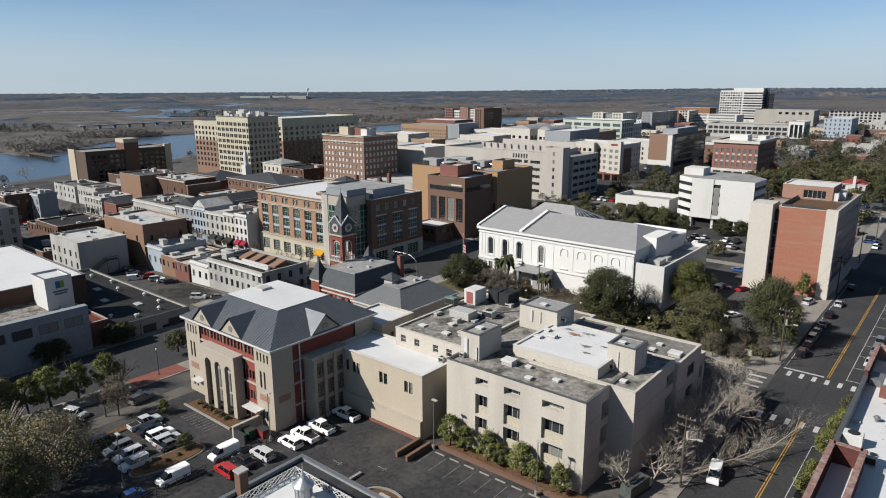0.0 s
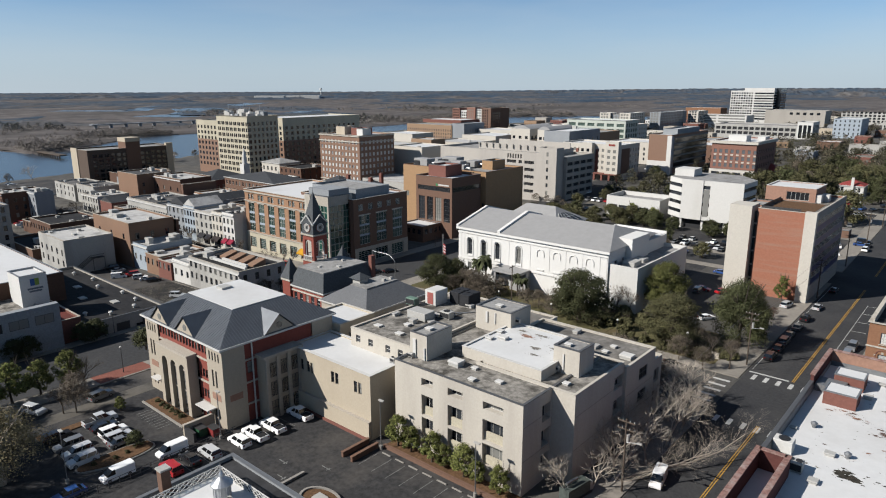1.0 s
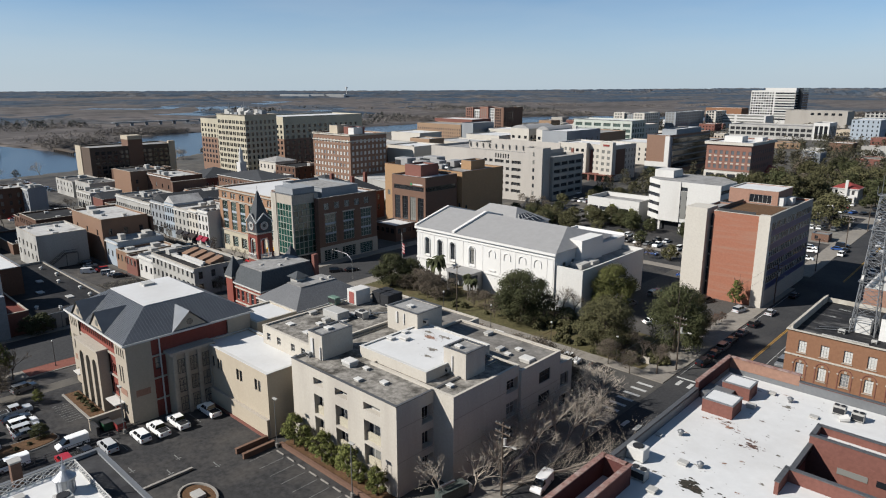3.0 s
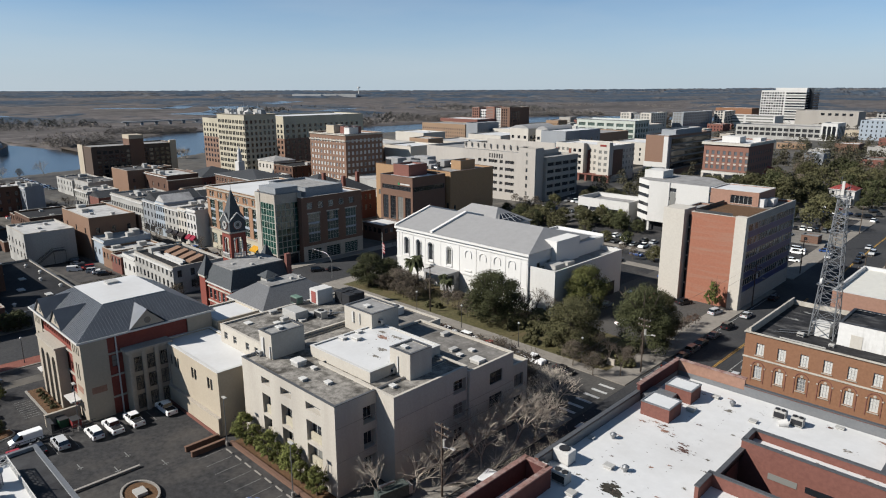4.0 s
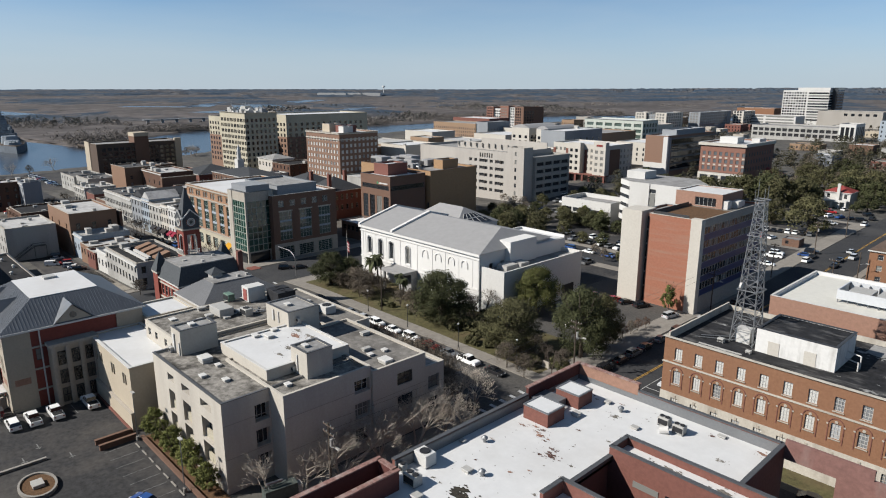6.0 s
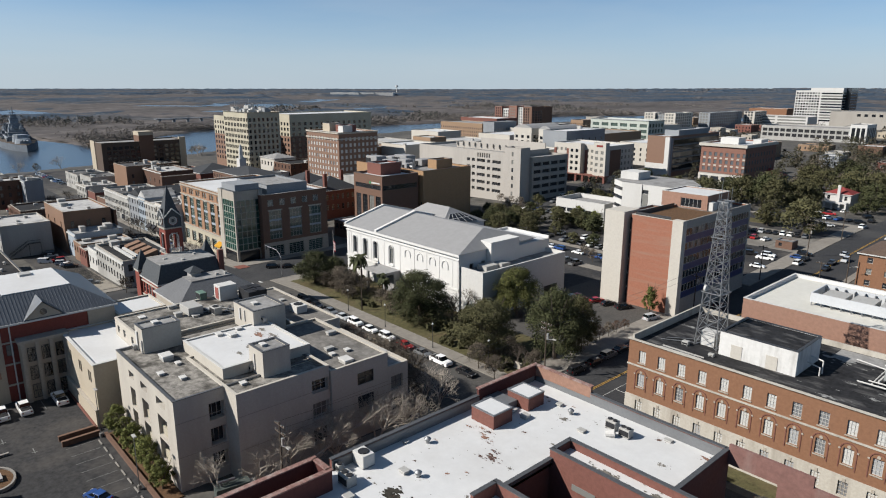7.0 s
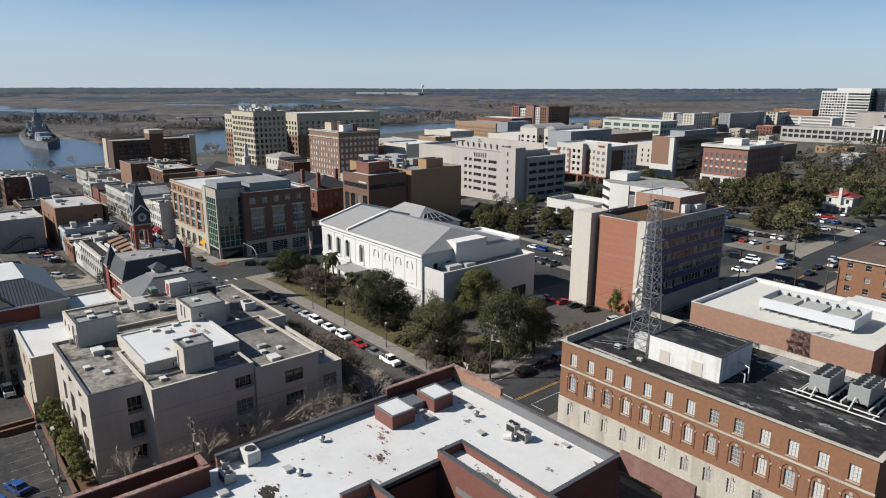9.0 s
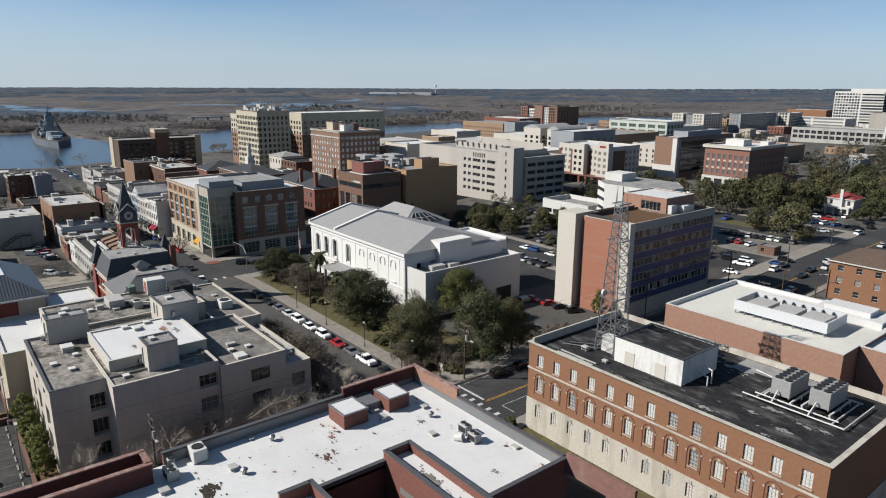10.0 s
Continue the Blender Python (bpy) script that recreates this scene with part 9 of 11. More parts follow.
def bank_woods():
    r = random.Random(3)
    near, mid, town = [], [], []
    for _ in range(8500):
        y = r.uniform(40, 1500)
        x = ramp_at(y, WEST_BANK) - 3 - abs(r.gauss(0, 1)) * 42
        if (noise.noise((x * 0.01, y * 0.01, 0)) > -0.15 or (230 < y < 330 and x > -735)) and not (125 < y < 222 and x > -865):
            near.append((x, y, gz(x, y)))
    for _ in range(9000):
        y = r.uniform(-300, 2000)
        x = r.uniform(-1500, -745)
        v = noise.noise((x * 0.0022 + 7, y * 0.0042, 3.0)) + 0.5 * noise.noise((x * 0.007, y * 0.012, 5.0))
        if v > 0.2 and x < ramp_at(y, WEST_BANK) - 20:
            mid.append((x, y, -6.6))
    for _ in range(6500):
        x, y = r.uniform(-560, 420), r.uniform(430, 1500)
        if x > ramp_at(y, EAST_BANK) + 12 and not any(abs(x - a) < b / 2 + 3 and abs(y - c) < e / 2 + 3 for a, b, c, e in spots) and noise.noise((x * 0.012, y * 0.012, 2)) > (-0.22 if x > -90 else 0.02):
            if not (x < -130 and y < 640):
                town.append((x, y, gz(x, y)))
    # the scrub's closed under-layer along the far bank
    verts, faces = [], []
    ys, ds = spaced((40, 1500, 5)), spaced((0, 90, 5))
    for y in ys:
        for d in ds:
            x = ramp_at(y, WEST_BANK) - 4 - d
            v = noise.noise((x * 0.01, y * 0.01, 0)) + 0.25
            h = max(0.0, min(1.0, v * 3)) * (2.2 + 2.6 * noise.noise((x * 0.11, y * 0.11, 3)) + 1.2 * r.random()) * min(1.0, d / 6) * min(1.0, (90 - d) / 25)
            if 120 < y < 226 and x > -870:
                h = 0.0
            verts.append((x, y, gz(x, y) + max(h, 0.0) - 0.3))
    m = len(ds)
    for a in range(len(ys) - 1):
        for b in range(m - 1):
            faces.append((a * m + b, (a + 1) * m + b, (a + 1) * m + b + 1, a * m + b + 1))
    data = bpy.data.meshes.new("bank_scrub")
    data.from_pydata(verts, [], faces)
    data.materials.append(material("bare_scrub", (0.165, 0.148, 0.136), 0.95, spread=0.4, fine=0.25, coarse=0.02, bump=0, stain=(0.10, 0.092, 0.082), stain_amount=0.9, spec=0.1))
    tagged(new("bank_scrub", data), "low grey-brown thicket along the far river bank", "scrub", kind="stuff")
    woods("riverside_woods", "grey-brown leafless scrub on the far river bank", near[::2], WOODS, 44, 0.6, 5.0, 5.6)
    woods("marsh_woods", "low brown clumps of scrub and trees in the marsh", mid, WOODS, 24, 0.9, 4.4, 7)
    pines = [(x + r.uniform(-8, 8), y + r.uniform(-8, 8), z) for x, y, z in mid if noise.noise((x * 0.004, y * 0.004, 9.0)) > 0.12]
    woods("pine_clumps", "dark evergreen clumps standing in the marsh", pines[::2], PINES, 60, 0.8, 6.5, 4.6)
    woods("town_trees", "brown and olive trees scattered through the town", town, leafage("town_foliage", (0.100, 0.088, 0.062), 0.9, 0.3), 40, 0.75, 6, 4.4)
    big = []
    for _ in range(90):
        y = r.uniform(392, 660)
        x = r.uniform(-112, -8) - 0.12 * (y - 400)
        if not any(abs(x - a) < b / 2 + 4 and abs(y - c) < e / 2 + 4 for a, b, c, e in spots) and not (-106 < x < -70 and y < 405):
            big.append((x, y, gz(x, y)))
    woods("large_town_trees", "tall olive and brown winter trees between low roofs", big[::2], leafage("olive_town_foliage", (0.088, 0.085, 0.05), 0.9, 0.3), 420, 0.42, 12, 6.5)
    woods("bare_town_trees", "leafless brown trees between low roofs", big[1::2], TWIGS, 300, 0.36, 10, 6.0)
    for _ in range(34):
        y = r.uniform(70, 330)
        x = ramp_at(y, EAST_BANK) + r.uniform(8, 20)
        if not (160 < y < 225):
            tree(r.choice(("bare1", "bare2", "wide1", "wide2", "wide3", "thin1")), x, y, r.uniform(0.8, 1.3), r.uniform(0, 360), "leafless grey tree on the riverside walk")


canopy()
bank_woods()
r = random.Random(12)
for i in range(46):
    x = -330 + i * 4.4 + r.uniform(-1.5, 1.5)
    y = r.choice((116.2, 126.6))
    if x < -142:
        tree(r.choice(("bare1", "bare2", "bare3", "thin1")), x, y, r.uniform(0.5, 0.85), r.uniform(0, 360), "leafless street tree on the shopping street")
for x0, x1, y0, y1, n, kinds in ((-140, -134, 95, 112, 3, "thin"), (-240, -205, 150, 165, 9, "thin"), (-300, -250, 178, 192, 10, "oak"), (-260, -190, 186, 193, 9, "olive"), (-186, -166, 168, 184, 6, "thin"), (-142, -128, 165, 250, 12, "bare"), (-335, -290, 85, 95, 7, "bare"), (-250, -230, 95, 112, 5, "thin"), (-292, -262, 216, 234, 8, "oak"), (-258, -190, 218, 236, 9, "olive")):
    for _ in range(n):
        tree(f"{kinds}{r.choice((1, 2))}", r.uniform(x0, x1), r.uniform(y0, y1), r.uniform(0.4, 0.75), r.uniform(0, 360), "town tree between the old roofs")


r = random.Random(44)
SOLID = ((-120, -88, 355, 400), (-93, -55, 245, 275), (-118, -92, 250, 270), (-8, 25, 235, 262), (-55, -26, 318, 366), (-102, -76, 366, 402), (-22, 0, 297, 318), (-27, -8, 200, 460), (-165, -140, 385, 440), (-190, -164, 340, 400), (-264, -148, 268, 306))
for x, y, s in ((-96, 244, 0.7), (-90, 241, 0.75), (-84, 243, 0.6), (-70, 242, 0.7), (-64, 244, 0.65), (-58, 248, 0.7), (-104, 240, 0.8), (-112, 232, 0.8), (-98, 230, 0.6), (-58, 258, 0.7), (-120, 214, 0.7), (-126, 190, 0.7), (-118, 186, 0.6), (-104, 214, 0.5)):
    tree(r.choice(("oak1", "oak2", "olive1", "olive2", "thin2")), x, y, s, r.uniform(0, 360), "olive-green tree by the white office and car parks")
FAR_GREEN = []
for i in range(760):
    x, y = r.uniform(-150, 90), r.uniform(240, 640)
    if any(a - 3 < x < b + 3 and c - 3 < y < d + 3 for a, b, c, d in SOLID) or noise.noise((x * 0.02, y * 0.02, 4)) < -0.12:
        continue
    if y > 300:
        FAR_GREEN.append((x, y, gz(x, y)))
    else:
        tree(r.choice(("oak1", "oak2", "olive1", "olive2", "olive3", "thin1", "thin2", "bare1")), x, y, r.uniform(0.5, 1.05), r.uniform(0, 360), "town tree among houses and car parks")
woods("street_woods", "olive and brown town trees beyond the offices", FAR_GREEN, leafage("town_leaves", (0.088, 0.082, 0.052), 0.9, 0.3), 230, 0.36, 6.5, 4.6)

# ---- vehicles ----
PAINTS = {"white": (0.74, 0.74, 0.73), "silver": (0.42, 0.43, 0.44), "grey": (0.13, 0.135, 0.14), "black": (0.012, 0.012, 0.014), "red": (0.32, 0.015, 0.018), "blue": (0.02, 0.06, 0.20), "tan": (0.34, 0.29, 0.22)}
PAINT_MATS = {}


def paint(colour):
    if colour not in PAINT_MATS:
        m = bpy.data.materials.new(f"{colour}_car_paint")
        m.use_nodes = True
        b = m.node_tree.nodes["Principled BSDF"]
        b.inputs["Base Color"].default_value = (*PAINTS[colour], 1)
        b.inputs["Roughness"].default_value = 0.28
        b.inputs["Coat Weight"].default_value = 0.6
        PAINT_MATS[colour] = m
    return PAINT_MATS[colour]


TYRE = material("tyre_rubber", (0.02, 0.02, 0.021), 0.85, bump=0)
RIM = material("wheel_rim", (0.45, 0.45, 0.46), 0.35, metal=0.8, bump=0)
CAR_GLASS = material("car_glass", (0.012, 0.014, 0.016), 0.06, spread=0.05, bump=0, spec=0.7)
LAMP_CLEAR = material("headlamp_lens", (0.6, 0.6, 0.6), 0.15, bump=0)
LAMP_RED = material("tail_lamp_lens", (0.30, 0.01, 0.01), 0.2, bump=0)
BED_DARK = material("pickup_bed_liner", (0.03, 0.03, 0.032), 0.8)
SHAPES = {  # length, width, side profile of the body (x, z), cabin foot x0 x1, cabin roof x0 x1, belt z, roof z
    "sedan": (4.7, 1.82, ((-2.35, 0.42), (-2.33, 0.86), (-1.7, 0.98), (0.95, 0.98), (2.05, 0.82), (2.35, 0.62), (2.33, 0.36)), (-1.9, 1.15), (-1.1, 0.25), 0.95, 1.45),
    "suv": (4.75, 1.9, ((-2.37, 0.45), (-2.36, 1.02), (-2.2, 1.1), (1.0, 1.1), (2.15, 1.0), (2.37, 0.78), (2.35, 0.4)), (-2.3, 1.2), (-2.05, 0.45), 1.07, 1.75),
    "pickup": (5.85, 2.0, ((-2.92, 0.55), (-2.92, 1.15), (-0.95, 1.15), (1.3, 1.15), (2.75, 1.06), (2.92, 0.85), (2.9, 0.45)), (-0.95, 1.5), (-0.75, 0.75), 1.12, 1.88),
    "van": (5.4, 1.95, ((-2.7, 0.5), (-2.7, 1.2), (-2.65, 1.25), (1.4, 1.25), (2.4, 1.05), (2.7, 0.85), (2.68, 0.45)), (-2.69, 1.95), (-2.65, 0.95), 1.23, 2.1),
}
CARS = {}


def car_meshes(shape, colour):
    ln, w, prof, foot, roof, belt, top = SHAPES[shape]
    bm = bmesh.new()
    prof = ((prof[0][0] + 0.05, 0.28),) + prof + ((prof[-1][0] - 0.05, 0.28),)
    left = [bm.verts.new((x, w / 2 - (0.06 if z > 0.9 else 0), z)) for x, z in prof]
    right = [bm.verts.new((x, -w / 2 + (0.06 if z > 0.9 else 0), z)) for x, z in prof]
    n = len(prof)
    bm.faces.new(left)
    bm.faces.new(right[::-1])
    for i in range(n):
        j = (i + 1) % n
        bm.faces.new((left[j], left[i], right[i], right[j]))
    bmesh.ops.recalc_face_normals(bm, faces=bm.faces)
    bmesh.ops.bevel(bm, geom=[e for e in bm.edges if e.verts[0].co.z > 0.5 and e.verts[1].co.z > 0.5], offset=0.07, segments=2, affect="EDGES")
    body = mesh_of("body", bm, paint(colour))
    wf, wr = w / 2 - 0.09, w / 2 - 0.26
    bm = bmesh.new()
    lo = [(foot[0], -wf, belt), (foot[1], -wf, belt), (foot[1], wf, belt), (foot[0], wf, belt)]
    hi = [(roof[0], -wr, top - 0.06), (roof[1], -wr, top - 0.06), (roof[1], wr, top - 0.06), (roof[0], wr, top - 0.06)]
    for i in range(4):
        quad(bm, lo[i], lo[(i + 1) % 4], hi[(i + 1) % 4], hi[i])
    quad(bm, *lo[::-1])
    quad(bm, *hi)
    bmesh.ops.remove_doubles(bm, verts=bm.verts, dist=0.001)
    cabin = mesh_of("glasshouse", bm, CAR_GLASS)
    bm = bmesh.new()
    box(bm, roof[0] - 0.08, roof[1] + 0.1, -wr - 0.03, wr + 0.03, top - 0.06, top)
    bmesh.ops.bevel(bm, geom=bm.edges[:], offset=0.025, segments=1, affect="EDGES")
    cover = mesh_of("roof", bm, paint(colour))
    hoops = []
    for f in (0.16, 0.55):
        lo_x, hi_x = foot[0] + (foot[1] - foot[0]) * f, roof[0] + (roof[1] - roof[0]) * (f if f > 0.3 else 0.0)
        bm = bmesh.new()
        rows = [[bm.verts.new((x + k, y, z)) for k in (-0.06, 0.06)] for x, y, z in ((lo_x, -wf - 0.01, belt), (hi_x, -wr - 0.015, top - 0.06), (hi_x, -wr, top + 0.004), (hi_x, wr, top + 0.004), (hi_x, wr + 0.015, top - 0.06), (lo_x, wf + 0.01, belt))]
        for p, q in zip(rows, rows[1:]):
            bm.faces.new((p[0], p[1], q[1], q[0]))
        hoops.append(mesh_of("door_pillar", bm, paint(colour)))
    pillars = hoops
    return body, cabin, cover, pillars


def wheel_mesh():
    if "wheel" not in CARS:
        bm = bmesh.new()
        tube(bm, (0, -0.11, 0), (0, 0.11, 0), 0.34, 0.34, 14)
        tyre = mesh_of("wheel", bm, TYRE)
        bm = bmesh.new()
        tube(bm, (0, -0.12, 0), (0, 0.12, 0), 0.21, 0.21, 10)
        CARS["wheel"] = (tyre, mesh_of("rim", bm, RIM))
        CARS["head"] = mesh_of("headlight", boxes((-0.06, 0.06, -0.2, 0.2, -0.08, 0.08)), LAMP_CLEAR)
        CARS["tail"] = mesh_of("taillight", boxes((-0.04, 0.04, -0.14, 0.14, -0.12, 0.12)), LAMP_RED)
    return CARS["wheel"]


KIND_WORD = {"sedan": "sedan", "suv": "sport utility car", "pickup": "pickup truck", "van": "panel van"}


def car(shape, colour, x, y, turn, where="parked on asphalt", z=None, fine=True):
    key = (shape, colour)
    if key not in CARS:
        CARS[key] = car_meshes(shape, colour)
    body, cabin, cover, pillars = CARS[key]
    tyre, rim = wheel_mesh()
    ln, w, prof, foot, roof, belt, top = SHAPES[shape]
    t = thing({"sedan": "car", "suv": "car", "pickup": "pickup_truck", "van": "van"}[shape], f"{colour} {KIND_WORD[shape]} {where}", "car" if shape in ("sedan", "suv") else shape if shape == "van" else "truck", at=(x, y, gz(x, y) + 0.05 if z is None else z), turn=turn)
    t.scale = (0.82 if shape == "van" else 0.88,) * 3
    part("body", body, None, t)
    part("glasshouse", cabin, None, t, "dark tinted glass")
    part("roof", cover, None, t)
    if shape == "van":
        add = CARS.setdefault((shape, colour, "side"), mesh_of("cargo_panel", boxes((-2.68, 0.55, -w / 2 + 0.06, w / 2 - 0.06, 1.2, 2.06)), paint(colour)))
        part("cargo_panel", add, None, t)
    if shape == "pickup":
        add = CARS.setdefault("bed", mesh_of("bed", boxes((-2.75, -1.05, -0.82, 0.82, 1.13, 1.157)), BED_DARK))
        part("bed", add, None, t, "dark open cargo bed")
    for sx in (-ln * 0.31, ln * 0.31) if fine is not None else ():
        for sy in (-w / 2 + 0.1, w / 2 - 0.1):
            wh = part("wheel", tyre, None, t)
            wh.location = (sx, sy, 0.34)
            if fine:
                part("rim", rim, None, wh)
    if fine:
        for hoop in pillars:
            part("door_pillar", hoop, None, t)
        for sy in (-w / 2 + 0.3, w / 2 - 0.3):
            h = part("headlight", CARS["head"], None, t)
            h.location = (ln / 2 - 0.08, sy, 0.68)
            k = part("taillight", CARS["tail"], None, t)
            k.location = (-ln / 2 + 0.02, sy, 0.8)
    return t


LOTW = "parked in the courthouse lot"
for shape, colour, x, y, a in (("suv", "white", -75.0, 54.6, 180), ("pickup", "white", -75.0, 57.4, 180), ("pickup", "white", -75.0, 60.6, 180), ("pickup", "white", -75.0, 65.9, 180), ("suv", "silver", -75.6, 50.0, 180), ("sedan", "black", -76.2, 47.2, 180),
                               ("suv", "red", -75.9, 44.2, 180), ("van", "white", -80.3, 46.6, -90), ("van", "white", -80.2, 38.6, -90), ("pickup", "silver", -98.0, 43.6, 90), ("sedan", "black", -95.2, 43.2, 90), ("suv", "white", -92.6, 43.4, 90), ("suv", "silver", -90.2, 43.2, 90),
                               ("sedan", "grey", -88.7, 43.0, 90), ("suv", "grey", -93.4, 37.2, -90), ("suv", "silver", -90.4, 37.3, -90), ("suv", "silver", -87.6, 36.9, -90), ("suv", "silver", -110.2, 38, 20), ("sedan", "silver", -109.6, 34.0, 20), ("sedan", "white", -109.8, 30.6, 20),
                               ("suv", "black", -97.4, 37.0, 90), ("sedan", "blue", -80.4, 32.4, -90), ("suv", "grey", -107, 47.5, 100), ("sedan", "blue", -40.8, 62.6, 200), ("sedan", "blue", -38.5, 60.2, 200), ("sedan", "black", -34.2, 64.5, 90)):
    car(shape, colour, x, y, a, LOTW)
KERBW = "parked along the kerb"
for shape, colour, x, y, a in (("sedan", "black", -88.1, 124.9, 0), ("sedan", "grey", -82, 125, 0), ("sedan", "silver", -76.9, 125, 0), ("suv", "white", -72.0, 125, 0), ("sedan", "white", -66.3, 125, 0), ("suv", "white", -60.2, 125, 0), ("sedan", "red", -54.1, 125, 0), ("sedan", "grey", -48.6, 125.1, 0),
                               ("pickup", "white", -43.2, 125.1, 0), ("sedan", "black", -36.2, 125.2, 0), ("suv", "black", -94.2, 124.9, 0), ("sedan", "grey", -66, 114, 180), ("sedan", "black", -58, 114, 180), ("sedan", "silver", -50, 114, 180),
                               ("suv", "black", -23.0, 141.6, 90), ("sedan", "black", -23.0, 147.3, 90), ("suv", "grey", -23.1, 152.2, 90), ("suv", "black", -23.2, 170.5, 90), ("sedan", "grey", -23.1, 163, 90), ("sedan", "black", -23.2, 156.8, 90), ("sedan", "black", -22.8, 199, 90), ("sedan", "silver", -22.9, 181, 90), ("suv", "grey", -11.6, 151.6, -90), ("sedan", "silver", -11.7, 144.4, -90), ("suv", "grey", -11.6, 157.5, -90),
                               ("suv", "white", -12.0, 107.6, -90), ("suv", "black", -12.2, 94.6, -90), ("sedan", "black", -12.2, 89, -90), ("van", "white", -22.6, 86.4, -80), ("suv", "black", -131, 136, 60), ("sedan", "black", -128, 139.5, 70), ("pickup", "white", -118, 119, 180), ("sedan", "black", -135, 121.5, 0)):
    car(shape, colour, x, y, a, KERBW)
for shape, colour, x, y, a in (("sedan", "red", -49.6, 178.2, 0), ("sedan", "red", -44.9, 179.2, 70), ("sedan", "black", -41.6, 179.4, 70), ("suv", "black", -37.6, 179.8, 70), ("suv", "silver", -29.0, 178, 80), ("sedan", "blue", -51.2, 197.5, 0), ("suv", "grey", -50, 176, 90), ("sedan", "black", 19.0, 126.0, 10)):
    car(shape, colour, x, y, a, "parked by the building")
for row in LOT_CARS:
    car(*row, "parked behind the park trees")
rng = random.Random(9)


def car_row(x0, x1, y0, y1, n, turn, full=0.85, where="parked in a far car park"):
    far = x1 < -240  # so far off that no wheel shows
    for i in range(n):
        if rng.random() < full:
            f = i / max(1, n - 1)
            car(rng.choice(("sedan", "suv", "sedan", "pickup")), rng.choice(("white", "white", "silver", "grey", "black", "black", "silver", "white", "grey", "black", "red", "blue")), x0 + (x1 - x0) * f, y0 + (y1 - y0) * f, turn + rng.choice((0, 180)), where, gz(x0 + (x1 - x0) * f, y0) - 0.2 if far else None, None if far else False)


for k, colour in enumerate(("blue", "black", "black", "black", "silver", "black", "black", "white", "white", "black", "grey")):
    car(("sedan", "suv", "sedan")[k % 3], colour, -57.6 + 2.3 * k, 282.8 + 0.35 * k, 100, "parked in a row on pale concrete", None, False)
for shape, colour, x, y, a in (("suv", "red", -46.4, 273.6, 95), ("suv", "black", -49, 273.4, 95), ("sedan", "white", -42.4, 273.4, 80), ("sedan", "blue", -26.4, 257.7, 10), ("suv", "black", -26.3, 263.0, 10), ("suv", "white", -33.6, 254.1, 5), ("suv", "black", -38.4, 252.4, 20), ("sedan", "black", -17.0, 258.4, -90),
                               ("sedan", "silver", -17.5, 271.1, 90), ("pickup", "red", -43.3, 335.2, 20), ("suv", "white", -48.6, 336.6, 20), ("sedan", "white", -35.4, 311.0, 30), ("suv", "black", -29.3, 325.2, 40), ("suv", "black", -30.6, 339.4, 60), ("sedan", "white", -41, 345.6, 90), ("sedan", "black", -16.2, 251.0, -90)):
    car(shape, colour, x, y, a, "in the far car park", None, False)
hut = building("brick_hut", "small flat-roofed brick hut in the car park", -36.6, -31.4, 266.4, 271, 2.6 + gz(-34, 268), BRICK_BROWN, ROOF_GREY, [(1.0, 2.0, 0.8 + gz(-34, 268), 1.9 + gz(-34, 268))], (), parapet=0.2)
car_row(-75, -60, 321, 321.5, 4, 0)
car_row(-44, -33, 325, 326, 4, 70)
car_row(-33, -31, 250, 240, 3, 10)
car_row(-96, -70, 206, 204, 8, 90)
car_row(-92, -66, 215, 215, 8, 0, 0.6)
car_row(-98, -62, 226, 226, 11, 90)
car_row(-98, -62, 233, 233, 11, 90, 0.6)
car_row(-60, -48, 224, 224, 4, 90)
for shape, colour, x, y, a in (("van", "white", -193, 88.2, 60), ("suv", "silver", -186.5, 91.5, 70), ("sedan", "white", -183.0, 92.0, 70), ("suv", "black", -179.6, 92.4, 70), ("suv", "silver", -158, 88.5, 40), ("sedan", "grey", -153.6, 91.6, 60)):
    car(shape, colour, x, y, a, "parked behind the shops")
car_row(-464, -392, 112, 112, 22, 90, 0.8, "parked by the river")
car_row(-464, -392, 126, 126, 22, 90, 0.8, "parked by the river")
car_row(-464, -392, 140, 140, 22, 90, 0.8, "parked by the river")
car_row(-262, -244, 97, 97, 6, 90, 0.8, "parked behind the old shops")
car_row(-262, -244, 108, 108, 6, 90, 0.8, "parked behind the old shops")
car_row(-206, -192, 91.5, 91.5, 4, 80, 0.9, "parked behind the shops")
car_row(-256, -236, 116.6, 116.6, 4, 0, 0.8, "parked along the shopping street")
car_row(-205, -150, 127, 127.2, 9, 0, 0.8, "parked along the shopping street")
car_row(-300, -262, 127, 127, 7, 0, 0.8, "parked along the shopping street")
car_row(-318, -300, 100, 100, 6, 90, 0.8, "parked behind the old shops")
car_row(-140, -118, 262, 262, 8, 90, 0.7)
car_row(-140, -112, 282, 282, 10, 90, 0.7)
car_row(-136, -104, 296, 296, 11, 90, 0.6)
car_row(-105, -70, 276, 276, 12, 90, 0.6)
car_row(-135, -105, 352, 352, 10, 90, 0.6)
car_row(-110, -68, 305, 305, 13, 90, 0.6)
for x, y, a in ((-26.0, 317, 90), (-27, 331, 90), (-24, 251.6, 90), (-24.2, 257.4, 90), (-15, 264, -90), (-14, 303, -90), (-12.5, 236, -90), (-150, 300, 80), (-160, 350, 80), (-168, 410, 80), (-146, 262, 75), (-172, 440, 80), (-210, 121, 0), (-190, 118, 180), (-240, 123, 0)):
    car(rng.choice(("sedan", "suv")), rng.choice(("white", "black", "silver", "grey")), x, y, a, "on the street beyond the trees", None, False)

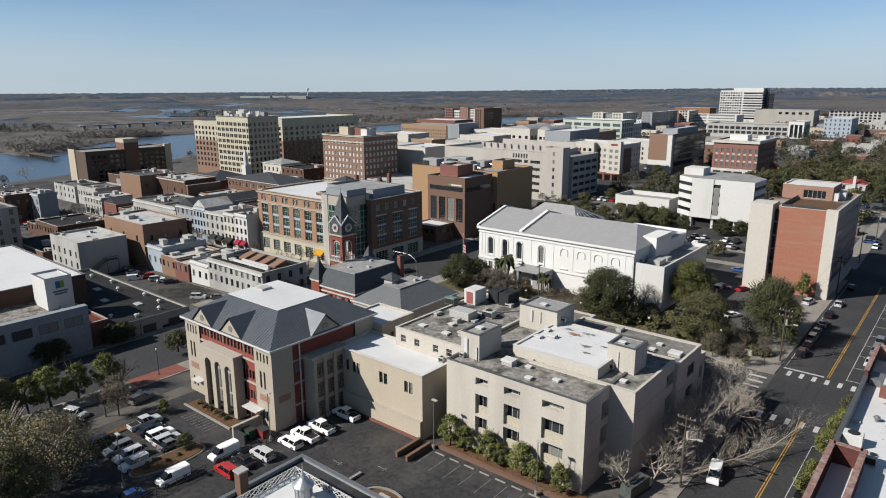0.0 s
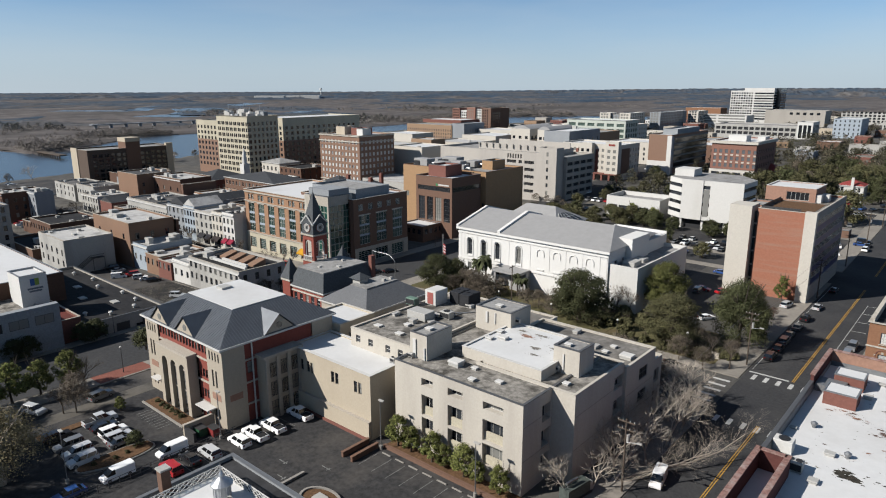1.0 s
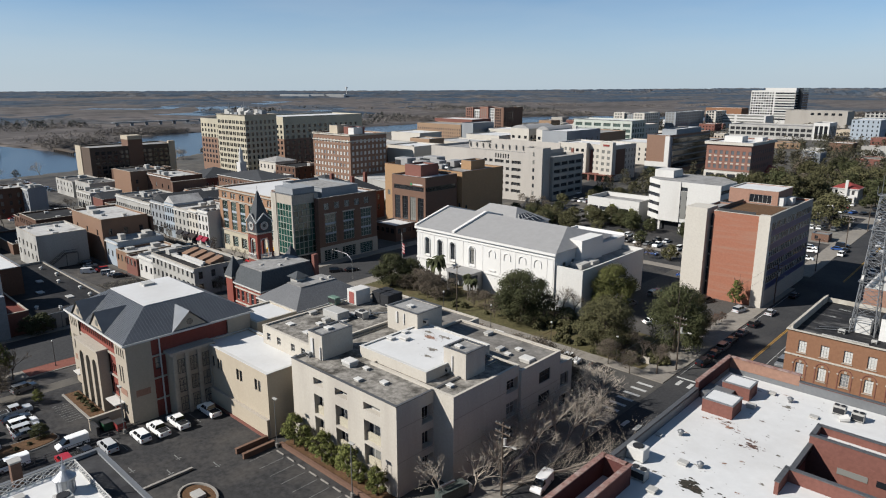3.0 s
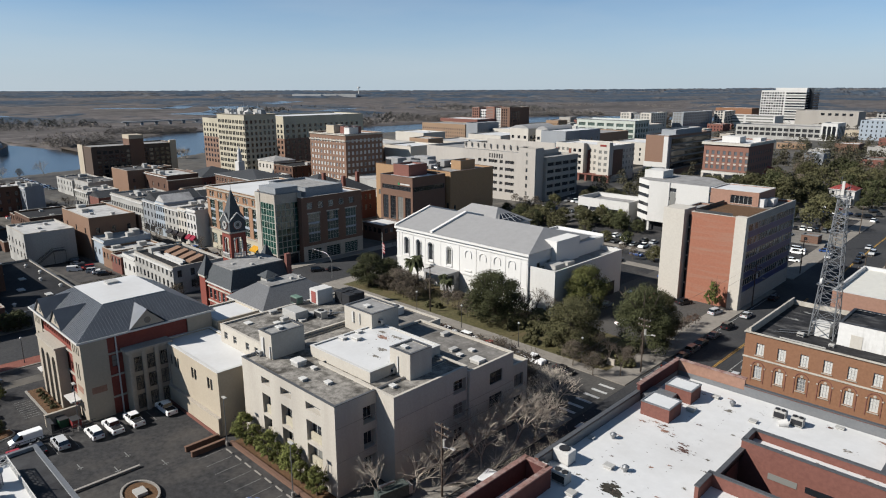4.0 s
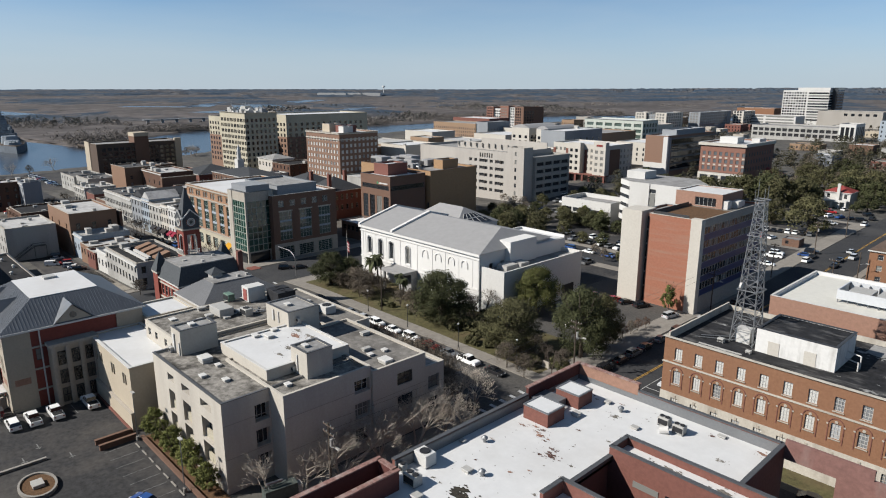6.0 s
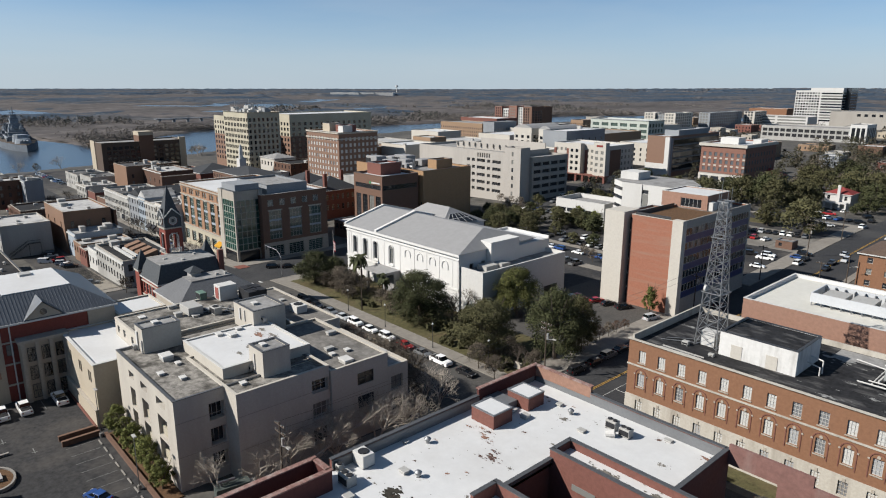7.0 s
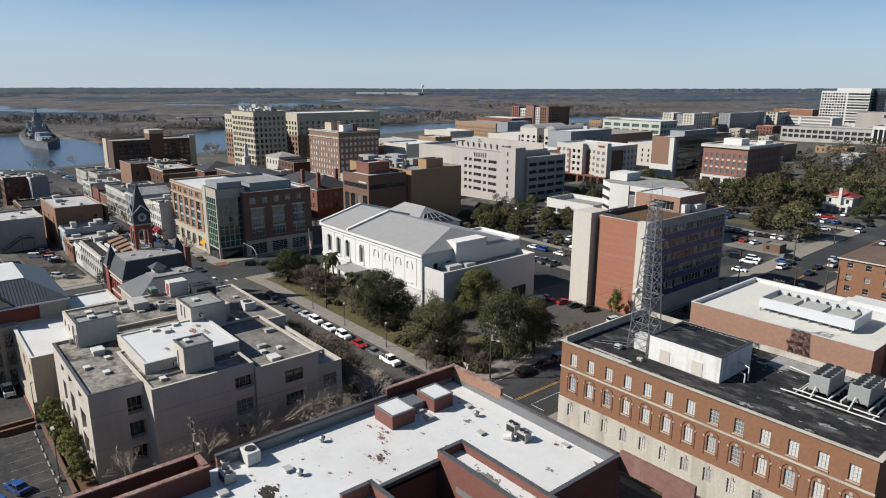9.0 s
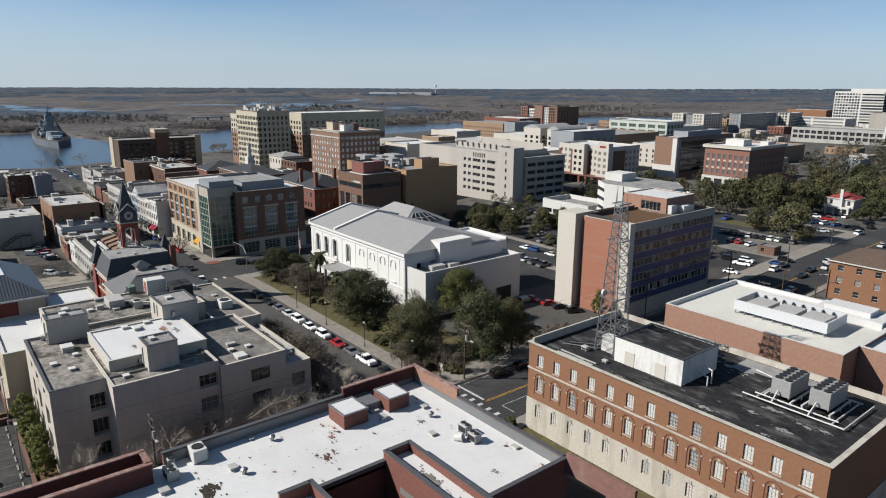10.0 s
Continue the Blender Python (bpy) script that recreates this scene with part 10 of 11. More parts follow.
# ---- roof plant, mast, poles ----
def cooler(x, y, z, w, d, h, fans=1, label="grey rooftop air-conditioning unit on the flat roof", turn=0, casing=None, louvre=True):
    t = thing("air_conditioner", label, "air conditioner", at=(x, y, z), turn=turn)
    bm = boxes((-w / 2, w / 2, -d / 2, d / 2, 0.12, h))
    bmesh.ops.bevel(bm, geom=bm.edges[:], offset=0.04, segments=1, affect="EDGES")
    part("casing", bm, casing or UNIT_GREY, t)
    for i in range(fans):
        bm = bmesh.new()
        cx = -w / 2 + w * (i + 0.5) / fans
        tube(bm, (cx, 0, h - 0.02), (cx, 0, h + 0.1), min(w / fans, d) * 0.4, min(w / fans, d) * 0.4, 14)
        part("fan_grille", bm, UNIT_DARK, t)
    if louvre:
        part("louvre", boxes((-w / 2 + 0.08, w / 2 - 0.08, -d / 2 - 0.015, -d / 2 + 0.01, 0.25, h - 0.2)), UNIT_DARK, t)
    for sx in (-w / 2 + 0.1, w / 2 - 0.1):
        part("foot", boxes((sx - 0.08, sx + 0.08, -d / 2, d / 2, 0, 0.12)), STEEL, t)
    return t


def vent(x, y, z, w=0.8, h=0.4, d=None, label="low metal roof vent hood", mat=None):
    t = thing("roof_vent", label, "vent", at=(x, y, z))
    d = d or w
    part("curb", boxes((-w / 2, w / 2, -d / 2, d / 2, 0, h * 0.6)), UNIT_GREY, t)
    bm = boxes((-w / 2 - 0.1, w / 2 + 0.1, -d / 2 - 0.1, d / 2 + 0.1, h * 0.6 + 0.002, h))
    bmesh.ops.bevel(bm, geom=bm.edges[:], offset=0.03, segments=1, affect="EDGES")
    part("hood", bm, mat or UNIT_GREY, t)
    return t


def turbine(x, y, z, label="round metal turbine ventilator"):
    t = thing("roof_ventilator", label, "vent", at=(x, y, z))
    bm = bmesh.new()
    tube(bm, (0, 0, 0), (0, 0, 0.35), 0.2, 0.2, 10)
    part("neck", bm, STEEL, t)
    bm = bmesh.new()
    tube(bm, (0, 0, 0.35), (0, 0, 0.6), 0.32, 0.4, 12)
    tube(bm, (0, 0, 0.6), (0, 0, 0.8), 0.4, 0.15, 12)
    part("head", bm, STEEL, t)


for a in ((-7.0, 81.3, 13.3, 2.0, 1.5, 1.5, 1, "pale boxy rooftop air handler on the white roof", 0, WHITE, False), (-5.1, 77.9, 13.3, 1.7, 1.2, 1.2, 2), (-7.5, 78.6, 13.3, 0.7, 0.7, 0.9, 1), (6.6, 107.7, 13.3, 1.4, 1.0, 1.15, 2), (8.7, 107.3, 13.3, 1.4, 1.0, 1.1, 2)):
    cooler(*a)
for x, y, w, h, d in ((-2.8, 83.5, 0.9, 0.4, 0.7), (-7.4, 87.4, 0.6, 0.25, 0.4), (-4.6, 102, 1.6, 0.35, 1.0), (-2.0, 101.9, 0.9, 0.5, 0.8), (4.6, 104.4, 0.8, 0.3, 0.6), (12.6, 110.0, 0.8, 0.25, 0.5), (-1.2, 107.6, 0.7, 0.35, 0.6), (-3.0, 76.6, 0.8, 0.4, 0.8)):
    vent(x, y, 13.3, w, h, d)
turbine(-1.2, 84.1, 13.3)
turbine(-5.6, 89.2, 13.3)
turbine(1.2, 106.8, 13.3)
bm = bmesh.new()
tube(bm, (0, 0, 0.1), (0.9, 0.5, 0.35), 0.42, 0.5, 12)
part("duct", bm, TRIM_WHITE, thing("roof_duct", "stubby white bent duct beside the coolers", "duct", at=(7.0, 105.8, 13.4)))
# stained patches where water stood on the membrane
PATCH = material("roof_rust_stain", (0.34, 0.20, 0.15), 0.9, spread=0.5, fine=2.0)
MOULD = material("roof_mould_stain", (0.26, 0.24, 0.21), 0.95, spread=0.5, fine=2.0)

DARKRUST = material("roof_dark_rust", (0.15, 0.09, 0.075), 0.95, spread=0.5, fine=2.0)


def stain(name, x, y, z, w, d, mat, label, seed):
    r = random.Random(seed)
    bm = bmesh.new()
    for k in range(34):
        core = k < 12
        cx, cy = x + r.gauss(0, w * (0.16 if core else 0.42)), y + r.gauss(0, d * (0.16 if core else 0.42))
        rr = r.uniform(0.1, 0.22) * min(w, d) if core else r.uniform(0.02, 0.07) * min(w, d)
        ring = [bm.verts.new((cx + math.cos(i * math.tau / 13) * rr * r.uniform(0.5, 1.3) * 1.9, cy + math.sin(i * math.tau / 13) * rr * r.uniform(0.5, 1.3), z + 0.004 + 0.0012 * k)) for i in range(13)]
        bm.faces.new(ring)
    tagged(new(name, mesh_of(name, bm, mat)), label, "stain", kind="stuff")


for i, (x, y, w, d, m) in enumerate(((-0.6, 80.2, 3.6, 2.0, material("roof_wet_mould", (0.05, 0.045, 0.035), 0.9, spread=0.6, fine=2.0)), (1.2, 92.4, 2.0, 1.1, DARKRUST), (-5.1, 95.4, 1.0, 0.5, PATCH), (-3.9, 96.2, 1.1, 0.5, PATCH), (11.7, 109.5, 1.2, 0.6, DARKRUST), (1.3, 105.2, 1.4, 0.8, MOULD), (-1.3, 84.2, 1.2, 0.6, MOULD), (17.4, 109.8, 1.6, 0.9, PATCH), (14.6, 105, 1.2, 0.6, MOULD))):
    stain("stain", x, y, 13.3, w, d, m, "rusty stain on the white roof membrane", i)
for i, (x, y, w, d) in enumerate(((12, 98.5, 5, 1.6), (18, 98.4, 6, 1.8), (25, 98.5, 6, 1.6))):
    stain("stain", x, y, 13.804, w, d, MOULD, "dark mould spots on the narrow roof strip", 40 + i)
for i, (x, y, w, d) in enumerate(((-46.6, 89.2, 2.6, 1.5), (-42.6, 86.0, 3.2, 1.2), (-48.0, 90.6, 2.6, 1.0), (-40.4, 87.4, 2.4, 0.9), (-44.6, 90.8, 2.4, 1.0), (-41.4, 83.6, 2.2, 0.8), (-49.4, 86.6, 1.8, 0.8))):
    stain("stain", x, y, 14.485, w, d, PATCH if i == 0 else MOULD, "stain on the white raised roof", 60 + i)
r = random.Random(23)
for i in range(26):
    x, y = r.uniform(-5.5, 5.2), r.uniform(79, 109)
    stain("stain", x, y, 13.3, r.uniform(0.4, 1.1), r.uniform(0.2, 0.5), r.choice((DARKRUST, MOULD, MOULD, PATCH)), "small dark water mark on the white roof membrane", 100 + i)
for i, (x, y, w, d, m) in enumerate(((-2.0, 95.0, 1.4, 0.7, PATCH), (0.6, 93.6, 1.6, 0.6, DARKRUST), (-2.6, 96.2, 1.0, 0.5, DARKRUST), (-4.4, 98.6, 0.9, 0.3, PATCH))):
    stain("stain", x, y, 13.3, w, d, m, "rusty stain on the white roof membrane", 140 + i)
r = random.Random(15)
bm = bmesh.new()
for x0, y0, y1 in ((-4.6, 80, 104), (-1.4, 78, 108), (2.0, 80, 110), (4.6, 100, 110)):
    y = y0
    while y < y1:
        x, w = x0 + r.gauss(0, 0.12), r.uniform(0.04, 0.13)
        if r.random() < 0.7:
            quad(bm, (x - w, y - w * 0.6, 13.304), (x + w, y - w * 0.5, 13.304), (x + w * 0.8, y + w * 0.6, 13.304), (x - w * 0.7, y + w * 0.5, 13.304))
        y += r.uniform(0.7, 1.5)
tagged(new("seam_marks", mesh_of("seam_marks", bm, MOULD)), "rows of small dark marks along the membrane seams", "stain", kind="stuff")
# small plant on the town's flat roofs
r = random.Random(31)
for x0, x1, y0, y1, z in CLUTTER:
    if y0 > 480 or z < -3 or min(x1 - x0, y1 - y0) < 7:
        continue
    for _ in range((4 if (x1 - x0) * (y1 - y0) < 420 else 6) if y0 < 200 else 1):
        x, y = r.uniform(x0 + 1.8, x1 - 1.8), r.uniform(y0 + 1.8, y1 - 1.8)
        if r.random() < 0.5:
            vent(x, y, z, r.uniform(0.8, 1.8), r.uniform(0.5, 1.0), r.uniform(0.8, 1.6))
        else:
            vent(x, y, z, r.uniform(1.8, 3.2), r.uniform(1.2, 2.2), r.uniform(1.4, 2.4), "pale rooftop plant box on a flat roof")
# near block: vents and hatches on gravel
for x, y, z, w, h, d in ((-50.0, 76.0, 12.95, 1.8, 0.85, 1.5), (-47.0, 76.6, 12.95, 0.8, 0.4, 0.6), (-45.0, 73.4, 12.95, 0.9, 0.4, 0.7), (-41.6, 75.2, 12.95, 0.9, 0.4, 0.7), (-34.2, 80.6, 13.05, 0.8, 0.4, 0.7), (-36.6, 85.0, 16.78, 0.9, 0.4, 0.6), (-54.2, 92.6, 16.78, 1.0, 0.4, 0.8),
                         (-56, 76.8, 16.78, 1.0, 0.4, 0.8), (-36.4, 96.3, 12.15, 0.8, 0.4, 0.7), (-36.3, 99.0, 12.15, 0.8, 0.4, 0.7), (-32.8, 96.4, 12.15, 1.8, 0.7, 1.4), (-50.2, 84.4, 14.48, 1.0, 0.4, 0.8), (-50.6, 87.8, 14.48, 0.9, 0.4, 0.8), (-48.6, 85.8, 14.48, 1.4, 0.5, 0.9), (-66, 82.4, 13.4, 0.9, 0.4, 0.8), (-64.2, 78.6, 13.4, 1.2, 0.35, 0.9), (-69.6, 79.0, 13.4, 1.2, 0.3, 0.9)):
    vent(x, y, z, w, h, d, "white-painted roof vent box", WHITE)
for x, y, w, d, h, f in ((-67.4, 98.2, 2.2, 3.6, 2.3, 1), (-64.9, 98.0, 2.2, 3.6, 2.3, 1)):
    cooler(x, y, 13.4, w, d, h, 2, "dark louvred rooftop cooling unit", casing=UNIT_DARK)
cabinet = cooler(-70.2, 94.6, 13.4, 2.6, 3.4, 2.9, 0, "white plant cabinet with a red side door", casing=WHITE, louvre=False)
part("door", boxes((-0.7, 0.7, -1.76, -1.705, 0.3, 2.5)), material("red_door_paint", (0.42, 0.12, 0.10), 0.6), cabinet)
cooler(-73.0, 91.0, 13.4, 2.2, 1.3, 1.4, 0, "small green roof plant box", casing=material("plant_green_paint", (0.16, 0.26, 0.20), 0.6))
cooler(-66.8, 86.6, 13.4, 4.2, 2.6, 1.5, 0, "plain pale rooftop plant box", louvre=False)
cooler(-63.4, 89.6, 13.4, 2.2, 1.4, 1.3, 1)
cooler(-60.6, 104.4, 11.0, 2.8, 2.2, 1.5, 1, "round-topped pale fan housing on the low roof", casing=WHITE, louvre=False)
for x0, x1, y0, y1, z0, z1 in ((-56.9, -56.3, 74.0, 74.18, 13.0, 16.0), (-54.7, -54.5, 74.0, 74.16, 13.0, 15.0), (-55.4, -55.0, 90.2, 90.38, 14.5, 16.4), (-53.6, -53.4, 90.24, 90.38, 14.5, 16.4), (-36.6, -36.4, 83.44, 83.58, 13.6, 16.0)):
    rise = thing("riser_pipe", "white painted service riser on a stair tower wall", "pipe", at=(x0, y0, z0))
    add_box(rise, "casing", TRIM_WHITE, x0, x1, y0, y1, z0, z1)
for x, y, z in ((-50.1, 92.0, 15.6), (-37.4, 83.3, 13.9), (-57.0, 73.7, 13.6)):
    cooler(x, y, z - 0.6, 0.9, 0.5, 0.8, 0, "small wall air conditioner on the stair tower")
cooler(-61.8, 74.6, 10.5, 1.0, 0.6, 0.9, 1)
for i in range(7):
    bm = bmesh.new()
    r = random.Random(i)
    a = Vector((-64 + r.uniform(-2, 2), 91 + r.uniform(-3, 3), 13.55))
    b = a + Vector((r.uniform(-5, 5), r.uniform(-4, 4), 0))
    tube(bm, a, b, 0.09, 0.09, 6)
    part("pipe", bm, STEEL, thing("roof_pipe", "rusty insulated pipe run on the gravel roof", "pipe"))
r = random.Random(61)
for x0, x1, y0, y1, z, n in ((-71.5, -59.4, 77, 99, 13.4, 6), (-76, -60, 101, 107, 11.0, 3), (-50, -38, 94.6, 101.4, 12.15, 2), (-56, -34, 104, 106.6, 9.2, 3)):
    for _ in range(n):
        vent(r.uniform(x0, x1), r.uniform(y0, y1), z, r.uniform(0.5, 1.6), r.uniform(0.25, 0.9), r.uniform(0.5, 1.4), r.choice(("low metal roof vent hood", "rusty roof vent on the worn flat roof", "pale rooftop plant box on a flat roof")))
# black-roofed block: chillers on a frame, pipes
CHILLER = material("chiller_casing", (0.36, 0.37, 0.36), 0.55, spread=0.1, stain=(0.24, 0.24, 0.23))
for x, y in ((26.2, 146.0), (30.6, 146.6)):
    t = cooler(x, y, 14.6, 2.4, 5.2, 2.3, 0, "large grey chiller with rows of black fans", casing=CHILLER, louvre=False)
    for i in range(2):
        for j in range(5):
            bm = bmesh.new()
            tube(bm, (-0.6 + 1.2 * i, -2.05 + 1.02 * j, 2.28), (-0.6 + 1.2 * i, -2.05 + 1.02 * j, 2.42), 0.45, 0.45, 12)
            part("fan_grille", bm, UNIT_DARK, t)
for x, y0, y1 in ((24.6, 142.8, 149.2), (27.8, 142.8, 149.2), (29.0, 143.2, 149.8), (32.2, 143.2, 149.8)):
    rail = thing("chiller_frame", "white steel frame under a chiller", "frame", at=(x, y0, 13.95))
    add_box(rail, "rail", TRIM_WHITE, x - 0.1, x + 0.1, y0, y1, 14.45, 14.62)
    for y in (y0 + 0.2, (y0 + y1) / 2, y1 - 0.4):
        add_box(rail, "leg", TRIM_WHITE, x - 0.08, x + 0.08, y, y + 0.16, 13.95, 14.45)
for a, b in (((22.6, 141.6, 14.3), (34.5, 141.6, 14.3)), ((22.6, 141.0, 14.6), (30.0, 141.0, 14.6)), ((26.0, 141.6, 14.3), (26.0, 143.2, 15.4)), ((30.4, 141.6, 14.3), (30.4, 143.8, 15.4)), ((34.5, 141.6, 14.3), (34.5, 150.6, 14.3)), ((23.5, 142.6, 14.45), (33.5, 142.6, 14.45)), ((23.5, 149.9, 14.45), (33.5, 149.9, 14.45)), ((24, 141.8, 14.2), (24, 150, 14.2)), ((33, 141.8, 14.2), (33, 150, 14.2)), ((16.3, 141, 15.2), (18.2, 140.2, 15.2)), ((16.3, 142, 15.9), (18.2, 141.2, 15.9)), ((18.2, 140.2, 15.2), (18.2, 140.2, 14.0)), ((18.2, 141.2, 15.9), (18.2, 141.2, 14.0)), ((20, 150, 14.2), (24, 149, 14.2))):
    bm = bmesh.new()
    tube(bm, a, b, 0.1, 0.1, 8)
    part("pipe", bm, TRIM_WHITE, thing("roof_pipe", "white lagged pipe on the black roof", "pipe"))
for i, (x, y, w, d) in enumerate(((21, 134.5, 3, 1), (25.5, 138, 2.2, 0.8), (30, 136.5, 2.6, 0.9), (19, 149, 5, 3), (12, 151, 6, 2), (33, 140, 2, 0.8), (2, 134, 3, 0.6), (24, 152, 8, 1.5), (27, 140.6, 5, 1.2), (31, 139.4, 3, 0.8), (22, 141, 2.5, 0.7), (9, 133.6, 3, 0.5), (16, 133.4, 3, 0.5), (24, 133.2, 2.6, 0.4), (29, 133.8, 2.4, 0.5), (-3, 145, 2, 0.8), (-2, 150, 3, 1), (17, 136.6, 1.2, 0.3), (21.5, 137.4, 1.0, 0.3), (27.5, 135.2, 0.9, 0.3))):
    stain("stain", x, y, 13.95, w, d, material("roof_bleached_patch", (0.34, 0.34, 0.33), 0.9, spread=0.3, fine=2.5), "bleached worn patch on the black felt roof", 80 + i)


for x, y, w, d, h in ((6.4, 149.6, 2.6, 1.4, 1.6), (9.8, 149.4, 1.8, 1.2, 1.2), (12.6, 150, 2.2, 1.6, 1.0), (0.2, 137.0, 1.0, 0.8, 0.7), (5.0, 135.6, 0.8, 0.6, 0.5), (0.6, 143.2, 1.2, 0.9, 0.9)):
    cooler(x, y, 13.95, w, d, h, 0, "weathered grey plant box on the black roof")
for a, b in (((5.4, 148.2, 14.3), (15.6, 148.2, 14.3)), ((5.4, 148.2, 15.6), (14.0, 148.2, 15.6)), ((5.4, 148.2, 13.95), (5.4, 148.2, 15.6)), ((14.0, 148.2, 13.95), (14.0, 148.2, 15.6)), ((10, 148.2, 13.95), (10, 148.2, 15.6)), ((-3.5, 136.2, 14.1), (2.2, 139.4, 14.1)), ((-3.2, 137.4, 14.1), (1.6, 141.0, 14.1))):
    bm = bmesh.new()
    tube(bm, a, b, 0.09, 0.09, 6)
    part("pipe", bm, STEEL, thing("roof_pipe", "galvanised pipe run on the black roof", "pipe"))


def mast():
    cx, cy, z0, z1 = 2.7, 140.0, 13.95, 36.4
    t = thing("lattice_mast", "tall galvanised lattice radio mast standing on the black roof", "radio mast", at=(cx, cy, z0))
    half = lambda z: 1.75 + (0.62 - 1.75) * (z - z0) / (z1 - z0)
    levels = [z0]
    while levels[-1] < z1 - 0.8:
        levels.append(min(z1, levels[-1] + max(1.1, half(levels[-1]) * 1.35)))
    at = lambda k, z: Vector(((-1, 1, 1, -1)[k] * half(z), (-1, -1, 1, 1)[k] * half(z), z - z0))
    for k in range(4):
        bm = bmesh.new()
        tube(bm, at(k, z0), at(k, z1), 0.11, 0.07, 6)
        part("leg", bm, STEEL, t)
        j = (k + 1) % 4
        for a, b in zip(levels, levels[1:]):
            bm = bmesh.new()
            tube(bm, at(k, a), at(j, b), 0.045, 0.045, 4)
            tube(bm, at(j, a), at(k, b), 0.045, 0.045, 4)
            part("cross_brace", bm, STEEL, t)
            bm = bmesh.new()
            tube(bm, at(k, b), at(j, b), 0.05, 0.05, 4)
            part("strut", bm, STEEL, t)
    for z in (22.5, 31, 36.4):
        h = half(z) + 0.35
        part("platform", boxes((-h, h, -h, -h + 0.12, z - z0, z - z0 + 0.15), (-h, h, h - 0.12, h, z - z0, z - z0 + 0.15), (-h, -h + 0.12, -h, h, z - z0, z - z0 + 0.15), (h - 0.12, h, -h, h, z - z0, z - z0 + 0.15)), STEEL, t)
    for x, y, h in ((-0.5, -0.5, 3.2), (0.6, 0.4, 2.2), (0.5, -0.6, 1.8), (-1.2, 0.3, 1.4)):
        bm = bmesh.new()
        tube(bm, (x, y, z1 - z0), (x, y, z1 - z0 + h), 0.05, 0.03, 5)
        part("aerial", bm, STEEL, t)
    bm = bmesh.new()
    tube(bm, (-0.9, -1.3, 9.2), (-1.2, -1.3, 9.2), 0.5, 0.5, 14)
    part("dish", bm, TRIM_WHITE, t)
    part("equipment_box", boxes((-1.2, 1.0, -1.0, 0.8, 0, 2.3)), WHITE, t)


mast()


def pole(x, y, h=11.0, arms=1, lamp=0, turn=0, label="weathered timber utility pole with crossarms"):
    t = thing("utility_pole", label, "utility pole", at=(x, y, gz(x, y)), turn=turn)
    bm = bmesh.new()
    tube(bm, (0, 0, -0.5), (0, 0, h), 0.16, 0.11, 8)
    part("shaft", bm, TIMBER, t)
    for i in range(arms):
        part("crossarm", boxes((-1.2, 1.2, -0.07, 0.07, h - 0.5 - i * 1.1, h - 0.34 - i * 1.1)), TIMBER, t)
        for sx in (-1.1, -0.5, 0.5, 1.1):
            bm = bmesh.new()
            tube(bm, (sx, 0, h - 0.34 - i * 1.1), (sx, 0, h - 0.12 - i * 1.1), 0.06, 0.05, 6)
            part("insulator", bm, UNIT_GREY, t)
    if arms > 1:
        bm = bmesh.new()
        tube(bm, (0.28, 0.15, h - 3.2), (0.28, 0.15, h - 2.2), 0.22, 0.22, 10)
        part("transformer", bm, UNIT_GREY, t)
    if lamp:
        bm = bmesh.new()
        tube(bm, (0, 0, h - 3.4), (1.8, 0, h - 2.9), 0.05, 0.04, 6)
        part("lamp_arm", bm, STEEL, t)
        part("lamp_head", boxes((1.6, 2.3, -0.14, 0.14, h - 3.0, h - 2.82)), UNIT_GREY, t)
    return t


for x, y, h, a, l, tn in ((-25.4, 81.1, 10.8, 2, 1, 0), (-25.6, 135.2, 11.0, 2, 1, 0), (-24.9, 190, 10.5, 2, 1, 0), (-78.7, 131.6, 11.5, 1, 0, 90), (-5.8, 206, 10.5, 1, 0, 0), (-25.2, 262, 10.5, 2, 0, 0), (-25, 292, 10, 1, 0, 0), (-6.4, 236, 9.5, 0, 1, 0), (-8.6, 222, 10, 1, 0, 0), (-25.3, 228, 10, 1, 0, 0)):
    pole(x, y, h, a, l, tn)
bm = bmesh.new()
runs = ((-25.4, 81.1, 10.4), (-25.6, 135.2, 10.6), (-24.9, 190, 10.1), (-25.2, 262, 10.1))
for (xa, ya, za), (xb, yb, zb) in zip(runs, runs[1:]):
    for dx in (-1.0, 1.0):
        pts = [Vector((xa + (xb - xa) * f + dx, ya + (yb - ya) * f, za + (zb - za) * f - 3.2 * f * (1 - f))) for f in (0, 0.2, 0.4, 0.6, 0.8, 1)]
        for p, q in zip(pts, pts[1:]):
            tube(bm, p, q, 0.02, 0.02, 3, 0, False)
tagged(new("overhead_wire", mesh_of("overhead_wire", bm, FRAME_DARK)), "sagging dark overhead wires along the street", "wire", kind="stuff")


def street_lamp(x, y, h=5.0, label="black post lamp with a white globe"):
    t = thing("street_lamp", label, "street lamp", at=(x, y, gz(x, y) + 0.1))
    bm = bmesh.new()
    tube(bm, (0, 0, 0), (0, 0, 0.6), 0.14, 0.09, 8)
    tube(bm, (0, 0, 0.6), (0, 0, h), 0.07, 0.05, 8)
    part("post", bm, FRAME_DARK, t)
    bm = bmesh.new()
    bmesh.ops.create_icosphere(bm, subdivisions=2, radius=0.24, matrix=Matrix.Translation((0, 0, h + 0.2)))
    part("globe", bm, TRIM_WHITE, t)


for x, y in ((-115.6, 55.2), (-115.6, 75), (-115.6, 95), (-141.5, 64.6), (-80.5, 128.9), (-66, 128.9), (-50, 129), (-36, 131)):
    street_lamp(x, y)


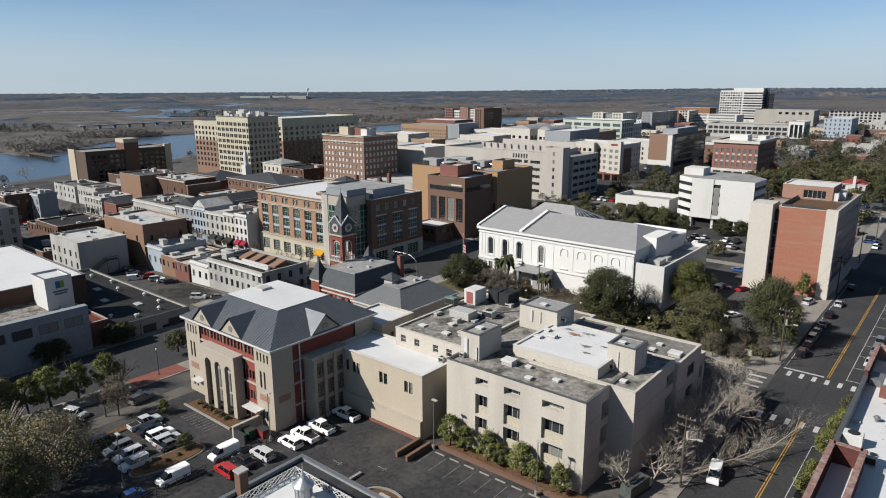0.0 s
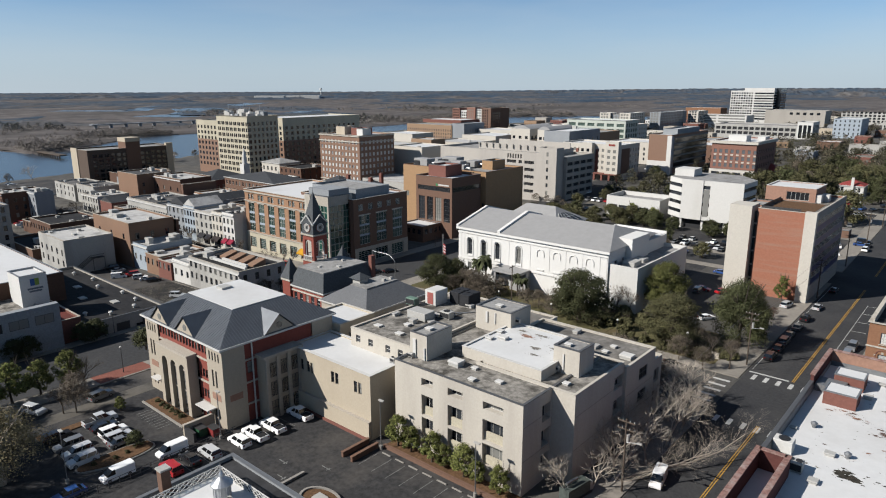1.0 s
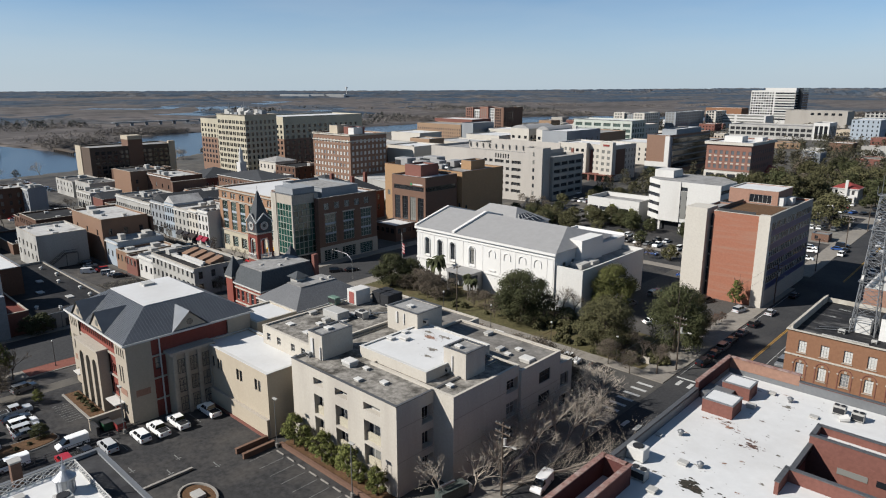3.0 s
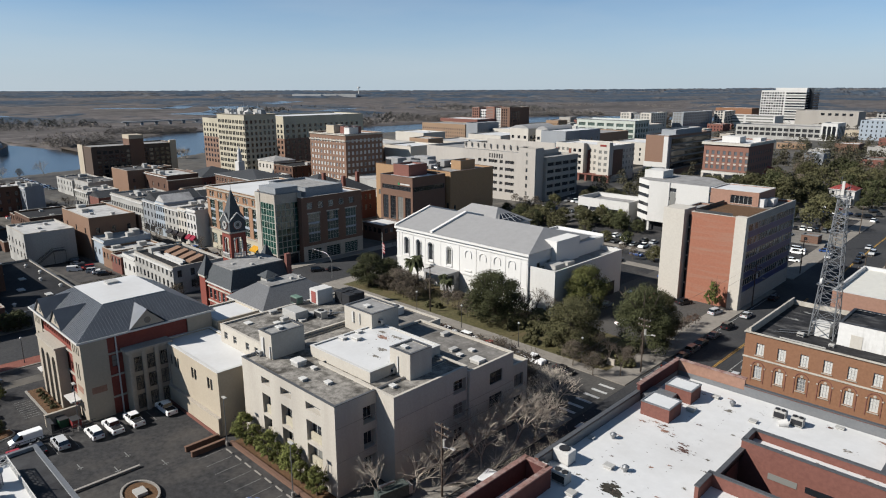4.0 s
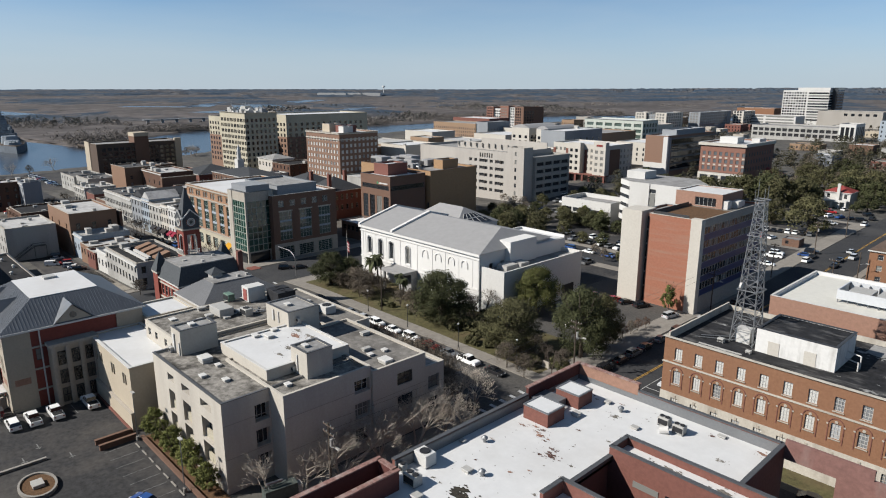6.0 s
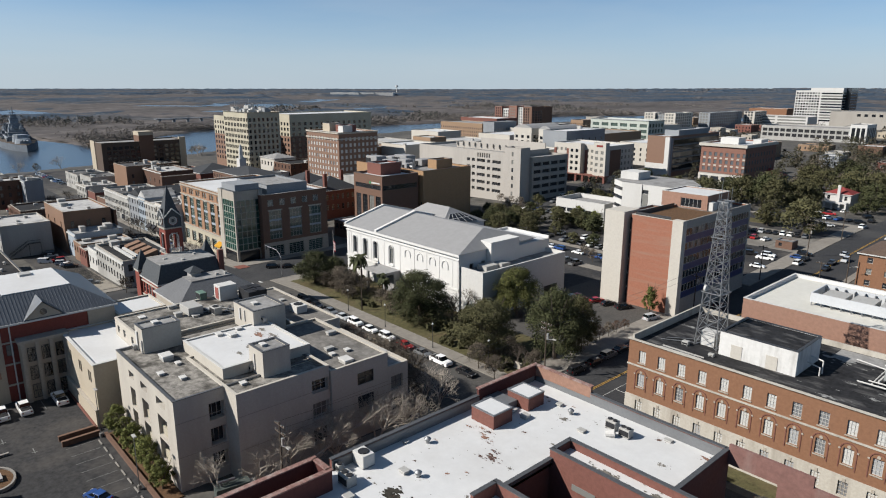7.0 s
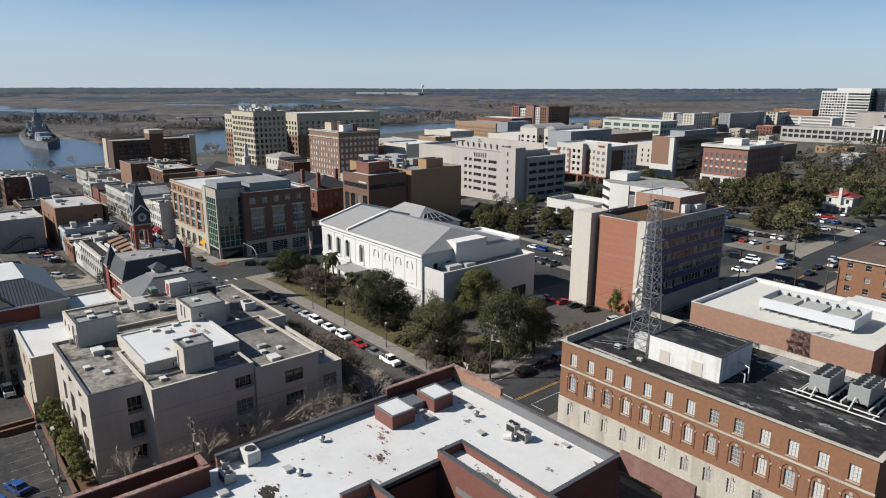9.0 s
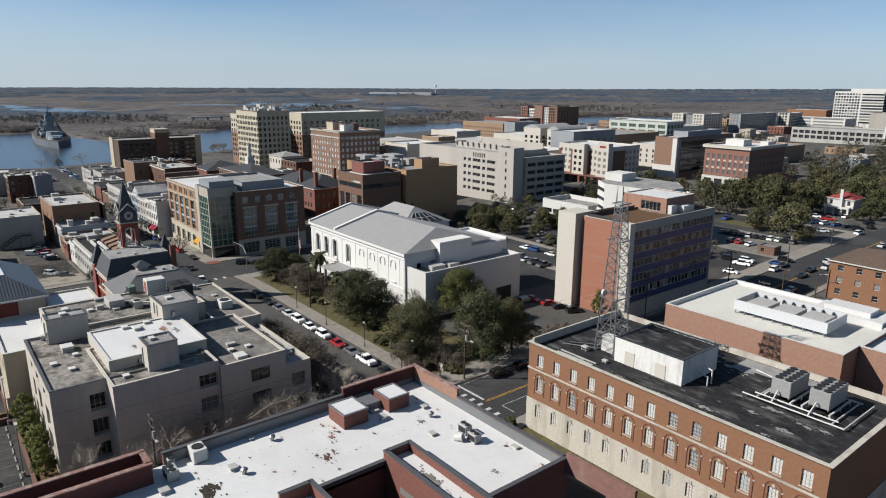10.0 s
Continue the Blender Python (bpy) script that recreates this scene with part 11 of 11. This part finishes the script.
def lot_light(x, y, h=8.0, turn=0):
    t = thing("street_lamp", "slim grey car-park light on a concrete foot", "street lamp", at=(x, y, gz(x, y)), turn=turn)
    bm = bmesh.new()
    tube(bm, (0, 0, 0), (0, 0, 0.7), 0.25, 0.25, 10)
    part("foot", bm, KERB, t)
    bm = bmesh.new()
    tube(bm, (0, 0, 0.7), (0, 0, h), 0.08, 0.06, 6)
    part("post", bm, COPING, t)
    part("lamp_head", boxes((-0.25, 0.7, -0.2, 0.2, h, h + 0.15)), UNIT_GREY, t)


for x, y in ((-78.6, 53.6), (-57.6, 67.6), (-39.6, 67.4), (-84.0, 33.5)):
    lot_light(x, y)
# traffic signal mast arm at the far crossing, flagpole by the hall
t = thing("traffic_signal", "curved grey signal mast arm over the crossing", "traffic signal", at=(-118.6, 132.2, 0))
bm = bmesh.new()
prev = Vector((0, 0, 0))
for k in range(1, 13):
    f = k / 12
    cur = Vector((-9 * max(0, f - 0.45) / 0.55, 0, 7.0 * min(1, f / 0.6) ** 0.8))
    tube(bm, prev, cur, 0.13 - 0.07 * f, 0.13 - 0.07 * (f + 0.05), 7, 0, False)
    prev = cur
part("mast_arm", bm, STEEL, t)
part("signal_head", boxes((-8.9, -8.5, -0.2, 0.2, 5.9, 6.9)), FRAME_DARK, t)
t = thing("flagpole", "white flagpole with a limp red, white and blue flag", "flagpole", at=(-112.8, 146, 0))
bm = bmesh.new()
tube(bm, (0, 0, 0), (0, 0, 12), 0.09, 0.05, 8)
part("pole", bm, TRIM_WHITE, t)
bm = bmesh.new()
for i in range(7):
    for j in range(3):
        x0, x1 = 0.08 + j * 0.3, 0.38 + j * 0.3
        y0, y1 = 0.12 * math.sin(j * 2.1), 0.12 * math.sin((j + 1) * 2.1)
        quad(bm, (x0, y0, 6.0 + i * 0.42 - j * 0.1), (x1, y1, 5.9 + i * 0.42 - j * 0.1), (x1, y1, 6.32 + i * 0.42 - j * 0.1), (x0, y0, 6.42 + i * 0.42 - j * 0.1), i % 2)
part("flag", bm, (material("flag_red", (0.4, 0.02, 0.03), 0.8), TRIM_WHITE), t)

# ---- markings and small works in the streets and lots ----
def bar(x0, x1, y0, y1, mat, z=0.0, name="road_marking", label="worn painted road marking"):
    zz = gz((x0 + x1) / 2, (y0 + y1) / 2)
    tagged(new(name, mesh_of(name, boxes((x0, x1, y0, y1, zz + 0.037 + z, zz + 0.042 + z)), mat)), label, "marking", kind="structure")


for a, b in ((-60, 111.5), (132.6, 206), (222, 312)):
    for dx in (-0.16, 0.16):
        strip("road_marking", ((-16.75 + dx, a), (-16.75 + dx, b)), 0.16, PAINT_YELLOW, 0.05, "double yellow centre line", "marking")
for k in range(6):
    bar(-23.2 + k * 2.1, -22.5 + k * 2.1, 129.2, 131.6, PAINT_WHITE, 0.0)
    bar(-23.2 + k * 2.1, -22.5 + k * 2.1, 109.0, 111.2, PAINT_WHITE, 0.0)
    bar(-28.6, -25.6, 112.6 + k * 2.5, 113.3 + k * 2.5, PAINT_WHITE, 0.0)
    bar(-119.4, -116.8, 112.6 + k * 2.5, 113.3 + k * 2.5, PAINT_WHITE, 0.0)
bar(-24.3, -17.4, 132.4, 132.9, PAINT_WHITE)
bar(-24.2, -24.1, 134, 205, PAINT_WHITE)
for k in range(9):
    bar(-13.9, -11.0, 133.6 + k * 7.2, 133.75 + k * 7.2, PAINT_WHITE)
    bar(-13.9, -11.0, 53 + k * 6.4, 53.15 + k * 6.4, PAINT_WHITE)
bar(-14.0, -13.9, 133.6, 192, PAINT_WHITE)
bar(-13.95, -13.85, 53, 104, PAINT_WHITE)
for k in range(10):
    bar(-57.2 + k * 2.7, -57.1 + k * 2.7, 62.6, 66.6, PAINT_FAINT)
    t = thing("wheel_stop", "pale concrete wheel stop at a parking bay", "wheel stop", at=(-55.9 + k * 2.7, 67.0, 0.03))
    part("block", boxes((-0.85, 0.85, -0.09, 0.09, 0, 0.13)), KERB, t)
for k in range(8):
    bar(-78, -73.2, 46 + k * 2.9, 46.1 + k * 2.9, PAINT_FAINT)
for k in range(7):
    bar(-99.6 + k * 2.7, -99.5 + k * 2.7, 41, 46, PAINT_FAINT)
    bar(-97 + k * 2.7, -96.9 + k * 2.7, 35, 39, PAINT_FAINT)
for k in range(9):
    bar(-96.2 + k * 0.9, -96.1 + k * 0.9, 48.6, 51.0, PAINT_FAINT)
for x, y, a in ((-66, 56, 0), (-60, 59, 30), (-67.5, 50, 60), (-63, 53.5, 10)):
    bar(x - 0.9, x + 0.9, y - 0.08, y + 0.08, PAINT_FAINT)
    bar(x + 0.4, x + 0.6, y - 0.4, y + 0.4, PAINT_FAINT)
def island(name, label, ring):
    t = thing(name, label, "planting bed", at=(0, 0, 0))
    cx, cy = sum(p[0] for p in ring) / len(ring), sum(p[1] for p in ring) / len(ring)
    inner = [(cx + (x - cx) * 0.93 - 0.12 * (x > cx) + 0.12 * (x < cx), cy + (y - cy) * 0.96) for x, y in ring]
    bm = bmesh.new()
    prism(bm, ring, 0.0, 0.2)
    part("kerb", bm, KERB, t)
    bm = bmesh.new()
    prism(bm, inner, 0.204, 0.3)
    part("mulch", bm, MULCH, t)
    return t


outer = [(-85.3 - 0.5 * math.cos(math.pi * k / 12) + 2.0 * math.sin(math.pi * k / 12), 40.7 - 5.5 * math.cos(math.pi * k / 12)) for k in range(13)]
island("island", "mulched car-park island with a curved pale kerb", outer + [(-86.6, 46.0), (-87.3, 43), (-87.4, 40), (-87.2, 37), (-86.6, 35.4)])
for x, y in ((-85.6, 37.6), (-85.0, 40.4), (-85.2, 42.2)):
    tree("shrub2", x, y, 0.4, 40 * x, "low brown clump on the mulched island", "shrub")
slab("island", -100.5, -98.9, 35, 46.5, MULCH, 0.2, "mulched strip at the end of the bays", "planting bed")
slab("planting_bed", -99.5, -86.5, 51.6, 54.0, MULCH, 0.25, "mulched bed along the courthouse front", "planting bed")
slab("kerb", -99.8, -86.2, 51.3, 51.6, KERB, 0.3, "pale concrete kerb round the bed", "kerb")


def low_wall(name, label, x0, x1, y0, y1, h, mat, cap):
    t = thing(name, label, "wall", at=((x0 + x1) / 2, (y0 + y1) / 2, 0))
    add_mesh(t, "body", boxes((x0, x1, y0, y1, -0.3, h)), mat)
    add_mesh(t, "cap", boxes((x0 - 0.06, x1 + 0.06, y0 - 0.06, y1 + 0.06, h + 0.003, h + 0.1)), cap)


low_wall("retaining_wall", "low brown-brick retaining wall along the parking bays", -57.6, -34.5, 68.1, 68.5, 0.5, BRICK_BROWN, BRICK_BROWN)
low_wall("ramp_wall", "low brick wall beside the basement ramp", -60.6, -60.2, 62.4, 67.6, 0.8, BRICK_BROWN, BRICK_BROWN)
low_wall("ramp_wall", "low brick wall beside the basement ramp", -58.6, -58.2, 62.4, 67.6, 0.8, BRICK_BROWN, BRICK_BROWN)
low_wall("kerb_wall", "long concrete kerb dividing the parking lot", -61.4, -61.1, 46.8, 56.0, 0.3, KERB, KERB)
low_wall("yard_wall", "beige screen wall round the waste yard", -83.6, -83.2, 50.2, 55.4, 2.0, BEIGE, STONE)
low_wall("yard_wall", "beige screen wall round the waste yard", -83.2, -80.4, 50.2, 50.6, 1.6, FRAME_DARK, FRAME_DARK)
# flat near-black sheet paints the ramp's shaded depth; no pit is cut
slab("concrete_plinth", -60.1, -58.7, 62.6, 68, UNIT_DARK, 0.06, "flat dark sheet standing for the shaded basement ramp", "ramp", 0.05)
for x, y, c in ((-82.2, 52.2, (0.02, 0.12, 0.05)), (-80.6, 53.6, (0.3, 0.03, 0.03))):
    t = thing("waste_container", "painted steel waste container in the yard", "waste container", at=(x, y, 0))
    bm = bmesh.new()
    prism(bm, ((-0.9, -0.6), (0.9, -0.6), (1.0, 0.7), (-1.0, 0.7)), 0.1, 1.3)
    part("bin", bm, material("container_paint", c, 0.6, stain=(0.08, 0.05, 0.04)), t)
    part("lid", boxes((-1.0, 1.0, -0.65, 0.75, 1.303, 1.38)), FRAME_DARK, t)
t = thing("generator", "dark green-grey standby generator on a slab by the wall", "generator", at=(-29.6, 76.2, 0.15), turn=80)
part("casing", boxes((-2.4, 2.0, -0.8, 0.8, 0.25, 1.9)), material("generator_paint", (0.10, 0.12, 0.11), 0.7, spread=0.2, stain=(0.2, 0.17, 0.14)), t)
part("base_frame", boxes((-2.6, 2.4, -0.9, 0.9, 0, 0.25)), FRAME_DARK, t)
bm = bmesh.new()
tube(bm, (-1.6, 0, 1.9), (-1.6, 0, 2.6), 0.14, 0.14, 8)
tube(bm, (-2.0, 0, 2.55), (0.2, 0, 2.55), 0.2, 0.2, 8)
part("exhaust", bm, STEEL, t)
part("tank", boxes((2.05, 2.7, -0.7, 0.7, 0.25, 1.4)), UNIT_GREY, t)
# railing between the two lots
t = thing("fence", "dark steel railing between the two car parks", "fence", at=(-78.4, 42, 0))
for i in range(20):
    part("post", CARS.setdefault("post", mesh_of("post", boxes((-0.04, 0.04, -0.04, 0.04, 0, 1.2)), FRAME_DARK)), None, t).location = (0, -14 + i * 1.45, 0.05)
for z in (0.35, 0.8, 1.2):
    part("rail", boxes((-0.03, 0.03, -14, 14, z, z + 0.06)), FRAME_DARK, t)
# oval planter with its kerb
t = thing("oval_planter", "oval concrete-kerbed planter in the parking lot", "planter", at=(-54.4, 53.4, 0))
bm = bmesh.new()
ring = [(3.4 * math.cos(k * math.tau / 28), 2.3 * math.sin(k * math.tau / 28)) for k in range(28)]
for k in range(28):
    a, b = ring[k], ring[(k + 1) % 28]
    ai, bi = (a[0] * 0.9, a[1] * 0.88), (b[0] * 0.9, b[1] * 0.88)
    quad(bm, (*a, 0), (*b, 0), (*b, 0.5), (*a, 0.5))
    quad(bm, (*a, 0.5), (*b, 0.5), (*bi, 0.5), (*ai, 0.5))
    quad(bm, (*bi, 0.5), (*bi, 0), (*ai, 0), (*ai, 0.5))
bmesh.ops.remove_doubles(bm, verts=bm.verts, dist=0.001)
part("kerb", bm, KERB, t)
bm = bmesh.new()
prism(bm, [(x * 0.89, y * 0.87) for x, y in ring], 0.05, 0.3)
part("soil", bm, MULCH, t)
part("hatch", boxes((-0.9, 0.9, -0.7, 0.7, 0.303, 0.75)), UNIT_GREY, t)


# ---- near roof with the white lattice deck and the silver cupola ----
def lattice_roof():
    t = building("corner_building", "dark flat-roofed building with grey metal coping", -57.1, -20, 5, 43.1, 10.7, GREY, ROOF_BLACK, (), (), parapet=0.35, cap=COPING, cap_out=0.15)
    d = thing("roof_deck", "pale roof deck behind a white lattice railing", "roof deck", at=(-40, 25, 10.4))
    add_mesh(d, "deck", boxes((-53.7, -25, 8, 39.5, 10.4, 11.3)), ROOF_WHITE)
    for o, u, n in (((-53.7, 9.1), (0, 1), 19), ((-53.7, 39.5), (1, 0), 18)):
        for i in range(n):
            bm = bmesh.new()
            a = Vector((o[0] + u[0] * i * 1.6, o[1] + u[1] * i * 1.6, 11.3))
            b = a + Vector((u[0] * 1.6, u[1] * 1.6, 0))
            up = Vector((0, 0, 1.0))
            m = (a + b) / 2
            for p, q in ((a, b + up), (b, a + up), (a, a + up), (a + up, b + up), (a + up * 0.05, b + up * 0.05), (m, b + up * 0.5), (m, a + up * 0.5), (m + up, a + up * 0.5), (m + up, b + up * 0.5)):
                tube(bm, p, q, 0.05, 0.05, 4)
            add_mesh(d, "lattice_panel", bm, TRIM_WHITE)
    c = thing("cupola", "silver sheet-metal cupola with a thin finial", "cupola", at=(-49.4, 37.2, 11.3))
    tin = material("silver_roof_paint", (0.62, 0.64, 0.67), 0.38, metal=0.7, spread=0.12, fine=1.5)
    bm = bmesh.new()
    tube(bm, (0, 0, 0), (0, 0, 1.7), 0.85, 0.85, 18)
    part("drum", bm, tin, c)
    for k in range(9):
        a = k * math.tau / 9
        bm = bmesh.new()
        tube(bm, (0.88 * math.cos(a), 0.88 * math.sin(a), 0), (0.88 * math.cos(a), 0.88 * math.sin(a), 1.7), 0.06, 0.06, 5)
        part("rib", bm, tin, c)
    bm = bmesh.new()
    for (za, ra), (zb, rb) in zip(((1.7, 1.12), (1.85, 1.12), (2.1, 0.8), (2.45, 0.42), (2.6, 0.3), (2.9, 0.26)), ((1.85, 1.12), (2.1, 0.8), (2.45, 0.42), (2.6, 0.3), (2.9, 0.26), (3.1, 0.16))):
        tube(bm, (0, 0, za), (0, 0, zb), ra, rb, 18)
    part("roof", bm, tin, c)
    bm = bmesh.new()
    tube(bm, (0, 0, 3.1), (0, 0, 4.2), 0.1, 0.02, 7)
    part("finial", bm, tin, c)
    for x, y, w in ((-51.6, 33.4, 0.9), (-50.2, 31.0, 0.7), (-47.6, 33.6, 0.6), (-44.4, 37.6, 0.8)):
        vent(x, y, 11.3, w, 0.35, w * 0.8, "dark hatch on the pale roof deck")
    cooler(-46.8, 36.2, 11.3, 1.6, 1.6, 1.3, 1)
    ch = thing("chimney", "brick chimney with pale capping at the roof edge", "chimney", at=(-56.3, 34.4, 8))
    part("shaft", boxes((-0.5, 0.5, -0.5, 0.5, 0, 5.2)), BRICK_BROWN, ch)
    part("cap", boxes((-0.6, 0.6, -0.6, 0.6, 5.203, 5.4)), UNIT_GREY, ch)


lattice_roof()


# ---- river traffic: the grey museum warship, a pier, the marsh causeway ----
def warship():
    t = thing("warship", "grey museum battleship moored at the far bank", "ship", at=(-738, 176, WATER), turn=-5)
    grey = material("naval_grey", (0.36, 0.40, 0.44), 0.7, spread=0.25, fine=0.3, coarse=0.08, stain=(0.13, 0.15, 0.17), stain_amount=0.8)
    dark = material("naval_dark_grey", (0.15, 0.175, 0.205), 0.7, spread=0.2, fine=0.3)
    ring = [(-95, -9), (-40, -15), (40, -15), (75, -9), (100, 0), (75, 9), (40, 15), (-40, 15), (-95, 9)]
    bm = bmesh.new()
    prism(bm, ring, -1, 6)
    part("hull", bm, dark, t)
    bm = bmesh.new()
    prism(bm, [(x * 0.995, y * 0.97) for x, y in ring], 6, 6.3)
    part("deck", bm, TIMBER, t)
    for x0, x1, w, z0, z1 in ((-40, 40, 9, 6, 10), (-26, 30, 7.5, 10, 13), (-20, 24, 6, 13, 16), (6, 20, 5, 16, 21), (8, 17, 3.6, 21, 26), (-24, -10, 4, 16, 20), (-5, 4, 3, 16, 21), (9.5, 15, 2.6, 26, 29)):
        part("superstructure", boxes((x0, x1, -w, w, z0, z1)), grey, t)
        part("deck_edge", boxes((x0 - 0.4, x1 + 0.6, -w - 0.5, w + 0.5, z1, z1 + 0.35)), dark, t)
    for x, d in ((56, 1), (74, 1), (-60, -1)):
        bm = bmesh.new()
        tube(bm, (x, 0, 6), (x, 0, 10 if x != 56 else 13), 7, 6, 10)
        for s in (-2.5, 0, 2.5):
            tube(bm, (x, s, 8.5), (x + 22 * d, s, 10), 0.6, 0.4, 6)
        part("gun_turret", bm, grey, t)
    r = random.Random(8)
    for _ in range(60):
        x, y = r.uniform(-35, 46), r.choice((-1, 1)) * r.uniform(3, 11)
        z = 6.3 if abs(y) > 9 else 10 if abs(y) > 7.5 else 13.3 if abs(y) > 6 else 16.3
        a, h = r.uniform(0.6, 1.8), r.uniform(1.2, 4.5)
        part("deck_fitting", boxes((x - a, x + a, y - a * 0.7, y + a * 0.7, z, z + h)), r.choice((grey, dark)), t)
    for x, h in ((12, 37), (-14, 31), (-2, 27)):
        bm = bmesh.new()
        tube(bm, (x, 0, 16), (x, 0, h), 1.2, 0.35, 7)
        for k in range(4):
            tube(bm, (x, -4 + k * 0.6, h - 3 - k * 2.2), (x, 4 - k * 0.6, h - 3 - k * 2.2), 0.25, 0.25, 5)
        tube(bm, (x, 0, h - 4), (x - 10, 0, 16), 0.3, 0.3, 5)
        part("mast", bm, grey, t)


warship()
t = thing("pier", "dark timber pier reaching into the river", "pier", at=(-640, 226, WATER))
part("deck", boxes((-28, 26, -3, 3, 2.2, 3.0)), TIMBER, t)
for i in range(10):
    part("pier_post", boxes((-26 + i * 5.4, -25 + i * 5.4, -2.6, -1.6, -2, 2.2)), TIMBER, t)
a, b = Vector((BRIDGE[0], BRIDGE[1], 0)), Vector((BRIDGE[2], BRIDGE[3], 0))
t = thing("causeway_bridge", "long low trestle bridge crossing the marsh", "bridge", at=((a + b) / 2 + Vector((0, 0, -6.6))), turn=math.degrees(math.atan2(b.y - a.y, b.x - a.x)))
half = (b - a).length / 2
part("deck", boxes((-half, half, -4, 4, 4.6, 5.8)), GREY, t)
for i in range(int(half / 11)):
    part("pier", boxes((-half + 6 + i * 22, -half + 8 + i * 22, -3.5, 3.5, -1, 4.6)), GREY, t)
t = thing("radio_mast", "thin pale water tower far across the marsh", "water tower", at=(-3000, 2450, -6))
bm = bmesh.new()
tube(bm, (0, 0, 0), (0, 0, 38), 2.5, 2.5, 8)
tube(bm, (0, 0, 38), (0, 0, 46), 8, 7, 10)
part("tank", bm, WHITE, t)
for x, y in ((-2700, 1900), (-2660, 1960), (-2600, 2030)):
    t = thing("warehouse", "long pale warehouse far across the marsh", "warehouse", at=(x, y, -6.6), turn=40)
    part("shed", boxes((-70, 70, -25, 25, 0, 14)), WHITE, t)
